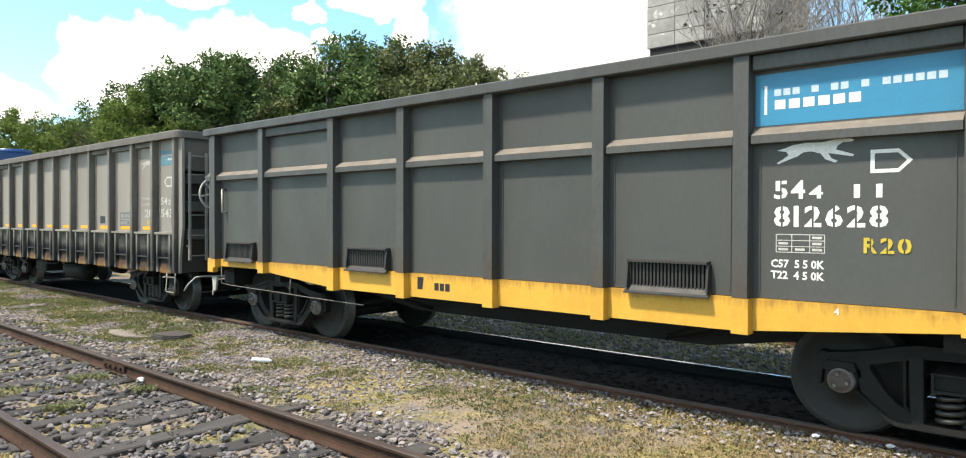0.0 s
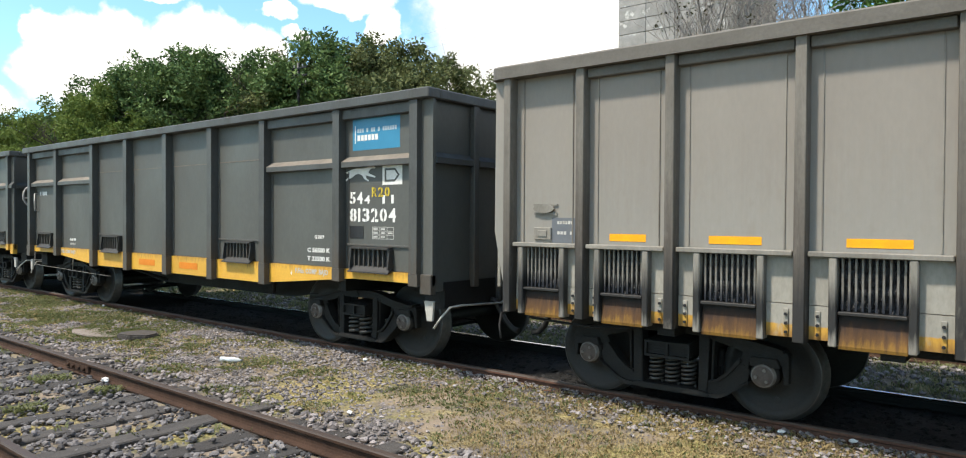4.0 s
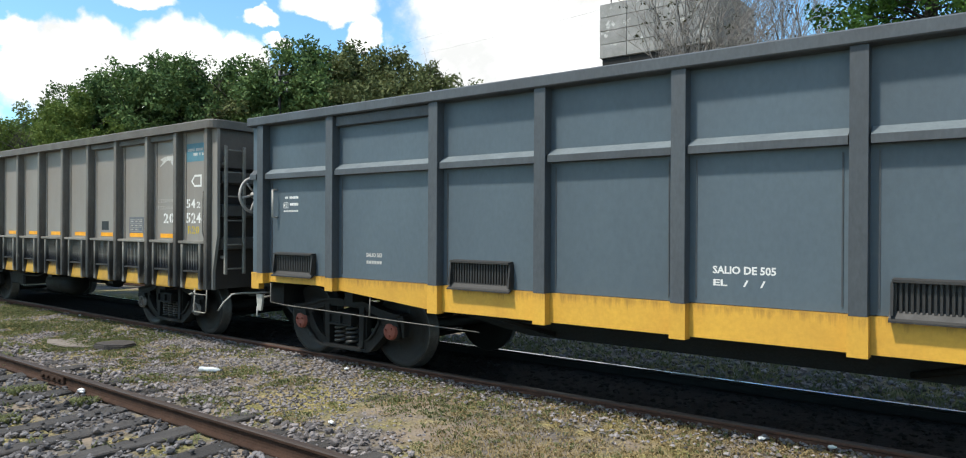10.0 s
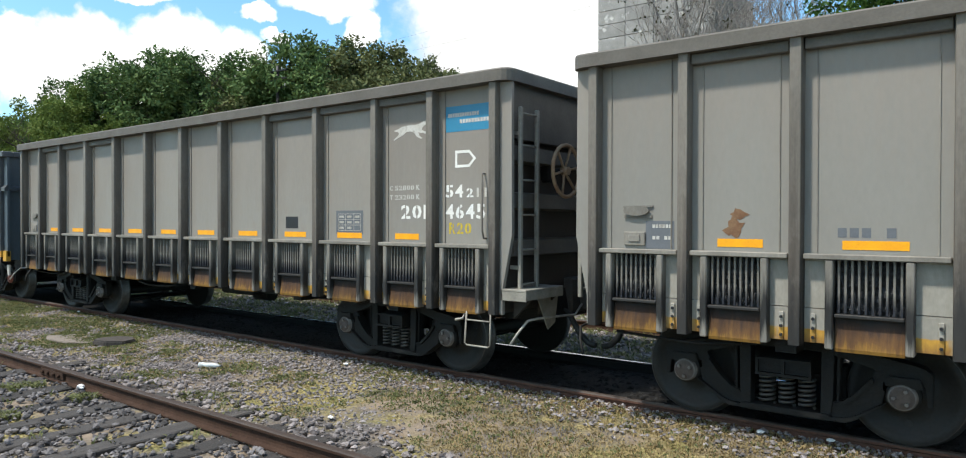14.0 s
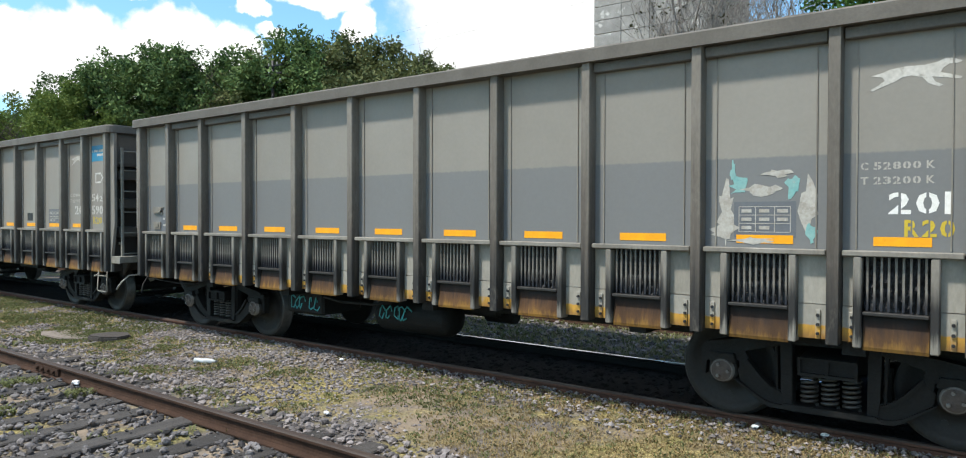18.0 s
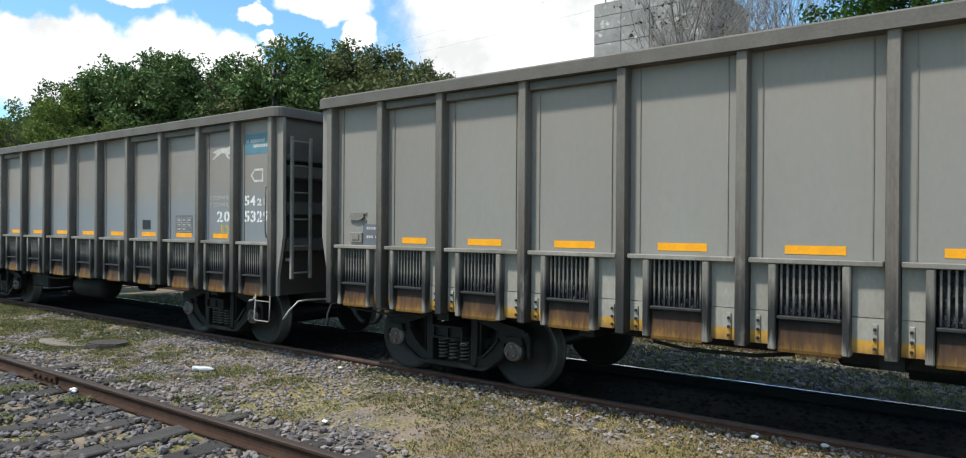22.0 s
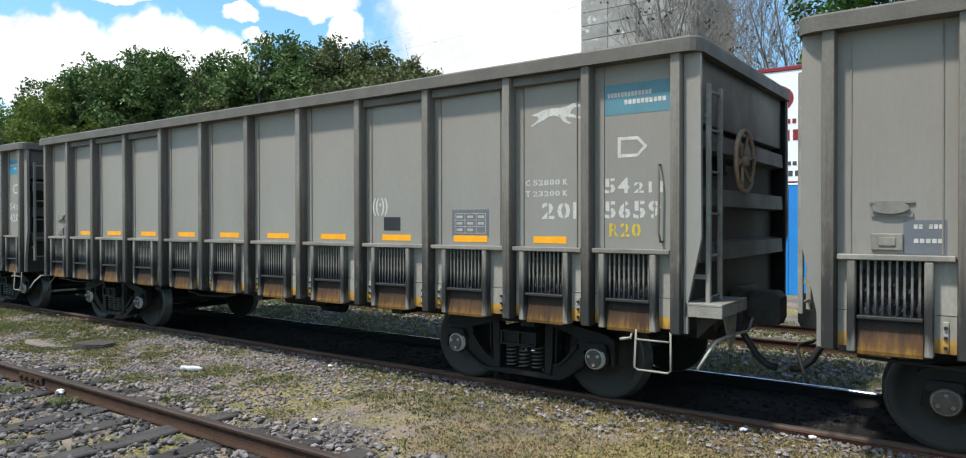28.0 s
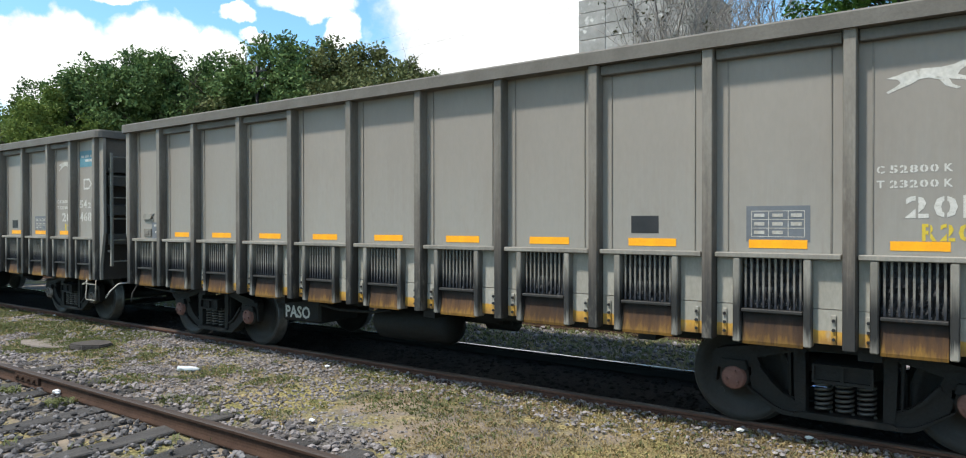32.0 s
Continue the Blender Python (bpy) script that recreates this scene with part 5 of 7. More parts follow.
def bogie(parent, x, cap, large=False):
    """A two-axle bogie; the grey wagons have the larger wheels and paired springs."""
    radius = 0.46 if large else WHEEL_R
    if large not in GEAR:
        bm = bmesh.new()
        prism(bm, [(-1.0, 0.49), (-1.17, 0.49), (-1.17, 0.62), (-0.6, 0.68), (0.6, 0.68), (1.17, 0.62), (1.17, 0.49), (0.6, 0.42), (-0.6, 0.42)], -0.20, 0.20, plane="yz")
        for s in (-1, 1):
            # pockets in the bolster's end
            for xa, xb in ((-0.215, -0.195), (-0.012, 0.012), (0.195, 0.215)):
                box(bm, xa, xb, min(s * 1.165, s * 1.205), max(s * 1.165, s * 1.205), 0.475, 0.61)
            box(bm, -0.215, 0.215, min(s * 1.165, s * 1.21), max(s * 1.165, s * 1.21), 0.472, 0.495)
            box(bm, -0.215, 0.215, min(s * 1.165, s * 1.21), max(s * 1.165, s * 1.21), 0.60, 0.618)
        box(bm, -0.26, 0.26, -0.95, 0.95, 0.16, 0.20)
        lathe(bm, [(0.64, 0.2), (0.80, 0.2)], (0, 0, 0), 14, "z")
        for k in (-1, 1):
            box(bm, 0.36 * k - 0.03, 0.36 * k + 0.03, -0.9, 0.9, 0.30, 0.40, 0.01)
            for s in (-0.8, 0.8):
                box(bm, 0.39 * k - 0.03, 0.39 * k + 0.03, s - 0.09, s + 0.09, 0.28, 0.56, 0.01)
        GEAR[large] = (mesh_of("bogie", bm, M["steel_dark"]), frame_mesh(-1, radius), frame_mesh(1, radius),
                       spring_mesh(0.085, 0.021, 4.5) if large else spring_mesh(0.058, 0.0145, 6.5))
    if (cap, large) not in GEAR:
        GEAR[cap, large] = wheelset_mesh(M[cap], radius)
    bolster, near, far, spring = GEAR[large]
    bo = new("bogie", bolster)
    bo.parent = parent
    bo.location = (x, 0, 0)
    for me in (near, far):
        part("side_frame", me, None, bo)
    for s in (-1, 1):
        for dx in (-0.105, 0.105) if large else (-0.155, 0.0, 0.155):
            sp = part("coil_spring", spring, None, bo)
            sp.location = (dx, s * 1.06, 0)
    for dx in (-0.838, 0.838):
        ws = part("wheelset", GEAR[cap, large], None, bo)
        ws.location = (dx, 0, radius)
    return bo


def coupler(parent, x, s, y=-0.38, rod="rod"):
    """Coupler and hose at the end x; s = 1 points to +x."""
    bm = bmesh.new()
    box(bm, min(x - 0.25 * s, x + 0.12 * s), max(x - 0.25 * s, x + 0.12 * s), -0.12, 0.12, 0.78, 0.98, 0.02)
    prism(bm, [(x + 0.05 * s, 0.74), (x + 0.30 * s, 0.74), (x + 0.33 * s, 0.80), (x + 0.33 * s, 1.0), (x + 0.28 * s, 1.06), (x + 0.05 * s, 1.06)], -0.16, 0.02 * s + 0.08)
    box(bm, min(x - 0.1 * s, x + 0.02 * s), max(x - 0.1 * s, x + 0.02 * s), -0.30, 0.30, 0.70, 1.10, 0.02)
    part("coupler", bm, M["coupler_steel"], parent)
    bm = bmesh.new()
    tube(bm, [(x - 0.15 * s, y, 0.76), (x + 0.02 * s, y, 0.72), (x + 0.10 * s, y, 0.60), (x + 0.17 * s, y + 0.02, 0.48), (x + 0.26 * s, y + 0.03, 0.40), (x + 0.35 * s, y + 0.03, 0.38)], 0.033, 8)
    part("air_hose", bm, M["rubber"], parent)
    bm = bmesh.new()
    tube(bm, [(x - 0.02 * s, -1.45, 0.50), (x + 0.04 * s, -1.40, 0.62), (x + 0.09 * s, -1.30, 0.73), (x + 0.11 * s, -1.15, 0.74), (x + 0.08 * s, -0.8, 0.72), (x + 0.09 * s, -0.35, 0.70), (x + 0.09 * s, -0.2, 0.80)], 0.013, 6)
    part("uncoupling_rod", bm, M[rod], parent)


def brake_wheel(parent, x, y, z, r, mat, s):
    bm = bmesh.new()
    n = 20
    tube(bm, [(x, y + r * math.cos(6.2832 * i / n), z + r * math.sin(6.2832 * i / n)) for i in range(n)], 0.022, 7, closed=True)
    wheel = part("brake_wheel", bm, mat, parent, "spoked hand brake wheel")
    for k in range(6):
        a = 6.2832 * k / 6 + 0.2
        bm = bmesh.new()
        tube(bm, [(x - 0.03 * s, y, z), (x - 0.01 * s, y + 0.5 * r * math.cos(a), z + 0.5 * r * math.sin(a)), (x, y + r * math.cos(a), z + r * math.sin(a))], 0.016, 5)
        part("spoke", bm, mat, wheel)
    bm = bmesh.new()
    lathe(bm, [(-0.05, 0.05), (0.03, 0.045)], (x, y, z), 10, "x")
    part("hub", bm, mat, wheel)
    bm = bmesh.new()
    xa, xb = sorted((x - 0.04 * s, x - 0.30 * s))
    tube(bm, [(xa, y, z), (xb, y, z)], 0.035, 8)
    box(bm, xa if s < 0 else xa - 0.02, xa + 0.14 if s > 0 else xb, y - 0.08, y + 0.08, z - 0.12, z + 0.09, 0.03)
    part("brake_gearbox", bm, M["steel_dark"], parent)


def chain(parent, x, y, z0, z1, mat):
    bm = bmesh.new()
    n = int(abs(z1 - z0) / 0.05)
    for i in range(n):
        z = z0 + (z1 - z0) * i / n
        a = (i % 2) * 1.57
        m = 8
        tube(bm, [(x + 0.015 * math.cos(6.2832 * k / m) * math.cos(a) + 0.10 * i / n, y + 0.015 * math.cos(6.2832 * k / m) * math.sin(a), z + 0.032 * math.sin(6.2832 * k / m)) for k in range(m)], 0.006, 4, closed=True)
    part("brake_chain", bm, mat, parent)


def stirrup(parent, x0, x1, mat, z0=0.80, z1=0.48):
    bm = bmesh.new()
    tube(bm, [(x0, -1.50, z0), (x0 - 0.01, -1.52, z1 + 0.02), (x0 + 0.02, -1.52, z1), (x1 - 0.02, -1.52, z1), (x1 + 0.01, -1.52, z1 + 0.02), (x1, -1.50, z0)], 0.010, 6)
    tube(bm, [(x0, -1.51, z1 + 0.26), (x1, -1.51, z1 + 0.26)], 0.009, 6)
    part("step_stirrup", bm, mat, parent)


# ------------------------------------------------------------------ beige open wagons
PX = [0.03, 0.87, 1.75, 2.80, 3.84, 4.875, 5.92, 6.955, 7.98, 9.00, 10.03, 10.885, 11.72]
BL = 11.72
TOP = 3.25


def beige_wagon():
    w = thing("open_wagon", "weathered beige high-sided open wagon with ribbed sides", "railway wagon", "wagons of the train")
    # hull: floor, far side, slopes
    bm = bmesh.new()
    box(bm, 0.0, BL, -1.40, 1.40, 0.88, 0.96)
    box(bm, -0.18, BL + 0.18, 1.42, 1.47, 0.80, 3.14)
    for x in PX:
        box(bm, x - 0.05, x + 0.05, 1.471, HALF, 0.80, 3.13)
    for s in (-0.5, 0.5):
        box(bm, -0.05, BL + 0.05, s - 0.09, s + 0.09, 0.62, 0.88)
    for x in (1.64, 3.4, 5.9, 8.4, 10.14):
        box(bm, x - 0.08, x + 0.08, -1.35, 1.35, 0.70, 0.87)
    part("hull", bm, M["steel_dark"], w)
    bm = bmesh.new()
    box(bm, 0.02, BL - 0.02, -1.395, 1.395, 0.965, 2.55)
    bmesh.ops.subdivide_edges(bm, edges=[e for e in bm.edges], cuts=6, use_grid_fill=True)
    for v in bm.verts:
        if v.co.z > 2.5:
            v.co.z += 0.12 * noise.noise(v.co * 1.3)
    part("coal_load", bm, M["coal"], w, "black coal filling the wagon")
    # top rail all round, with rounded corners
    def rounded(x0, x1, y0, y1, r):
        out = []
        for cx, cy, a0 in ((x1 - r, y1 - r, 0), (x0 + r, y1 - r, 90), (x0 + r, y0 + r, 180), (x1 - r, y0 + r, 270)):
            out += [(cx + r * math.cos(radians(a0 + 22.5 * k)), cy + r * math.sin(radians(a0 + 22.5 * k))) for k in range(5)]
        return out
    bm = bmesh.new()
    outer, inner = rounded(-0.185, BL + 0.215, -1.605, 1.605, 0.13), rounded(-0.09, BL + 0.12, -1.42, 1.42, 0.05)
    rings = [[bm.verts.new((x, y, z)) for x, y in ring] for ring, z in ((outer, 3.125), (outer, 3.235), ([(x * 0.9995, y * 0.993) for x, y in outer], TOP), (inner, TOP), (inner, 3.125))]
    n = len(outer)
    for a, b in zip(rings, rings[1:] + rings[:1]):
        for i in range(n):
            bm.faces.new((a[i], a[(i + 1) % n], b[(i + 1) % n], b[i]))
    part("top_rail", bm, M["chord"], w)
    post = bmesh.new()
    prism(post, [(-0.046, -1.455), (-0.046, -1.55), (-0.039, -HALF), (0.039, -HALF), (0.046, -1.55), (0.046, -1.455)], 0, 1)
    for v in post.verts:
        x, y, z = v.co.x, v.co.z, v.co.y
        v.co = (x, y, 0.80 + z * 2.325)
    post_me = mesh_of("post", post, M["post"])
    for x in PX:
        part("post", post_me, None, w).location = (x, 0, 0)
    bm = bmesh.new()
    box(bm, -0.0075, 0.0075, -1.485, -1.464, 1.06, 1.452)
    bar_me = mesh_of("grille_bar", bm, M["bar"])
    cache = {}
    for k in range(12):
        x0, x1 = PX[k] + 0.051, PX[k + 1] - 0.051
        wd = round(x1 - x0, 3)
        c = (x0 + x1) / 2
        if wd not in cache:
            h = wd / 2
            bm = bmesh.new()
            box(bm, -h - 0.045, h + 0.045, -1.455, -1.41, 1.47, 3.124)
            panel = mesh_of("side_panel", bm, M["beige"])
            lips = []
            for s in (-1, 1):
                bm = bmesh.new()
                box(bm, s * (h - 0.085) - 0.005, s * (h - 0.085) + 0.005, -1.464, -1.456, 1.50, 3.12)
                lips.append(mesh_of("seam_strip", bm, M["stiff"]))
            bm = bmesh.new()
            box(bm, -h + 0.005, h - 0.005, -1.545, -1.456, 1.455, 1.496, 0.006)
            ledge = mesh_of("ledge", bm, M["stiff"])
            gw = 0.225 if wd > 0.8 else 0.205 if wd > 0.7 else 0.19
            off = -0.03
            low = []
            for sx in (-1, 1):
                bm = bmesh.new()
                xa, xb = sorted((sx * h, sx * (gw + 0.05) + off))
                box(bm, xa, xb, -1.458, -1.41, 1.084, 1.454)
                low.append(mesh_of("lower_sheet", bm, M["lower"]))
                bm = bmesh.new()
                box(bm, xa, xb, -1.461, -1.41, 0.82, 1.078)
                low.append(mesh_of("foot_sheet", bm, M["lower"]))
            stf = []
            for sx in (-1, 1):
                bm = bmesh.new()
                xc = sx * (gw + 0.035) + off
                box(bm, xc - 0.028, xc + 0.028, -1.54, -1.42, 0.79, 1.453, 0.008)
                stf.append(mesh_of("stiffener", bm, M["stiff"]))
            nb = 10 if gw > 0.21 else 9
            bars_at = [off - gw + (i + 0.5) * 2 * gw / nb for i in range(nb)]
            bm = bmesh.new()
            box(bm, off - gw, off + gw, -1.43, -1.40, 1.04, 1.453)
            bmesh.ops.subdivide_edges(bm, edges=bm.edges[:], cuts=8, use_grid_fill=True)
            for v in bm.verts:
                if v.co.y < -1.425:
                    v.co.y += -0.012 + 0.035 * noise.noise(v.co * 28)
            back = mesh_of("coal_face", bm, M["coal"])
            bm = bmesh.new()
            box(bm, off - gw, off + gw, -1.53, -1.46, 1.03, 1.055, 0.004)
            lip = mesh_of("grille_lip", bm, M["stiff"])
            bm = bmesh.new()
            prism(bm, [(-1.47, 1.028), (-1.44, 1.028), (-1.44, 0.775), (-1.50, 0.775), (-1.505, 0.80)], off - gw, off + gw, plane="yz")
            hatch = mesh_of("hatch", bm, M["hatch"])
            bm = bmesh.new()
            box(bm, -h + 0.004, h - 0.004, -1.525, -1.456, 3.035, 3.123, 0.008)
            sub = mesh_of("sub_rail", bm, M["chord"])
            bm = bmesh.new()
            sw = 0.215 if wd > 0.8 else 0.18
            prism(bm, rect(-sw, sw, 1.530, 1.596), -1.4585, -1.4555)
            strip = mesh_of("reflective_strip", bm, M["strip"])
            cache[wd] = ((panel, *lips, ledge, *low, *stf, back, lip, hatch, sub, strip), bars_at)
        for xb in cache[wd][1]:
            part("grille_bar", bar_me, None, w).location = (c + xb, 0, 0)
        for me in cache[wd][0]:
            nm = me.name.split(".")[0]
            if nm == "sub_rail" and k not in (1, 2, 3, 8, 9, 10):
                continue
            if nm == "seam_strip" and k == 11 and me is cache[wd][0][2]:
                continue
            if nm == "reflective_strip" and k in (0, 11):
                continue
            o = part(nm, me, None, w)
            o.location = (c, 0, 0)
    # lugs at the foot of the sides
    bm = bmesh.new()
    box(bm, -0.018, 0.018, -1.475, -1.459, 0.82, 1.04, 0.003)
    for z in (0.86, 0.93, 1.0):
        lathe(bm, [(-1.49, 0.012), (-1.476, 0.014)], (0, 0, z), 6, "y", [1])
    lug_me = mesh_of("bolted_lug", bm, [M["lower"], M["black"]])
    for x in PX[1:-1]:
        for s in (-1, 1):
            part("bolted_lug", lug_me, None, w).location = (x + s * 0.115, 0, 0)
    # ends
    for x, s in ((PX[0], -1), (BL, 1)):
        for ya, yb in ((-1.50, -1.455), (1.471, 1.50)):
            bm = bmesh.new()
            prism(bm, [(x + 0.051 * s, 3.124), (x + 0.19 * s, 3.124), (x + 0.20 * s, 1.60), (x + 0.085 * s, 1.05), (x + 0.085 * s, 0.80), (x + 0.051 * s, 0.80)], ya, yb)
            part("corner_sheet", bm, M["beige"], w)
        # recessed wall behind the ribs, its shade put into a dark brown colour
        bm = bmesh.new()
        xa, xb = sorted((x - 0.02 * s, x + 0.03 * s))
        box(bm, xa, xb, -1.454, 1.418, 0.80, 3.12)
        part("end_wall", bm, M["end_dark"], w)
        bm = bmesh.new()
        xa, xb = sorted((x + 0.032 * s, x + 0.13 * s))
        box(bm, xa, xb, -1.42, 1.41, 2.57, 3.14, 0.006)
        part("end_plate", bm, M["chord"], w)
        for z in (2.42, 1.94, 1.46):
            bm = bmesh.new()
            prism(bm, [(x + 0.032 * s, z + 0.10), (x + 0.15 * s, z + 0.08), (x + 0.16 * s, z - 0.07), (x + 0.032 * s, z - 0.09)], -1.40, 1.40)
            part("end_rib", bm, M["chord"], w)
        bm = bmesh.new()
        for y in (-1.38, -1.08):
            box(bm, min(x + 0.20 * s, x + 0.24 * s), max(x + 0.20 * s, x + 0.24 * s), y - 0.022, y + 0.022, 1.02, 2.88, 0.006)
        for z in (1.10, 1.45, 1.80, 2.15, 2.50, 2.82):
            tube(bm, [(x + 0.22 * s, -1.38, z), (x + 0.22 * s, -1.08, z)], 0.012, 6)
        for z in (1.25, 2.6):
            box(bm, min(x + 0.1 * s, x + 0.22 * s), max(x + 0.1 * s, x + 0.22 * s), -1.39, -1.37, z, z + 0.04)
        part("ladder", bm, M["ladder"], w)
        bm = bmesh.new()
        prism(bm, [(x, 0.98), (x + 0.10 * s, 0.98), (x + 0.16 * s, 0.66), (x, 0.62)], -0.55, 0.55)
        part("buffer_beam", bm, M["steel_dark"], w)
        coupler(w, x + 0.17 * s, s, rod="rod" if s > 0 else "steel_dark")
    bm = bmesh.new()
    tube(bm, [(BL - 0.17, -1.456, 2.22), (BL - 0.17, -1.50, 2.22), (BL - 0.16, -1.51, 2.12), (BL - 0.165, -1.51, 1.64), (BL - 0.15, -1.50, 1.56), (BL - 0.15, -1.456, 1.56)], 0.010, 6)
    part("grab_handle", bm, M["iron"], w)
    stirrup(w, 11.35, 11.66, M["ladder"], 0.80, 0.455)
    bm = bmesh.new()
    tube(bm, [(11.30, -1.46, 0.80), (11.30, -1.5, 0.72), (11.20, -1.5, 0.70)], 0.014, 6)
    part("hook", bm, M["rod"], w)
    bm = bmesh.new()
    tube(bm, [(0.2, -1.40, 0.74), (0.9, -1.36, 0.70), (1.3, -1.36, 0.74)], 0.014, 6)
    part("brake_pipe", bm, M["steel_dark"], w)
    bm = bmesh.new()
    tube(bm, [(4.0, -1.2, 0.70), (4.3, -1.2, 0.66), (4.9, -1.2, 0.67), (5.2, -1.2, 0.72)], 0.018, 6)
    part("brake_pipe", bm, M["steel_dark"], w)
    bm = bmesh.new()
    box(bm, 5.4, 6.3, -0.55, 0.1, 0.55, 0.72, 0.03)
    lathe(bm, [(0, 0.11), (0.4, 0.11)], (5.9, -0.2, 0.55), 10, "x")
    part("brake_valve", bm, M["steel_dark"], w)
    # maker's plates in the first bay
    bm = bmesh.new()
    prism(bm, [(0.42 + 0.12 * math.cos(6.2832 * i / 16), 1.83 + 0.045 * math.sin(6.2832 * i / 16)) for i in range(16)], -1.49, -1.47)
    box(bm, 0.30, 0.56, -1.47, -1.456, 1.765, 1.79)
    box(bm, 0.29, 0.57, -1.47, -1.4565, 1.86, 1.875)
    part("maker_plate", bm, M["stiff"], w)
    bm = bmesh.new()
    box(bm, 0.30, 0.50, -1.476, -1.4565, 1.525, 1.645, 0.006)
    box(bm, 0.345, 0.455, -1.485, -1.4762, 1.555, 1.62, 0.006)
    part("card_holder", bm, M["stiff"], w)
    bogie(w, 1.58, "cap")
    bogie(w, 9.93, "cap")
    return w


DOG = [(0, .62), (.12, .70), (.22, .80), (.40, .86), (.60, .84), (.74, .90), (.82, 1.0), (.90, .98), (1.0, .86), (.97, .80), (.86, .80), (.80, .68), (.77, .54), (.90, .42), (1.0, .32),
       (.98, .25), (.84, .33), (.68, .42), (.72, .22), (.80, .10), (.76, .05), (.64, .20), (.58, .42), (.46, .52), (.36, .50), (.28, .36), (.14, .22), (.02, .08), (0, .14), (.08, .26), (.16, .42), (.13, .55)]


def hound(parent, x, z, width, height, y, mat):
    flat("running_hound_mark", [(x + a * width, z + b * height) for a, b in DOG], y, mat, parent, "white silhouette of a running hound")


def arrow_mark(parent, x, z, w, h, y, mat, point=1):
    """A hollow block pointed on one side."""
    t = 0.16 * h
    o = [(0, 0), (0.68, 0), (1, 0.5), (0.68, 1), (0, 1)]
    i = [(t / w, t / h), (0.66, t / h), (1 - 1.3 * t / w, 0.5), (0.66, 1 - t / h), (t / w, 1 - t / h)]
    bm = bmesh.new()
    def at(p):
        px = p[0] if point > 0 else 1 - p[0]
        return (x + px * w, z + p[1] * h)
    for k in range(5):
        prism(bm, [at(o[k]), at(o[(k + 1) % 5]), at(i[(k + 1) % 5]), at(i[k])], y, y + 0.003)
    part("arrow_mark", bm, mat, parent)


def table_mark(parent, x0, x1, z0, z1, y, mat, rows=3):
    bm = bmesh.new()
    t = 0.006
    for i in range(rows + 1):
        z = z0 + (z1 - z0) * i / rows
        prism(bm, rect(x0, x1, z - t / 2, z + t / 2), y, y + 0.002)
    for f in (0, 0.33, 0.7, 1):
        x = x0 + (x1 - x0) * f
        prism(bm, rect(x - t / 2, x + t / 2, z0, z1), y - 0.0005, y + 0.0015)
    rnd = random.Random(int(x0 * 100))
    for i in range(rows):
        for f in (0.05, 0.4, 0.75):
            if rnd.random() < 0.75:
                a = x0 + (x1 - x0) * f
                z = z0 + (z1 - z0) * (i + 0.3) / rows
                prism(bm, rect(a, a + (x1 - x0) * 0.2, z, z + (z1 - z0) * 0.4 / rows), y - 0.001, y + 0.002)
    part("stencilled_table", bm, mat, parent)


def bars_mark(parent, x0, x1, z, h, y, mat, n=8, seed=1):
    rnd = random.Random(seed)
    bm = bmesh.new()
    x = x0
    step = (x1 - x0) / n
    for i in range(n):
        if rnd.random() < 0.9:
            prism(bm, rect(x + 0.1 * step, x + step * 0.85, z, z + h), y, y + 0.003)
        x += step
    part("illegible_lettering", bm, mat, parent)


def scrawl(parent, strokes, y, r, mat, label):
    bm = bmesh.new()
    for s in strokes:
        tube(bm, [(a, y, b) for a, b in s], r, 5)
    for v in bm.verts:
        v.co.y = y + (v.co.y - y) * 0.15
    part("graffiti", bm, mat, parent, label)


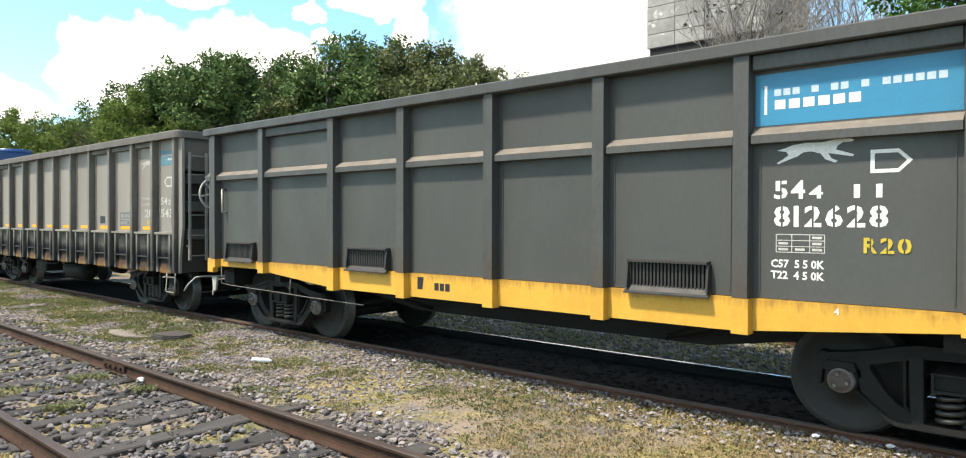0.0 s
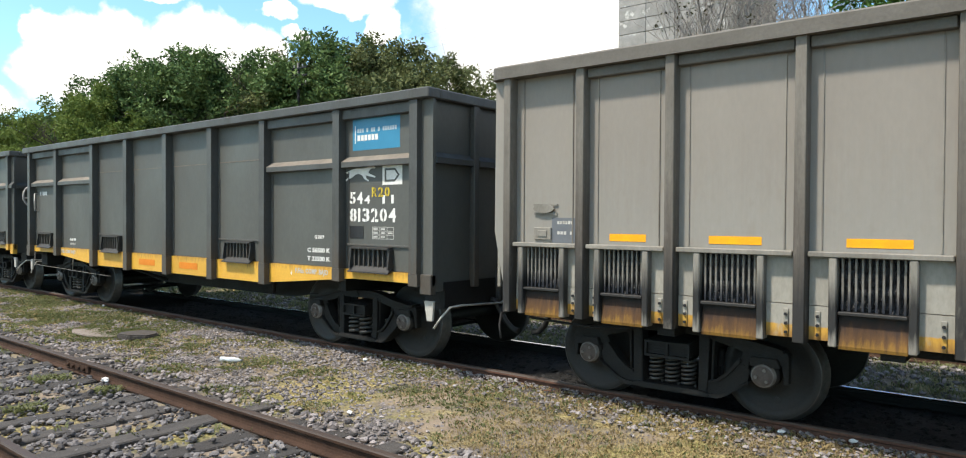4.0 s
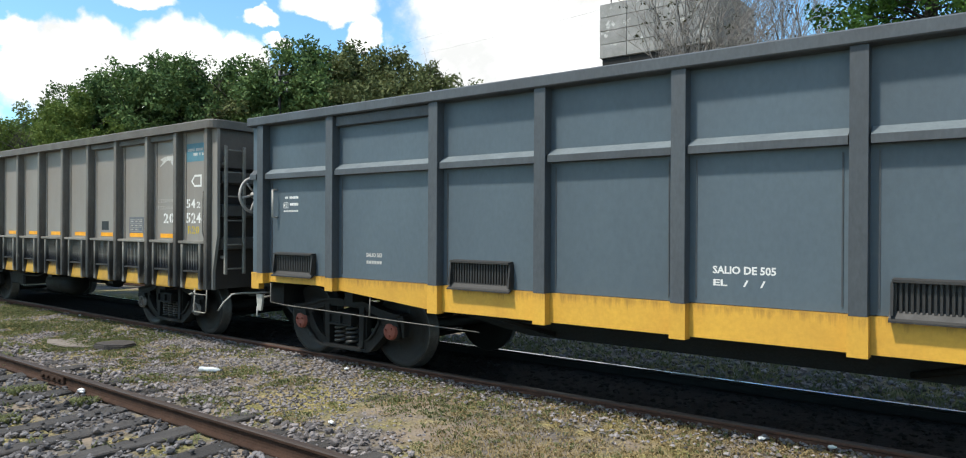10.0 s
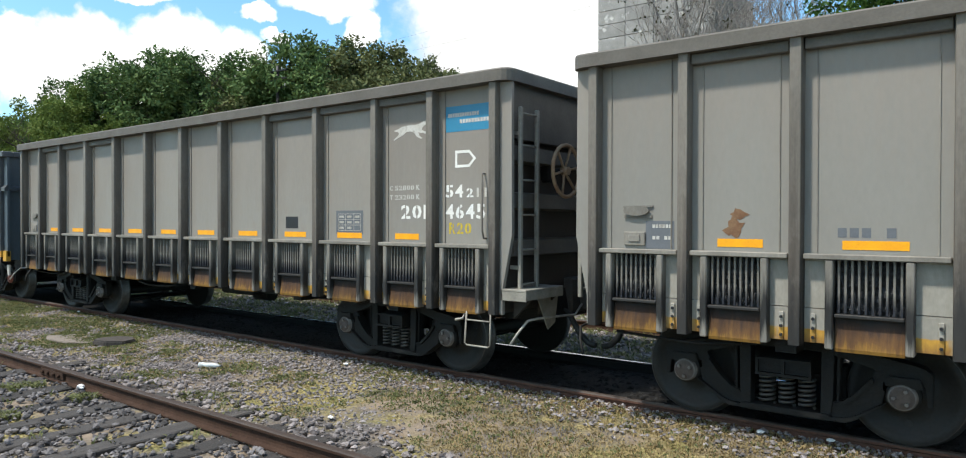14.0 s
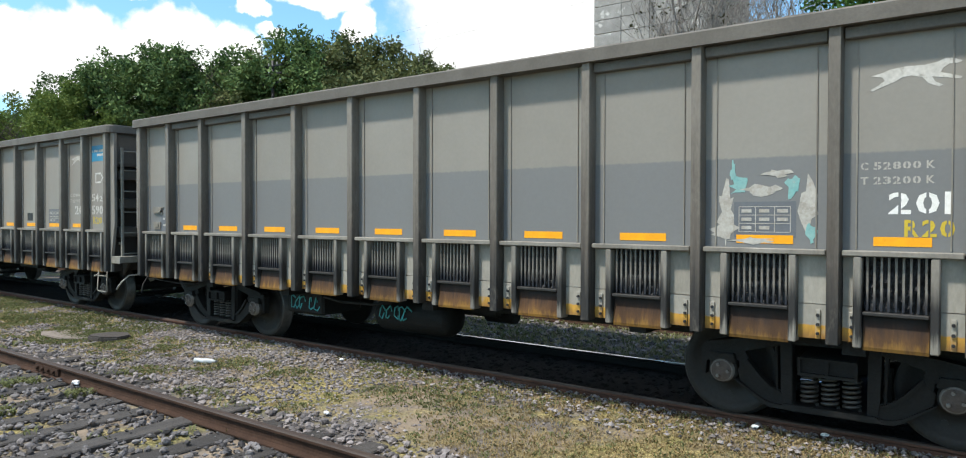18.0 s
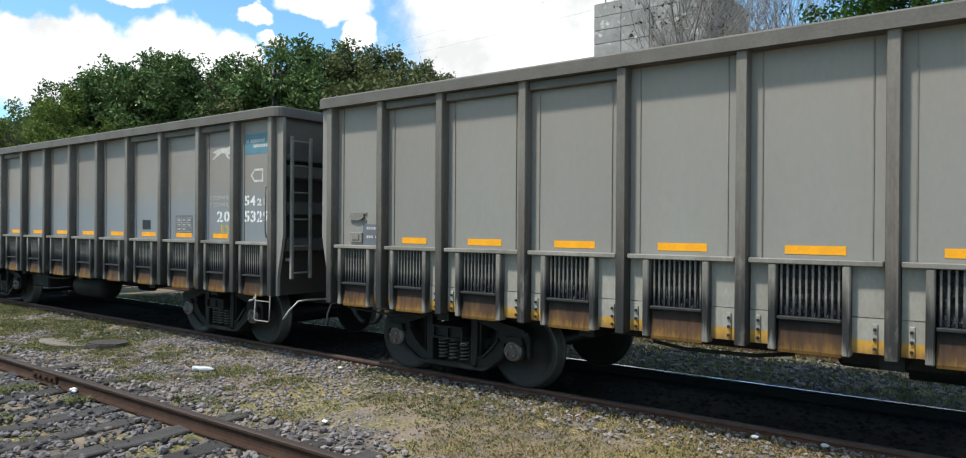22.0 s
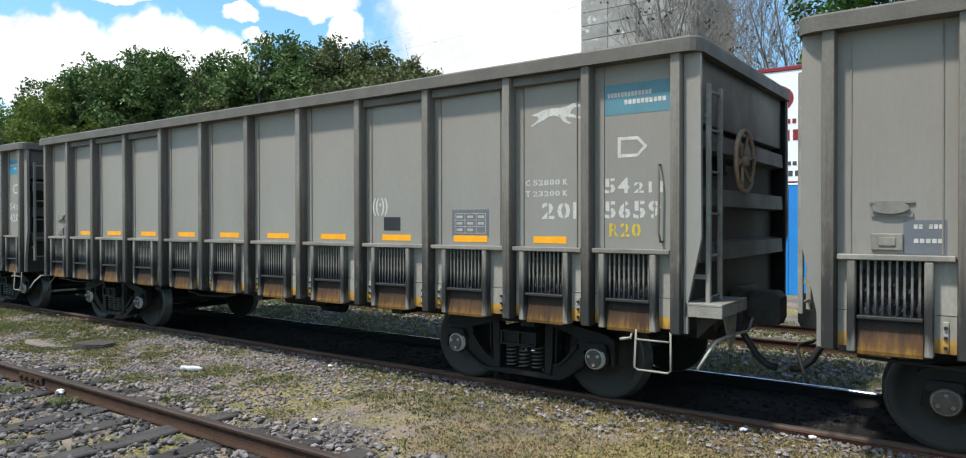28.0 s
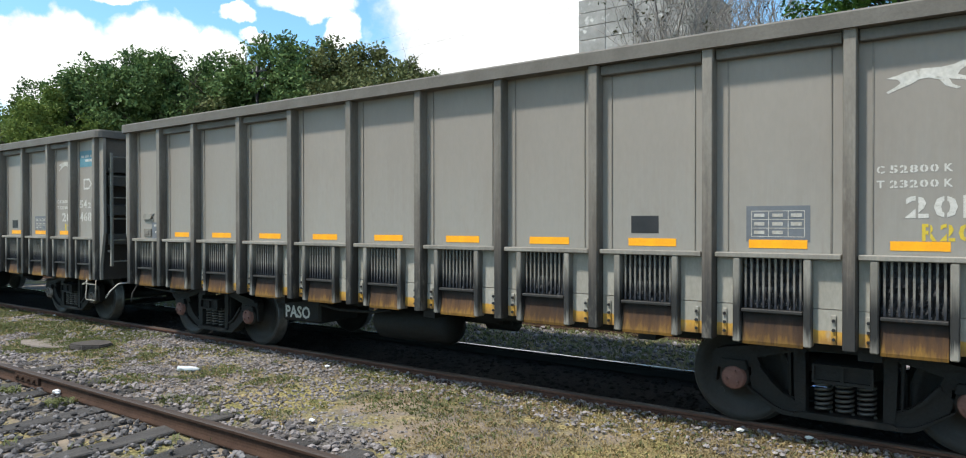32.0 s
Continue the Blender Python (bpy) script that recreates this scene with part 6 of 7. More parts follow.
def mark_beige(w, number, white="white_faded", dog="white_ghost", sign="sign_teal", flag="white_faded", weights="white_ghost", point=1, seed=0):
    """Signs and stencils on the side of a beige wagon."""
    y = -1.457
    b0, b1 = PX[10] + 0.14, PX[11] + 0.14
    flat("company_sign", rect(b1, PX[12] - 0.075, 2.68, 2.95), y, M[sign], w, "teal painted company sign")
    bars_mark(w, b1 + 0.03, b1 + 0.45, 2.835, 0.04, y - 0.002, M["white_faded"], 13, seed)
    bars_mark(w, b1 + 0.19, b1 + 0.58, 2.765, 0.04, y - 0.002, M["white_faded"], 10, seed + 1)
    hound(w, b0 + 0.08, 2.63, 0.55, 0.20, y, M[dog])
    arrow_mark(w, b1 + 0.13, 2.30, 0.28, 0.18, y, M[flag], point)
    write("54", b1 + 0.0, 1.985, 0.135, M[white], w, y, 0.24, cut=True)
    write("2", b1 + 0.285, 1.985, 0.095, M[white], w, y, 0.09, cut=True)
    write("1 1", b1 + 0.42, 1.985, 0.095, M[weights], w, y, 0.13, cut=True)
    write(number[3:], b1 + 0.0, 1.76, 0.155, M[white], w, y, 0.53, cut=True)
    write(number[:3], b0 + 0.20, 1.76, 0.155, M[white], w, y, 0.38, cut=True)
    write("C 52800 K", b0 + 0.02, 2.08, 0.055, M[weights], w, y, 0.46, cut=True)
    write("T 23200 K", b0 + 0.02, 1.975, 0.055, M[weights], w, y, 0.46, cut=True)
    write("R20", b0 + 0.30 if seed % 2 else b1 + 0.05, 1.60, 0.12, M["yellow_mark"], w, y, 0.30, cut=True)
    flat("inspection_panel", rect(PX[9] + 0.28, PX[9] + 0.75, 1.58, 1.86), y, M["plate_grey"], w, "grey stencilled inspection panel")
    table_mark(w, PX[9] + 0.32, PX[9] + 0.71, 1.62, 1.82, y - 0.002, M["white_ghost"])
    if seed != 9:
        flat("black_tag_panel", rect(PX[8] + 0.32, PX[8] + 0.57, 1.64, 1.79), y, M["black"], w, "small black painted rectangle")
    flat("grey_note_panel", rect(0.50, 0.76, 1.50, 1.74), y, M["plate_grey"], w)
    bars_mark(w, 0.56, 0.74, 1.68, 0.03, y - 0.002, M["white_faded"], 6, seed + 2)
    bars_mark(w, 0.56, 0.74, 1.58, 0.03, y - 0.002, M["white_faded"], 5, seed + 3)


def reservoir(w, tag=None):
    bm = bmesh.new()
    lathe(bm, [(0, 0.06), (0.03, 0.17), (0.10, 0.22), (1.15, 0.22), (1.22, 0.17), (1.25, 0.06)], (4.6, -0.75, 0.52), 18, "x")
    part("air_reservoir", bm, M["steel_dark"], w, "black air reservoir under the frame")
    bm = bmesh.new()
    box(bm, 3.05, 3.80, -1.05, -0.35, 0.42, 0.74, 0.03)
    part("equipment_box", bm, M["steel_dark"], w)


def brake_end(w):
    x = BL
    brake_wheel(w, x + 0.30, -0.62, 2.28, 0.28, M["rust_wheel"], 1)
    bm = bmesh.new()
    box(bm, x + 0.06, x + 0.37, -1.50, -0.80, 1.035, 1.06, 0.004)
    box(bm, x + 0.06, x + 0.37, -1.50, -1.485, 0.945, 1.034)
    box(bm, x + 0.345, x + 0.37, -1.484, -0.80, 0.955, 1.034)
    part("end_platform", bm, M["ladder"], w)
    bm = bmesh.new()
    prism(bm, [(-1.12, 0.95), (-0.72, 0.95), (-0.78, 0.66), (-0.92, 0.60)], x + 0.25, x + 0.262, plane="yz")
    part("gusset_plate", bm, M["ladder"], w)
    for yb in (-1.30, -0.85):
        bm = bmesh.new()
        prism(bm, [(x + 0.10, 0.97), (x + 0.33, 0.97), (x + 0.10, 0.74)], yb - 0.02, yb + 0.02)
        part("platform_bracket", bm, M["end_dark"], w)


# ------------------------------------------------------------------ grey open wagons
GX = [0.0, 1.38, 3.05, 4.40, 5.77, 7.12, 8.46, 10.03, 11.36]
GL = 11.36
GTOP = 3.17


def sill(x):
    """Height of the lower edge of the yellow sill."""
    if x < 1.1 or x > GL - 1.1:
        return 0.985
    if x < 3.0:
        return 0.985 - (x - 1.1) / 1.9 * 0.165
    if x > GL - 3.0:
        return 0.985 - (GL - 1.1 - x) / 1.9 * 0.165
    return 0.82


def grey_wagon(paint, post_paint, label, ledged, cap, yellow_posts, vent_bays=(0, 2, 5, 7), coal=False):
    w = thing("open_wagon", label, "railway wagon", "wagons of the train")
    bm = bmesh.new()
    box(bm, 0.0, GL, -1.40, 1.40, 0.98, 1.06)
    box(bm, -0.2, GL + 0.2, 1.42, 1.47, 0.90, GTOP - 0.1)
    for x in GX:
        box(bm, x - 0.06, x + 0.06, 1.471, HALF, 0.95, GTOP - 0.1)
    for s in (-0.45, 0.45):
        prism(bm, [(0.2, 0.97), (GL - 0.2, 0.97), (GL - 0.2, 0.75), (GL - 2.2, 0.72), (GL - 3.6, 0.5), (3.6, 0.5), (2.2, 0.72), (0.2, 0.75)], s - 0.08, s + 0.08)
    for x in (1.5, 3.5, 5.7, 7.9, 9.9):
        box(bm, x - 0.07, x + 0.07, -1.35, 1.35, 0.80, 0.97)
    part("hull", bm, M["steel_dark"], w)
    bm = bmesh.new()
    box(bm, 0.02, GL - 0.02, -1.395, 1.395, 1.065, 2.4)
    part("coal_load", bm, M["coal"], w, "black coal filling the wagon")
    bm = bmesh.new()
    box(bm, -0.009, 0.009, -1.50, -1.475, 1.14, 1.355)
    vent_me = mesh_of("vent_bar", bm, M["gpost"] if coal else M["vent_black"])
    # top rail
    bm = bmesh.new()
    for y0, y1 in ((-1.60, -1.40), (1.40, 1.60)):
        box(bm, -0.26, GL + 0.26, y0, y1, GTOP - 0.115, GTOP, 0.012)
    for x0, x1 in ((-0.26, -0.10), (GL + 0.10, GL + 0.26)):
        box(bm, x0, x1, -1.399, 1.399, GTOP - 0.113, GTOP - 0.002, 0.012)
    part("top_rail", bm, M[post_paint], w)
    for k, x in enumerate(GX):
        bm = bmesh.new()
        zb = sill(x) - 0.02
        prism(bm, [(x - 0.062, GTOP - 0.117), (x - 0.062, 1.10), (x + 0.062, 1.10), (x + 0.062, GTOP - 0.117)], -HALF, -1.455)
        po = part("post", bm, M[post_paint], w)
        bm = bmesh.new()
        prism(bm, rect(x - 0.07, x + 0.07, zb, 1.098), -HALF, -1.455)
        part("post_foot", bm, M["yellow"] if yellow_posts else M[post_paint], w)
    for k in range(8):
        x0, x1 = GX[k] + 0.071, GX[k + 1] - 0.071
        bm = bmesh.new()
        box(bm, x0 - 0.06, x1 + 0.06, -1.455, -1.41, 1.105, GTOP - 0.117)
        part("side_panel", bm, M[paint], w)
        for s in ((x0 + 0.05), (x1 - 0.05)):
            bm = bmesh.new()
            box(bm, s - 0.006, s + 0.006, -1.462, -1.456, 1.15, 2.30)
            part("seam_strip", bm, M[post_paint], w)
        bm = bmesh.new()
        pts = [x0 + (x1 - x0) * i / 6 for i in range(7)]
        if x0 < 1.1 < x1:
            pts = sorted(pts + [1.1])
        if x0 < GL - 1.1 < x1:
            pts = sorted(pts + [GL - 1.1])
        prism(bm, [(p, sill(p)) for p in pts] + [(x1, 1.10), (x0, 1.10)], -1.485, -1.42)
        part("sill_plate", bm, M["yellow"], w)
        if k in ledged:
            bm = bmesh.new()
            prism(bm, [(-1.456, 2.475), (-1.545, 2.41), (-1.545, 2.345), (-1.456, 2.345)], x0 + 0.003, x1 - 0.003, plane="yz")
            # sunlight on the sloping top is put into its colour: a paler material
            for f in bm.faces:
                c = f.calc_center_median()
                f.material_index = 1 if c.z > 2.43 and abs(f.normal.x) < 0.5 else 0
            part("ledge", bm, [M[post_paint], M["ledge_lit_blue" if paint == "grey_blue" else "ledge_lit"]], w)
        else:
            bm = bmesh.new()
            box(bm, x0 + 0.01, x1 - 0.01, -1.459, -1.4555, 2.53, 2.542)
            part("weld_seam", bm, M["ledge_lit"], w)
        if k in (1, 6) or (coal and k in (0, 7)):
            bm = bmesh.new()
            box(bm, x0 + 0.003, x1 - 0.003, -1.53, -1.456, 2.93, GTOP - 0.118, 0.008)
            part("sub_rail", bm, M[post_paint], w)
        if k in vent_bays:
            c, hw = (x0 + x1) / 2 + (0.0 if 0 < k < 7 else 0.02) - (0.08 if cap == "cap_red" else 0.12 if coal and k == 7 else 0.0), 0.335 if coal else 0.38
            if coal:
                bm = bmesh.new()
                box(bm, x0 + 0.02, x1 - 0.02, -1.475, -1.456, 1.385, 1.41, 0.004)
                part("vent_rail", bm, M[post_paint], w)
            bm = bmesh.new()
            prism(bm, [(-1.456, 1.385), (-1.54, 1.375), (-1.54, 1.355), (-1.456, 1.36)], c - hw, c + hw, plane="yz")
            for s in (-1, 1):
                prism(bm, [(-1.456, 1.36), (-1.52, 1.355), (-1.55, 1.12), (-1.456, 1.12)], c + s * hw - 0.01, c + s * hw + 0.01, plane="yz")
            part("vent_hood", bm, M["vent_black"], w)
            n = 8 if coal else 22
            for i in range(n):
                part("vent_bar", vent_me, None, w).location = (c - hw + (i + 0.5) * 2 * hw / n, 0, 0)
            bm = bmesh.new()
            box(bm, c - hw + 0.01, c + hw - 0.01, -1.464, -1.457, 1.13, 1.36)
            part("vent_back", bm, M["coal"] if coal else M["black"], w)
            bm = bmesh.new()
            prism(bm, [(-1.487, 1.15), (-1.53, 1.10), (-1.56, 1.085), (-1.56, 1.072), (-1.52, 1.085), (-1.487, 1.12)], c - hw - 0.02, c + hw + 0.02, plane="yz")
            part("vent_lip", bm, M["vent_black"], w)
    for x, s in ((0.0, -1), (GL, 1)):
        bm = bmesh.new()
        xa, xb = sorted((x + 0.05 * s, x + 0.24 * s))
        box(bm, xa, xb, -1.50, -1.452, 0.98, GTOP - 0.117)
        part("corner_sheet", bm, M[paint], w)
        bm = bmesh.new()
        xa, xb = sorted((x + 0.071 * s, x + 0.24 * s))
        box(bm, xa, xb, -1.53, -1.44, 0.88, 1.10, 0.006)
        part("corner_foot", bm, M["yellow"] if yellow_posts else M[post_paint], w)
        if 0 in ledged and len(ledged) > 6:
            bm = bmesh.new()
            prism(bm, [(-1.501, 2.475), (-1.56, 2.41), (-1.56, 2.345), (-1.501, 2.345)], xa, xb + 0.03 * s, plane="yz")
            part("ledge", bm, M[post_paint], w)
        bm = bmesh.new()
        xa, xb = sorted((x + 0.14 * s, x + 0.18 * s))
        box(bm, xa, xb, -1.454, 1.454, 0.90, GTOP - 0.117)
        part("end_wall", bm, M[paint], w)
        for y in (-0.75, 0.0, 0.75):
            bm = bmesh.new()
            xa, xb = sorted((x + 0.182 * s, x + 0.26 * s))
            box(bm, xa, xb, y - 0.05, y + 0.05, 0.92, GTOP - 0.12, 0.01)
            part("end_post", bm, M[post_paint], w)
        for y0, y1 in ((-1.45, -0.81), (-0.69, -0.06), (0.06, 0.69), (0.81, 1.45)):
            bm = bmesh.new()
            prism(bm, [(x + 0.182 * s, 2.47), (x + 0.26 * s, 2.41), (x + 0.26 * s, 2.345), (x + 0.182 * s, 2.345)], y0, y1)
            part("end_ledge", bm, M[post_paint], w)
        bm = bmesh.new()
        prism(bm, [(x - 0.1 * s, 1.0), (x + 0.20 * s, 1.0), (x + 0.20 * s, 0.70), (x - 0.1 * s, 0.66)], -1.25, 1.25)
        part("buffer_beam", bm, M["steel_dark"], w)
        coupler(w, x + 0.24 * s, s)
        bm = bmesh.new()
        prism(bm, [(x + 0.08 * s, 0.80), (x + 0.22 * s, 0.80), (x + 0.20 * s, 0.58), (x + 0.12 * s, 0.58)], -1.46, -1.43)
        part("jacking_lug", bm, M["rod"], w)
    brake_wheel(w, -0.60, -1.22, 2.16, 0.25, M["pale_wheel"], -1)
    chain(w, -0.50, -1.30, 2.02, 1.0, M["iron"])
    bm = bmesh.new()
    tube(bm, [(0.22, -1.456, 2.20), (0.22, -1.53, 2.20), (0.22, -1.53, 1.84), (0.22, -1.456, 1.84)], 0.013, 6)
    part("grab_handle", bm, M["rod"], w)
    bm = bmesh.new()
    tube(bm, [(0.15, -1.50, 0.97), (0.15, -1.5, 0.72), (0.45, -1.5, 0.70), (1.5, -1.48, 0.68), (2.4, -1.48, 0.66), (3.6, -1.46, 0.64)], 0.006, 6)
    tube(bm, [(2.0, -1.46, 0.95), (2.0, -1.48, 0.67)], 0.010, 6)
    part("brake_rod", bm, M["iron"], w)
    if cap == "cap_red":
        stirrup(w, 10.95, 11.22, M["iron"], 0.95, 0.62)
    bm = bmesh.new()
    tube(bm, [(3.1, -1.2, 0.86), (4.0, -0.6, 0.55)], 0.03, 6)
    part("frame_brace", bm, M["steel_dark"], w)
    bm = bmesh.new()
    tube(bm, [(GL - 3.1, -1.2, 0.86), (GL - 4.0, -0.6, 0.55)], 0.03, 6)
    part("frame_brace", bm, M["steel_dark"], w)
    bogie(w, 1.17 if cap == "cap_red" else 1.30, cap, True)
    bogie(w, 9.86 if cap == "cap_red" else 9.95, cap, True)
    return w


def mark_grey(w, number, x, xs, zs, small, r20, weights, dog=0.56, flag=0.62, table=0.02):
    """Signs and stencils on a grey wagon: x is where the number starts, xs and zs the company sign."""
    y = -1.457
    flat("company_sign", rect(*xs, *zs), y, M["sign_blue"], w, "bright blue company sign with white marks")
    ww = xs[1] - xs[0]
    flat("sign_bar", rect(xs[0] + 0.05 * ww, xs[0] + 0.065 * ww, zs[0] + 0.22 * (zs[1] - zs[0]), zs[0] + 0.78 * (zs[1] - zs[0])), y - 0.002, M["white"], w)
    hh = zs[1] - zs[0]
    bars_mark(w, xs[0] + 0.10 * ww, xs[0] + 0.94 * ww, zs[0] + 0.56 * hh, 0.13 * hh, y - 0.002, M["white_thin"], 17, 5)
    bars_mark(w, xs[0] + 0.10 * ww, xs[0] + 0.56 * ww, zs[0] + 0.30 * hh, 0.18 * hh, y - 0.002, M["white"], 6, 3)
    hound(w, x - 0.10 if dog < 0.4 or not flag else x + 0.02, 2.16, dog, dog * 0.36, y, M["white"])
    if flag:
        arrow_mark(w, x + flag + (0.07 if flag > 0.5 else 0.0), 2.08, 0.27, 0.17, y, M["white"])
    write("54", x, 1.90, 0.145, M["white"], w, y, 0.235, cut=True)
    write("4", x + 0.265, 1.90, 0.10, M["white"], w, y, 0.10, cut=True)
    write(" ".join(small), x + 0.58, 1.90, 0.10, M["white"], w, y, 0.19, cut=True)
    write(number, x, 1.68, 0.165, M["white"], w, y, 0.75 if dog < 0.4 else 0.81, cut=True)
    write("R20", r20[0], r20[1], 0.115, M["yellow_mark"], w, y - 0.004, 0.31, cut=True)
    table_mark(w, x + table, x + table + 0.36, 1.48, 1.62, y, M["white_faded"])
    for t, wx, wz, h, wd in weights:
        write(t, wx, wz, h, M["white"], w, y, wd)


def locomotive():
    """The blue diesel ahead of the first wagon; its rear end at x = 0, the rest towards -x."""
    w = thing("locomotive", "deep blue diesel locomotive with roof fans", "locomotive")
    bm = bmesh.new()
    box(bm, -15.5, 0.0, -1.45, 1.45, 1.0, 1.35, 0.03)
    part("frame", bm, M["steel_dark"], w)
    bm = bmesh.new()
    prism(bm, [(-0.95, 1.36), (-1.0, 3.45), (-0.75, 3.78), (0.75, 3.78), (1.0, 3.45), (0.95, 1.36)], -12.2, -0.9, plane="yz")
    part("hood", bm, M["loco_blue"], w)
    bm = bmesh.new()
    prism(bm, [(-1.4, 1.36), (-1.45, 3.5), (-1.0, 3.95), (1.0, 3.95), (1.45, 3.5), (1.4, 1.36)], -15.0, -12.25, plane="yz")
    part("cab", bm, M["loco_blue"], w)
    for x in (-1.7, -3.0, -4.3):
        bm = bmesh.new()
        lathe(bm, [(3.78, 0.55), (3.93, 0.55), (3.94, 0.48), (3.90, 0.42)], (x, 0, 0), 20, "z")
        part("roof_fan", bm, M["loco_blue"], w)
    for i in range(9):
        bm = bmesh.new()
        box(bm, -10.9 + i * 1.05, -10.2 + i * 1.05, -1.03, -0.98, 1.7, 3.1, 0.01)
        part("hood_door", bm, M["loco_blue"], w)
    bm = bmesh.new()
    tube(bm, [(-0.1, -1.4, 1.36), (-0.1, -1.4, 2.35), (-0.5, -1.4, 2.4), (-12.0, -1.4, 2.4)], 0.02, 6)
    part("hand_rail", bm, M["rod"], w)
    bm = bmesh.new()
    lathe(bm, [(-2.2, 0.4), (2.2, 0.4)], (-7.8, 0, 0.62), 16, "x")
    part("fuel_tank", bm, M["steel_dark"], w)
    coupler(w, 0.0, 1)
    bogie(w, -2.6, "cap")
    bogie(w, -12.6, "cap")
    return w


# ------------------------------------------------------------------ the train
# small unevenness of the pull, metres each half second
JERKS = [
        -0.08, -0.08, -0.05, -0.01, -0.00, 0.02, 0.07, 0.11, 0.04, 0.00, -0.02, -0.05, -0.02,
        -0.00, 0.00, 0.01, 0.02, 0.03, 0.01, 0.00, -0.01, 0.03, 0.07, 0.10, 0.10, -0.07,
        -0.09, -0.06, -0.01, -0.02, -0.01, -0.00, -0.01, -0.02, -0.01, -0.01, -0.04, 0.01, -0.01,
        0.01, 0.03, 0.03, 0.03, 0.04, 0.01, -0.05, -0.01, 0.00, 0.03, -0.00, -0.03, -0.00,
        0.00, -0.00, -0.02, -0.05, 0.02, 0.06, 0.05, 0.02, -0.00, 0.01, 0.01, -0.03, -0.05,
]


def travelled(t):
    """Metres run along x by the train after t seconds."""
    u = t / 32
    i = min(int(t * 2), 63)
    k = t * 2 - i
    return (-151.356 * u - 0.707 * u ** 2 - 81.076 * u ** 3 + 177.146 * u ** 4 - 168.880 * u ** 5 + 58.486 * u ** 6
            + JERKS[i] * (1 - k) + JERKS[i + 1] * k)


TRAIN = []           # thing and the place of its origin at the start


def build_train():
    base = beige_wagon()
    starts = {0: -23.64, 3: 14.72, 4: 27.53}
    starts.update({k: 53.03 + 12.816 * (k - 6) for k in range(6, 15)})
    for k, shift in ((9, -0.01), (10, 0.02), (11, 0.02), (13, 0.03), (14, 0.01)):
        starts[k] += shift
    wagons = {}
    for k, x in starts.items():
        wagons[k] = base if k == 0 else copy_thing(base, Matrix.Identity(4))
        TRAIN.append((wagons[k], x))
    grey = {1: (grey_wagon("grey", "gpost", "dark grey open wagon with a yellow sill and blue company sign", range(8), "cap", True), -10.57),
            2: (grey_wagon("grey_warm", "gpost", "brownish grey open wagon with a yellow sill and plain middle bays", (0, 1, 6, 7), "cap", False, coal=True), 2.08),
            5: (grey_wagon("grey_blue", "gpost_blue", "bluish grey open wagon with a yellow sill and red axle caps", range(8), "cap_red", True), 40.55)}
    for k, (w, x) in grey.items():
        TRAIN.append((w, x))
        wagons[k] = w
    loco = locomotive()
    TRAIN.append((loco, -24.55))

    # stencils
    mark_beige(wagons[0], "2015431", "white_faded", point=-1, seed=1)
    mark_beige(wagons[3], "2015709", "white_faded", "white_ghost", seed=2)
    mark_beige(wagons[4], "2015246", "white", "white_faded", flag="white", point=-1, seed=4)
    mark_beige(wagons[6], "2014645", "white", "white_faded", sign="sign_blue", flag="white", weights="white_faded", seed=6)
    mark_beige(wagons[7], "2015907", "white_faded", "white_ghost", sign="sign_blue", seed=8)
    mark_beige(wagons[8], "2015600", "white", "white_faded", flag="white", point=-1, seed=9)
    mark_beige(wagons[9], "2015329", "white", "white_faded", point=-1, seed=11)
    mark_beige(wagons[10], "2014967", "white_faded", "white_ghost", flag="white_ghost", seed=11)
    mark_beige(wagons[11], "2014207", "white_faded", "white_faded", sign="sign_blue", point=-1, seed=13)
    mark_beige(wagons[12], "2015659", "white_faded", "white_faded", weights="white_faded", seed=12)
    mark_beige(wagons[13], "2014684", "white_faded", "white_ghost", weights="white_faded", seed=15)
    mark_beige(wagons[14], "2015131", "white_faded", "white_faded", weights="white_faded", seed=17)
    mark_grey(wagons[1], "812628", 8.69, (8.54, 9.95), (2.49, 2.90), "11", (9.34, 1.49),
              [("C57  5 5 0K", 8.67, 1.36, 0.06, 0.40), ("T22  4 5 0K", 8.67, 1.27, 0.06, 0.40)])
    mark_grey(wagons[2], "813204", 10.17, (10.22, 11.04), (2.55, 2.93), "11", (10.57, 1.98),
              [("C 56500 K", 9.33, 1.28, 0.055, 0.46), ("T 23500 K", 9.33, 1.17, 0.055, 0.46)], flag=0, table=0.41)
    mark_grey(wagons[5], "810770", 10.34, (10.13, 11.26), (2.49, 3.04), "11", (10.99, 1.50),
              [("C 66400 K", 8.66, 1.62, 0.06, 0.44), ("T 24600 K", 8.66, 1.51, 0.06, 0.44)], dog=0.30, flag=0.46)
    y = -1.457
    g1, g2, g5 = wagons[1], wagons[2], wagons[5]
    # yellow sill notes
    for w, spans in ((g2, ((4.75, 5.3), (6.1, 6.65))),):
        for a, b in spans:
            zc = (sill(a) + 1.10) / 2
            flat("orange_patch", rect(a, b, zc - 0.05, zc + 0.05), -1.489, M["orange_patch"], w)
    flat("builder_mark", [(4.62, 0.92), (4.70, 0.92), (4.72, 1.06), (4.62, 1.06)], -1.489, M["black"], g1)
    bars_mark(g1, 4.72, 5.15, 0.92, 0.085, -1.489, M["black"], 5, 2)
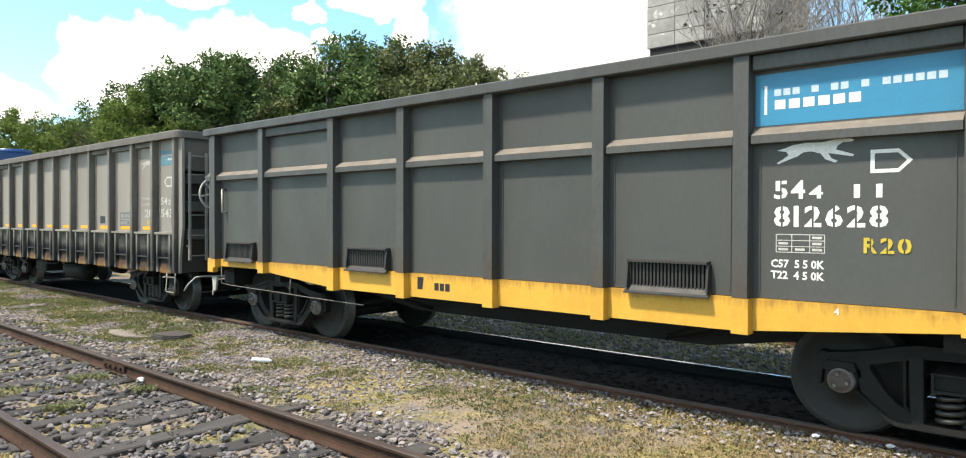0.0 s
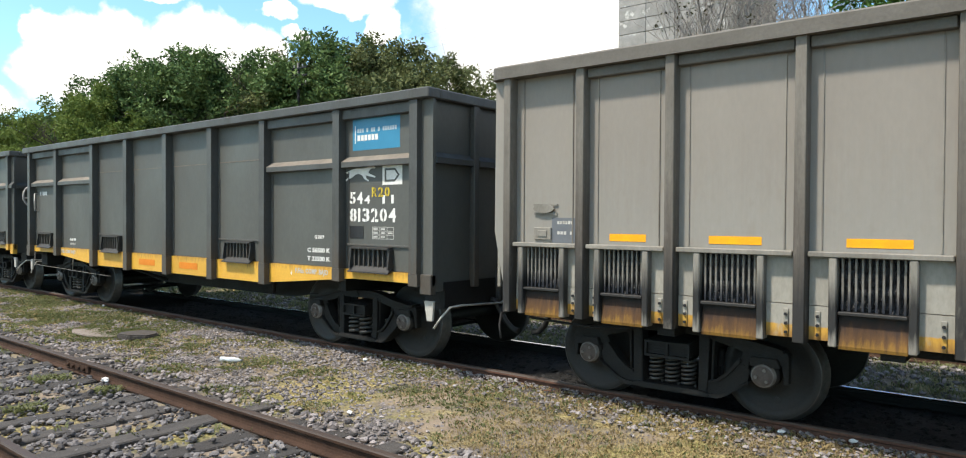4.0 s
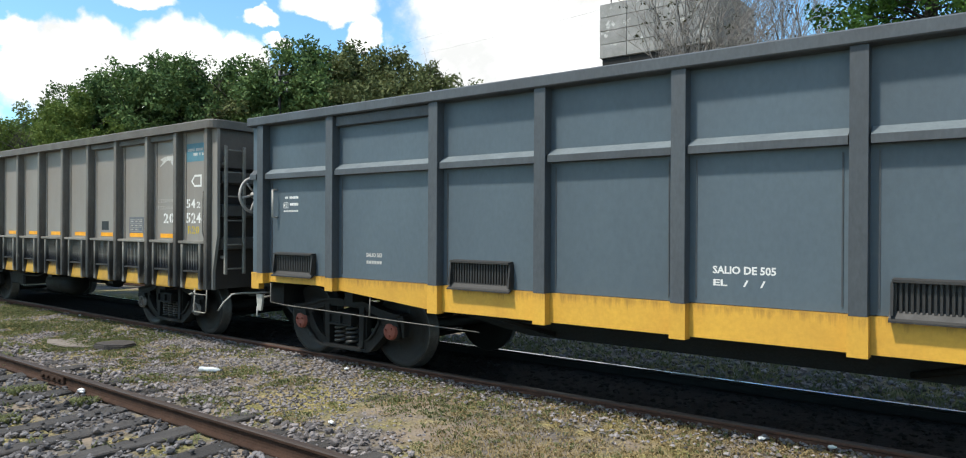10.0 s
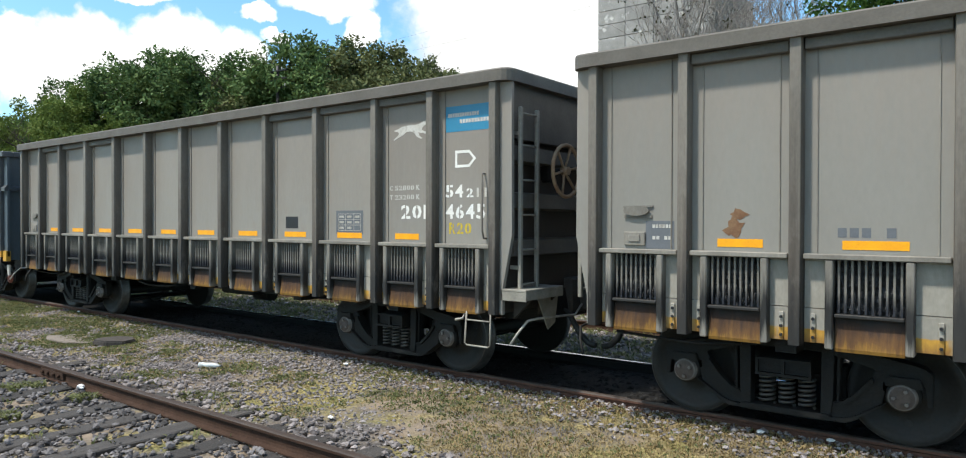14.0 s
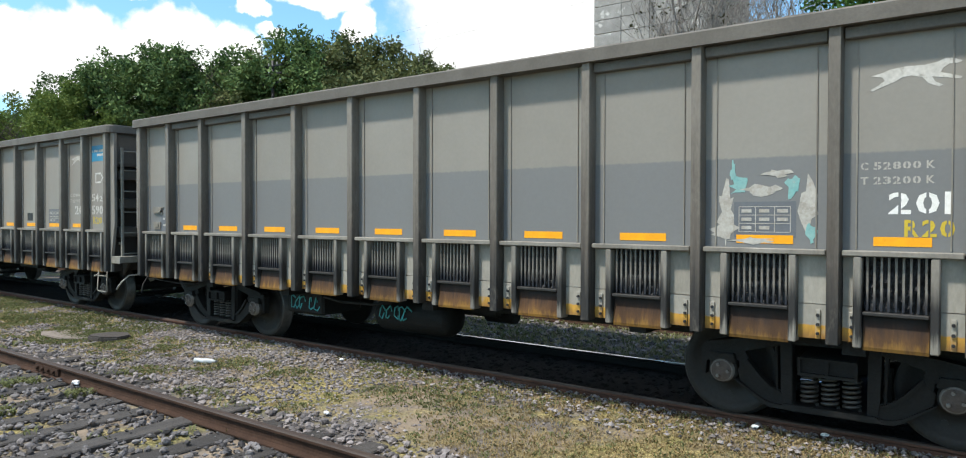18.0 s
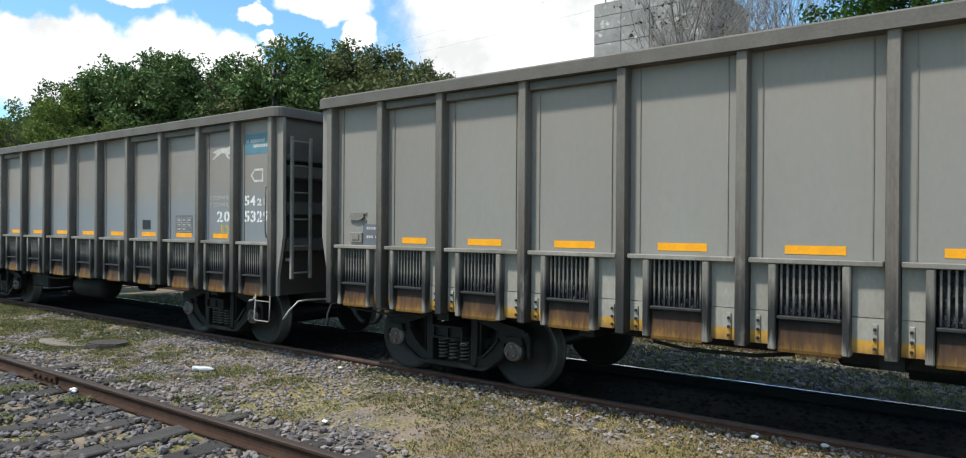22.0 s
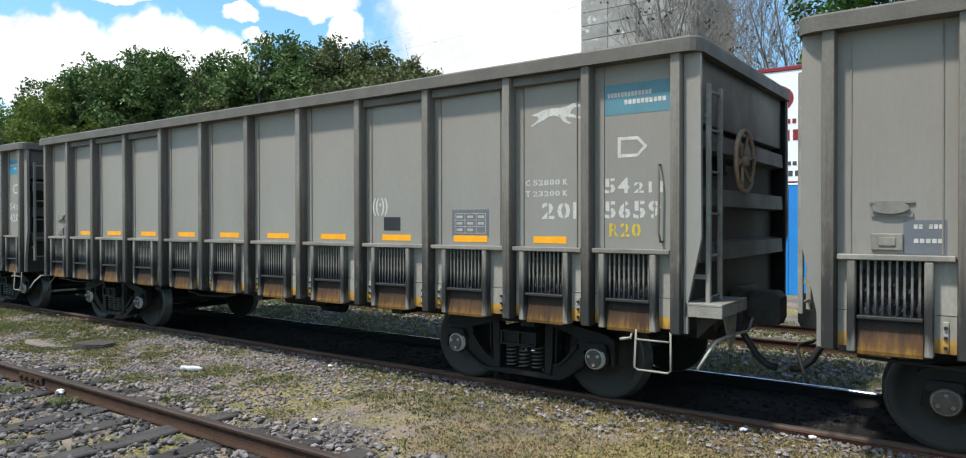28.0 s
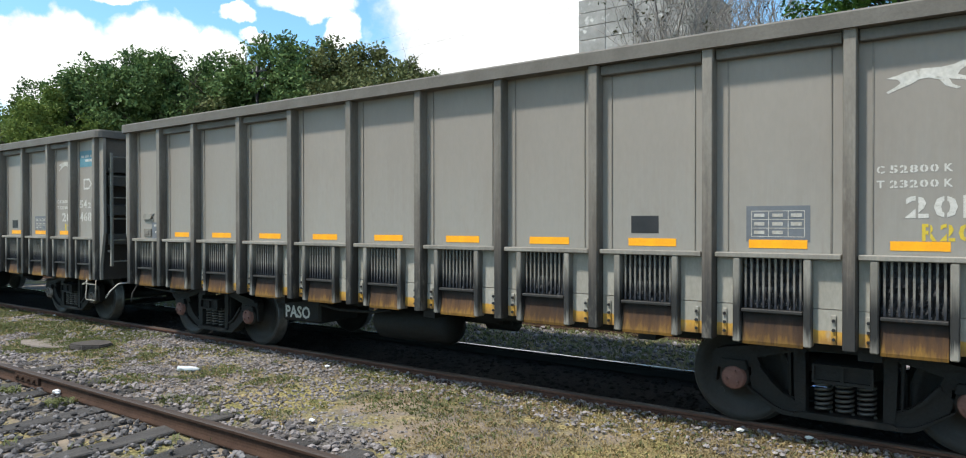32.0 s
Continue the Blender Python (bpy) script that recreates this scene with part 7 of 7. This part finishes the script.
    write("4", 9.15, 1.02, 0.05, M["white"], g1, -1.489)
    for x in (1.47, 9.11):
        write("F.Fdo. COMP. BAJO", x, 1.0, 0.062, M["white_faded"], g2, -1.489, 0.68)
    write("4", 9.01, 0.965, 0.05, M["white"], g2, -1.489)
    write("SALIO 583", 1.82, 1.25, 0.045, M["white"], g2, y, 0.28)
    write("04 08 21", 1.84, 1.165, 0.04, M["white_faded"], g2, y, 0.24)
    flat("sign_plate", rect(10.75, 11.08, 2.12, 2.35), y, M["white"], g2, "white rectangle with a dark arrow")
    arrow_mark(g2, 10.79, 2.155, 0.25, 0.16, y - 0.003, M["grey_warm"])
    bars_mark(g2, 0.32, 0.74, 2.16, 0.075, y, M["white"], 7, 8)
    flat("black_tag_panel", rect(10.17, 10.42, 1.48, 1.63), y - 0.003, M["black"], g2)
    write("Q 2019", 9.48, 1.46, 0.042, M["white"], g2, y, 0.19)
    write("SALIO 583", 1.92, 1.37, 0.045, M["white_faded"], g5, y, 0.26)
    bars_mark(g5, 1.92, 2.18, 1.29, 0.035, y, M["white_faded"], 6, 10)
    write("SALIO DE 505", 6.03, 1.36, 0.06, M["white"], g5, y, 0.50)
    write("EL    /   /", 6.03, 1.26, 0.05, M["white"], g5, y, 0.42)
    bars_mark(g5, 0.39, 0.66, 2.08, 0.03, y, M["white"], 9, 11)
    bars_mark(g5, 0.49, 0.66, 1.99, 0.035, y, M["white"], 7, 12)
    bars_mark(g5, 0.36, 0.66, 1.91, 0.02, y, M["white"], 9, 13)
    table_mark(g5, 0.36, 0.45, 1.96, 2.03, y, M["white"], 1)

    # what sets single beige wagons apart
    for k, label in ((0, "brownish beige open wagon coupled behind the locomotive"), (3, "brownish beige open wagon with a black spray scrawl and brake wheel"),
                     (4, "brownish beige open wagon with yellow hatches"), (6, "brownish beige open wagon with a bright blue sign"),
                     (7, "grey-beige open wagon with a brake wheel on its end"), (8, "two-tone beige and grey open wagon with teal spray paint"),
                     (9, "faded bluish beige open wagon with rusty scrapes"), (10, "grey-beige open wagon with faded white stencils"),
                     (11, "grey-beige open wagon with a thin white scrawl"), (12, "grey-beige open wagon with whitened axle caps"),
                     (13, "brownish beige open wagon with a rusty patch"), (14, "brownish beige open wagon with white letters on its box")):
        tagged(wagons[k], label, "railway wagon", "wagons of the train")
    for k in (3, 6, 7, 10, 12):
        brake_end(wagons[k])
    for k in (0, 4, 8, 9, 11, 13, 14):
        reservoir(wagons[k])
    for k, paint in ((8, "beige_two_tone"), (9, "beige_bluish"), *[(k, "beige_warm") for k in (0, 3, 4, 6, 13, 14)]):
        for o in wagons[k].children:
            if o.name.startswith("side_panel"):
                o.material_slots[0].link = "OBJECT"
                o.material_slots[0].material = M[paint]
    for k in (4,):
        for o in wagons[k].children:
            if o.name.startswith("hatch"):
                o.material_slots[0].link = "OBJECT"
                o.material_slots[0].material = M["hatch_yellow"]
    for k, caps in ((11, "cap_white"), (12, "cap_white"), (14, "cap_rust")):
        for b in wagons[k].children:
            for o in b.children:
                if o.name.startswith("wheelset"):
                    for slot in (2, 4) if caps == "cap_rust" else (2,):
                        o.material_slots[slot].link = "OBJECT"
                        o.material_slots[slot].material = M[caps]
    yy = -1.458
    w3 = wagons[3]
    scrawl(w3, [[(9.22, 2.34), (9.27, 2.05), (9.36, 1.90), (9.42, 2.14), (9.52, 2.02), (9.56, 1.92)], [(9.30, 1.98), (9.46, 2.04), (9.62, 2.0)],
                [(9.62, 2.2), (9.64, 1.98), (9.72, 1.95), (9.78, 2.18), (9.80, 1.94), (9.86, 2.10), (9.92, 1.98), (9.95, 2.14)],
                [(9.33, 1.80), (9.23, 1.76), (9.25, 1.66), (9.36, 1.64), (9.50, 1.72), (9.62, 1.64)], [(9.80, 1.64), (9.88, 1.80), (9.96, 1.66), (9.98, 1.78)]],
           yy, 0.009, M["black_spray"], "black spray-painted scrawl")
    w8 = wagons[8]
    for x, z, rx, rz, seed, paint in ((9.22, 1.80, 0.09, 0.26, 31, "white_ghost"), (9.33, 1.98, 0.10, 0.10, 32, "teal_faded"), (9.50, 1.95, 0.16, 0.05, 33, "white_ghost"), (9.72, 1.98, 0.06, 0.12, 34, "teal_faded"),
                                      (9.84, 1.80, 0.07, 0.24, 35, "white_ghost"), (9.20, 1.62, 0.12, 0.07, 36, "white_ghost"), (9.62, 2.08, 0.12, 0.04, 37, "white_ghost"), (9.86, 1.62, 0.05, 0.09, 38, "teal_faded"),
                                      (9.27, 2.10, 0.03, 0.10, 39, "teal_faded"), (9.45, 1.55, 0.20, 0.03, 40, "white_ghost")):
        r3 = random.Random(seed)
        flat("spray_patch", [(x + rx * r3.uniform(0.35, 1.2) * math.cos(6.2832 * i / 15), z + rz * r3.uniform(0.35, 1.2) * math.sin(6.2832 * i / 15)) for i in range(15)],
             y + 0.0008 - 0.0003 * (seed - 30), M[paint], w8, "worn smear of spray paint")
    for left, low, face, seed in ((3.14, 0.47, -1.058, 5), (4.78, 0.46, -0.985, 9)):
        r4 = random.Random(seed)
        strokes = []
        for k in range(5):
            cx, tilt = left + 0.06 + 0.11 * k, r4.uniform(-0.05, 0.05)
            strokes.append([(cx + 0.055 * math.cos(a * 0.9 + r4.uniform(-0.5, 0.5)) + tilt * a * 0.3, low + 0.10 + 0.09 * math.sin(a + r4.uniform(-0.4, 0.4))) for a in (0.4, 1.5, 2.6, 3.8, 5.0, 6.0)])
        scrawl(w8, strokes, face, 0.011, M["teal_spray"], "teal sprayed scrawl")
    w11 = wagons[11]
    scrawl(w11, [[(8.32, 1.82), (8.38, 1.72), (8.5, 1.76), (8.60, 1.66)], [(8.36, 1.62), (8.46, 1.78), (8.58, 1.86)], [(8.40, 1.66), (8.62, 1.80), (8.60, 1.90), (8.55, 1.84)]], yy - 0.004, 0.008, M["white_faded"], "thin white scrawl")
    write("PASO", 3.12, 0.475, 0.15, M["white_faded"], wagons[14], -1.056, 0.5)
    w9 = wagons[9]
    def rusty(w, spots, label):
        for x, z, rx, rz, seed in spots:
            r2 = random.Random(seed)
            flat("rust_patch", [(x + rx * r2.uniform(0.45, 1.15) * math.cos(6.2832 * i / 13), z + rz * r2.uniform(0.45, 1.15) * math.sin(6.2832 * i / 13)) for i in range(13)], y - 0.001, M["bare_rust"], w, label)
    rusty(w9, ((1.32, 1.66, 0.13, 0.06, 1), (1.28, 1.74, 0.05, 0.05, 2), (1.41, 1.75, 0.03, 0.04, 3)), "bare rusty patch")
    rusty(w9, ((2.05, 1.875, 0.08, 0.02, 4), (2.28, 1.88, 0.12, 0.018, 5), (2.02, 1.78, 0.015, 0.06, 6)), "bare rusty scrape")
    bars_mark(w9, 1.10, 1.30, 1.92, 0.06, y, M["plate_grey"], 4, 22)
    rusty(wagons[4], ((1.28, 1.74, 0.07, 0.10, 11), (1.30, 1.62, 0.05, 0.05, 12), (1.22, 1.68, 0.03, 0.06, 13)), "orange rusty patch")
    rusty(wagons[7], ((1.27, 1.68, 0.10, 0.09, 14), (1.30, 1.79, 0.08, 0.05, 15)), "bare rusty patch")
    bars_mark(wagons[7], 2.02, 2.42, 1.62, 0.07, y, M["plate_grey"], 5, 24)
    w13 = wagons[13]
    rusty(w13, ((1.28, 1.66, 0.10, 0.06, 7), (1.24, 1.75, 0.05, 0.04, 8)), "bare rusty patch")
    write("((·))", 8.12, 1.86, 0.14, M["white_faded"], wagons[12], yy, 0.24)


def motions():
    times = [i * 0.5 for i in range(65)]
    fine = [i * 0.1 for i in range(321)]
    for w, x in TRAIN:
        walk(w, [(t, pose(x + travelled(t), TRACK_Y, RT)) for t in times])
        for b in w.children:
            for o in b.children:
                if o.name.startswith("wheelset"):
                    at = o.location.copy()
                    rnd = random.Random(int(x * 10 + at.x * 3)).uniform(0, 6)
                    walk(o, [(t, Matrix.Translation(at) @ Matrix.Rotation((travelled(t) / at.z + rnd) % (2 * math.pi), 4, "Y")) for t in fine])


build_ground()
build_tracks()
build_trees()
for seed, height, x, y, leafy in ((3, 14, -10.2, 27.5, 200), (5, 15, -8.4, 26.5, 80), (8, 14, -6.8, 27.5, 70), (12, 15, -5.4, 29.0, 90)):
    build_bare_tree(seed, height, (x, y, -0.02), leafy)
build_conifer()
build_water_tank()
build_board()
build_pole()
build_train()
build_litter()
build_ballast()
build_grass()
motions()
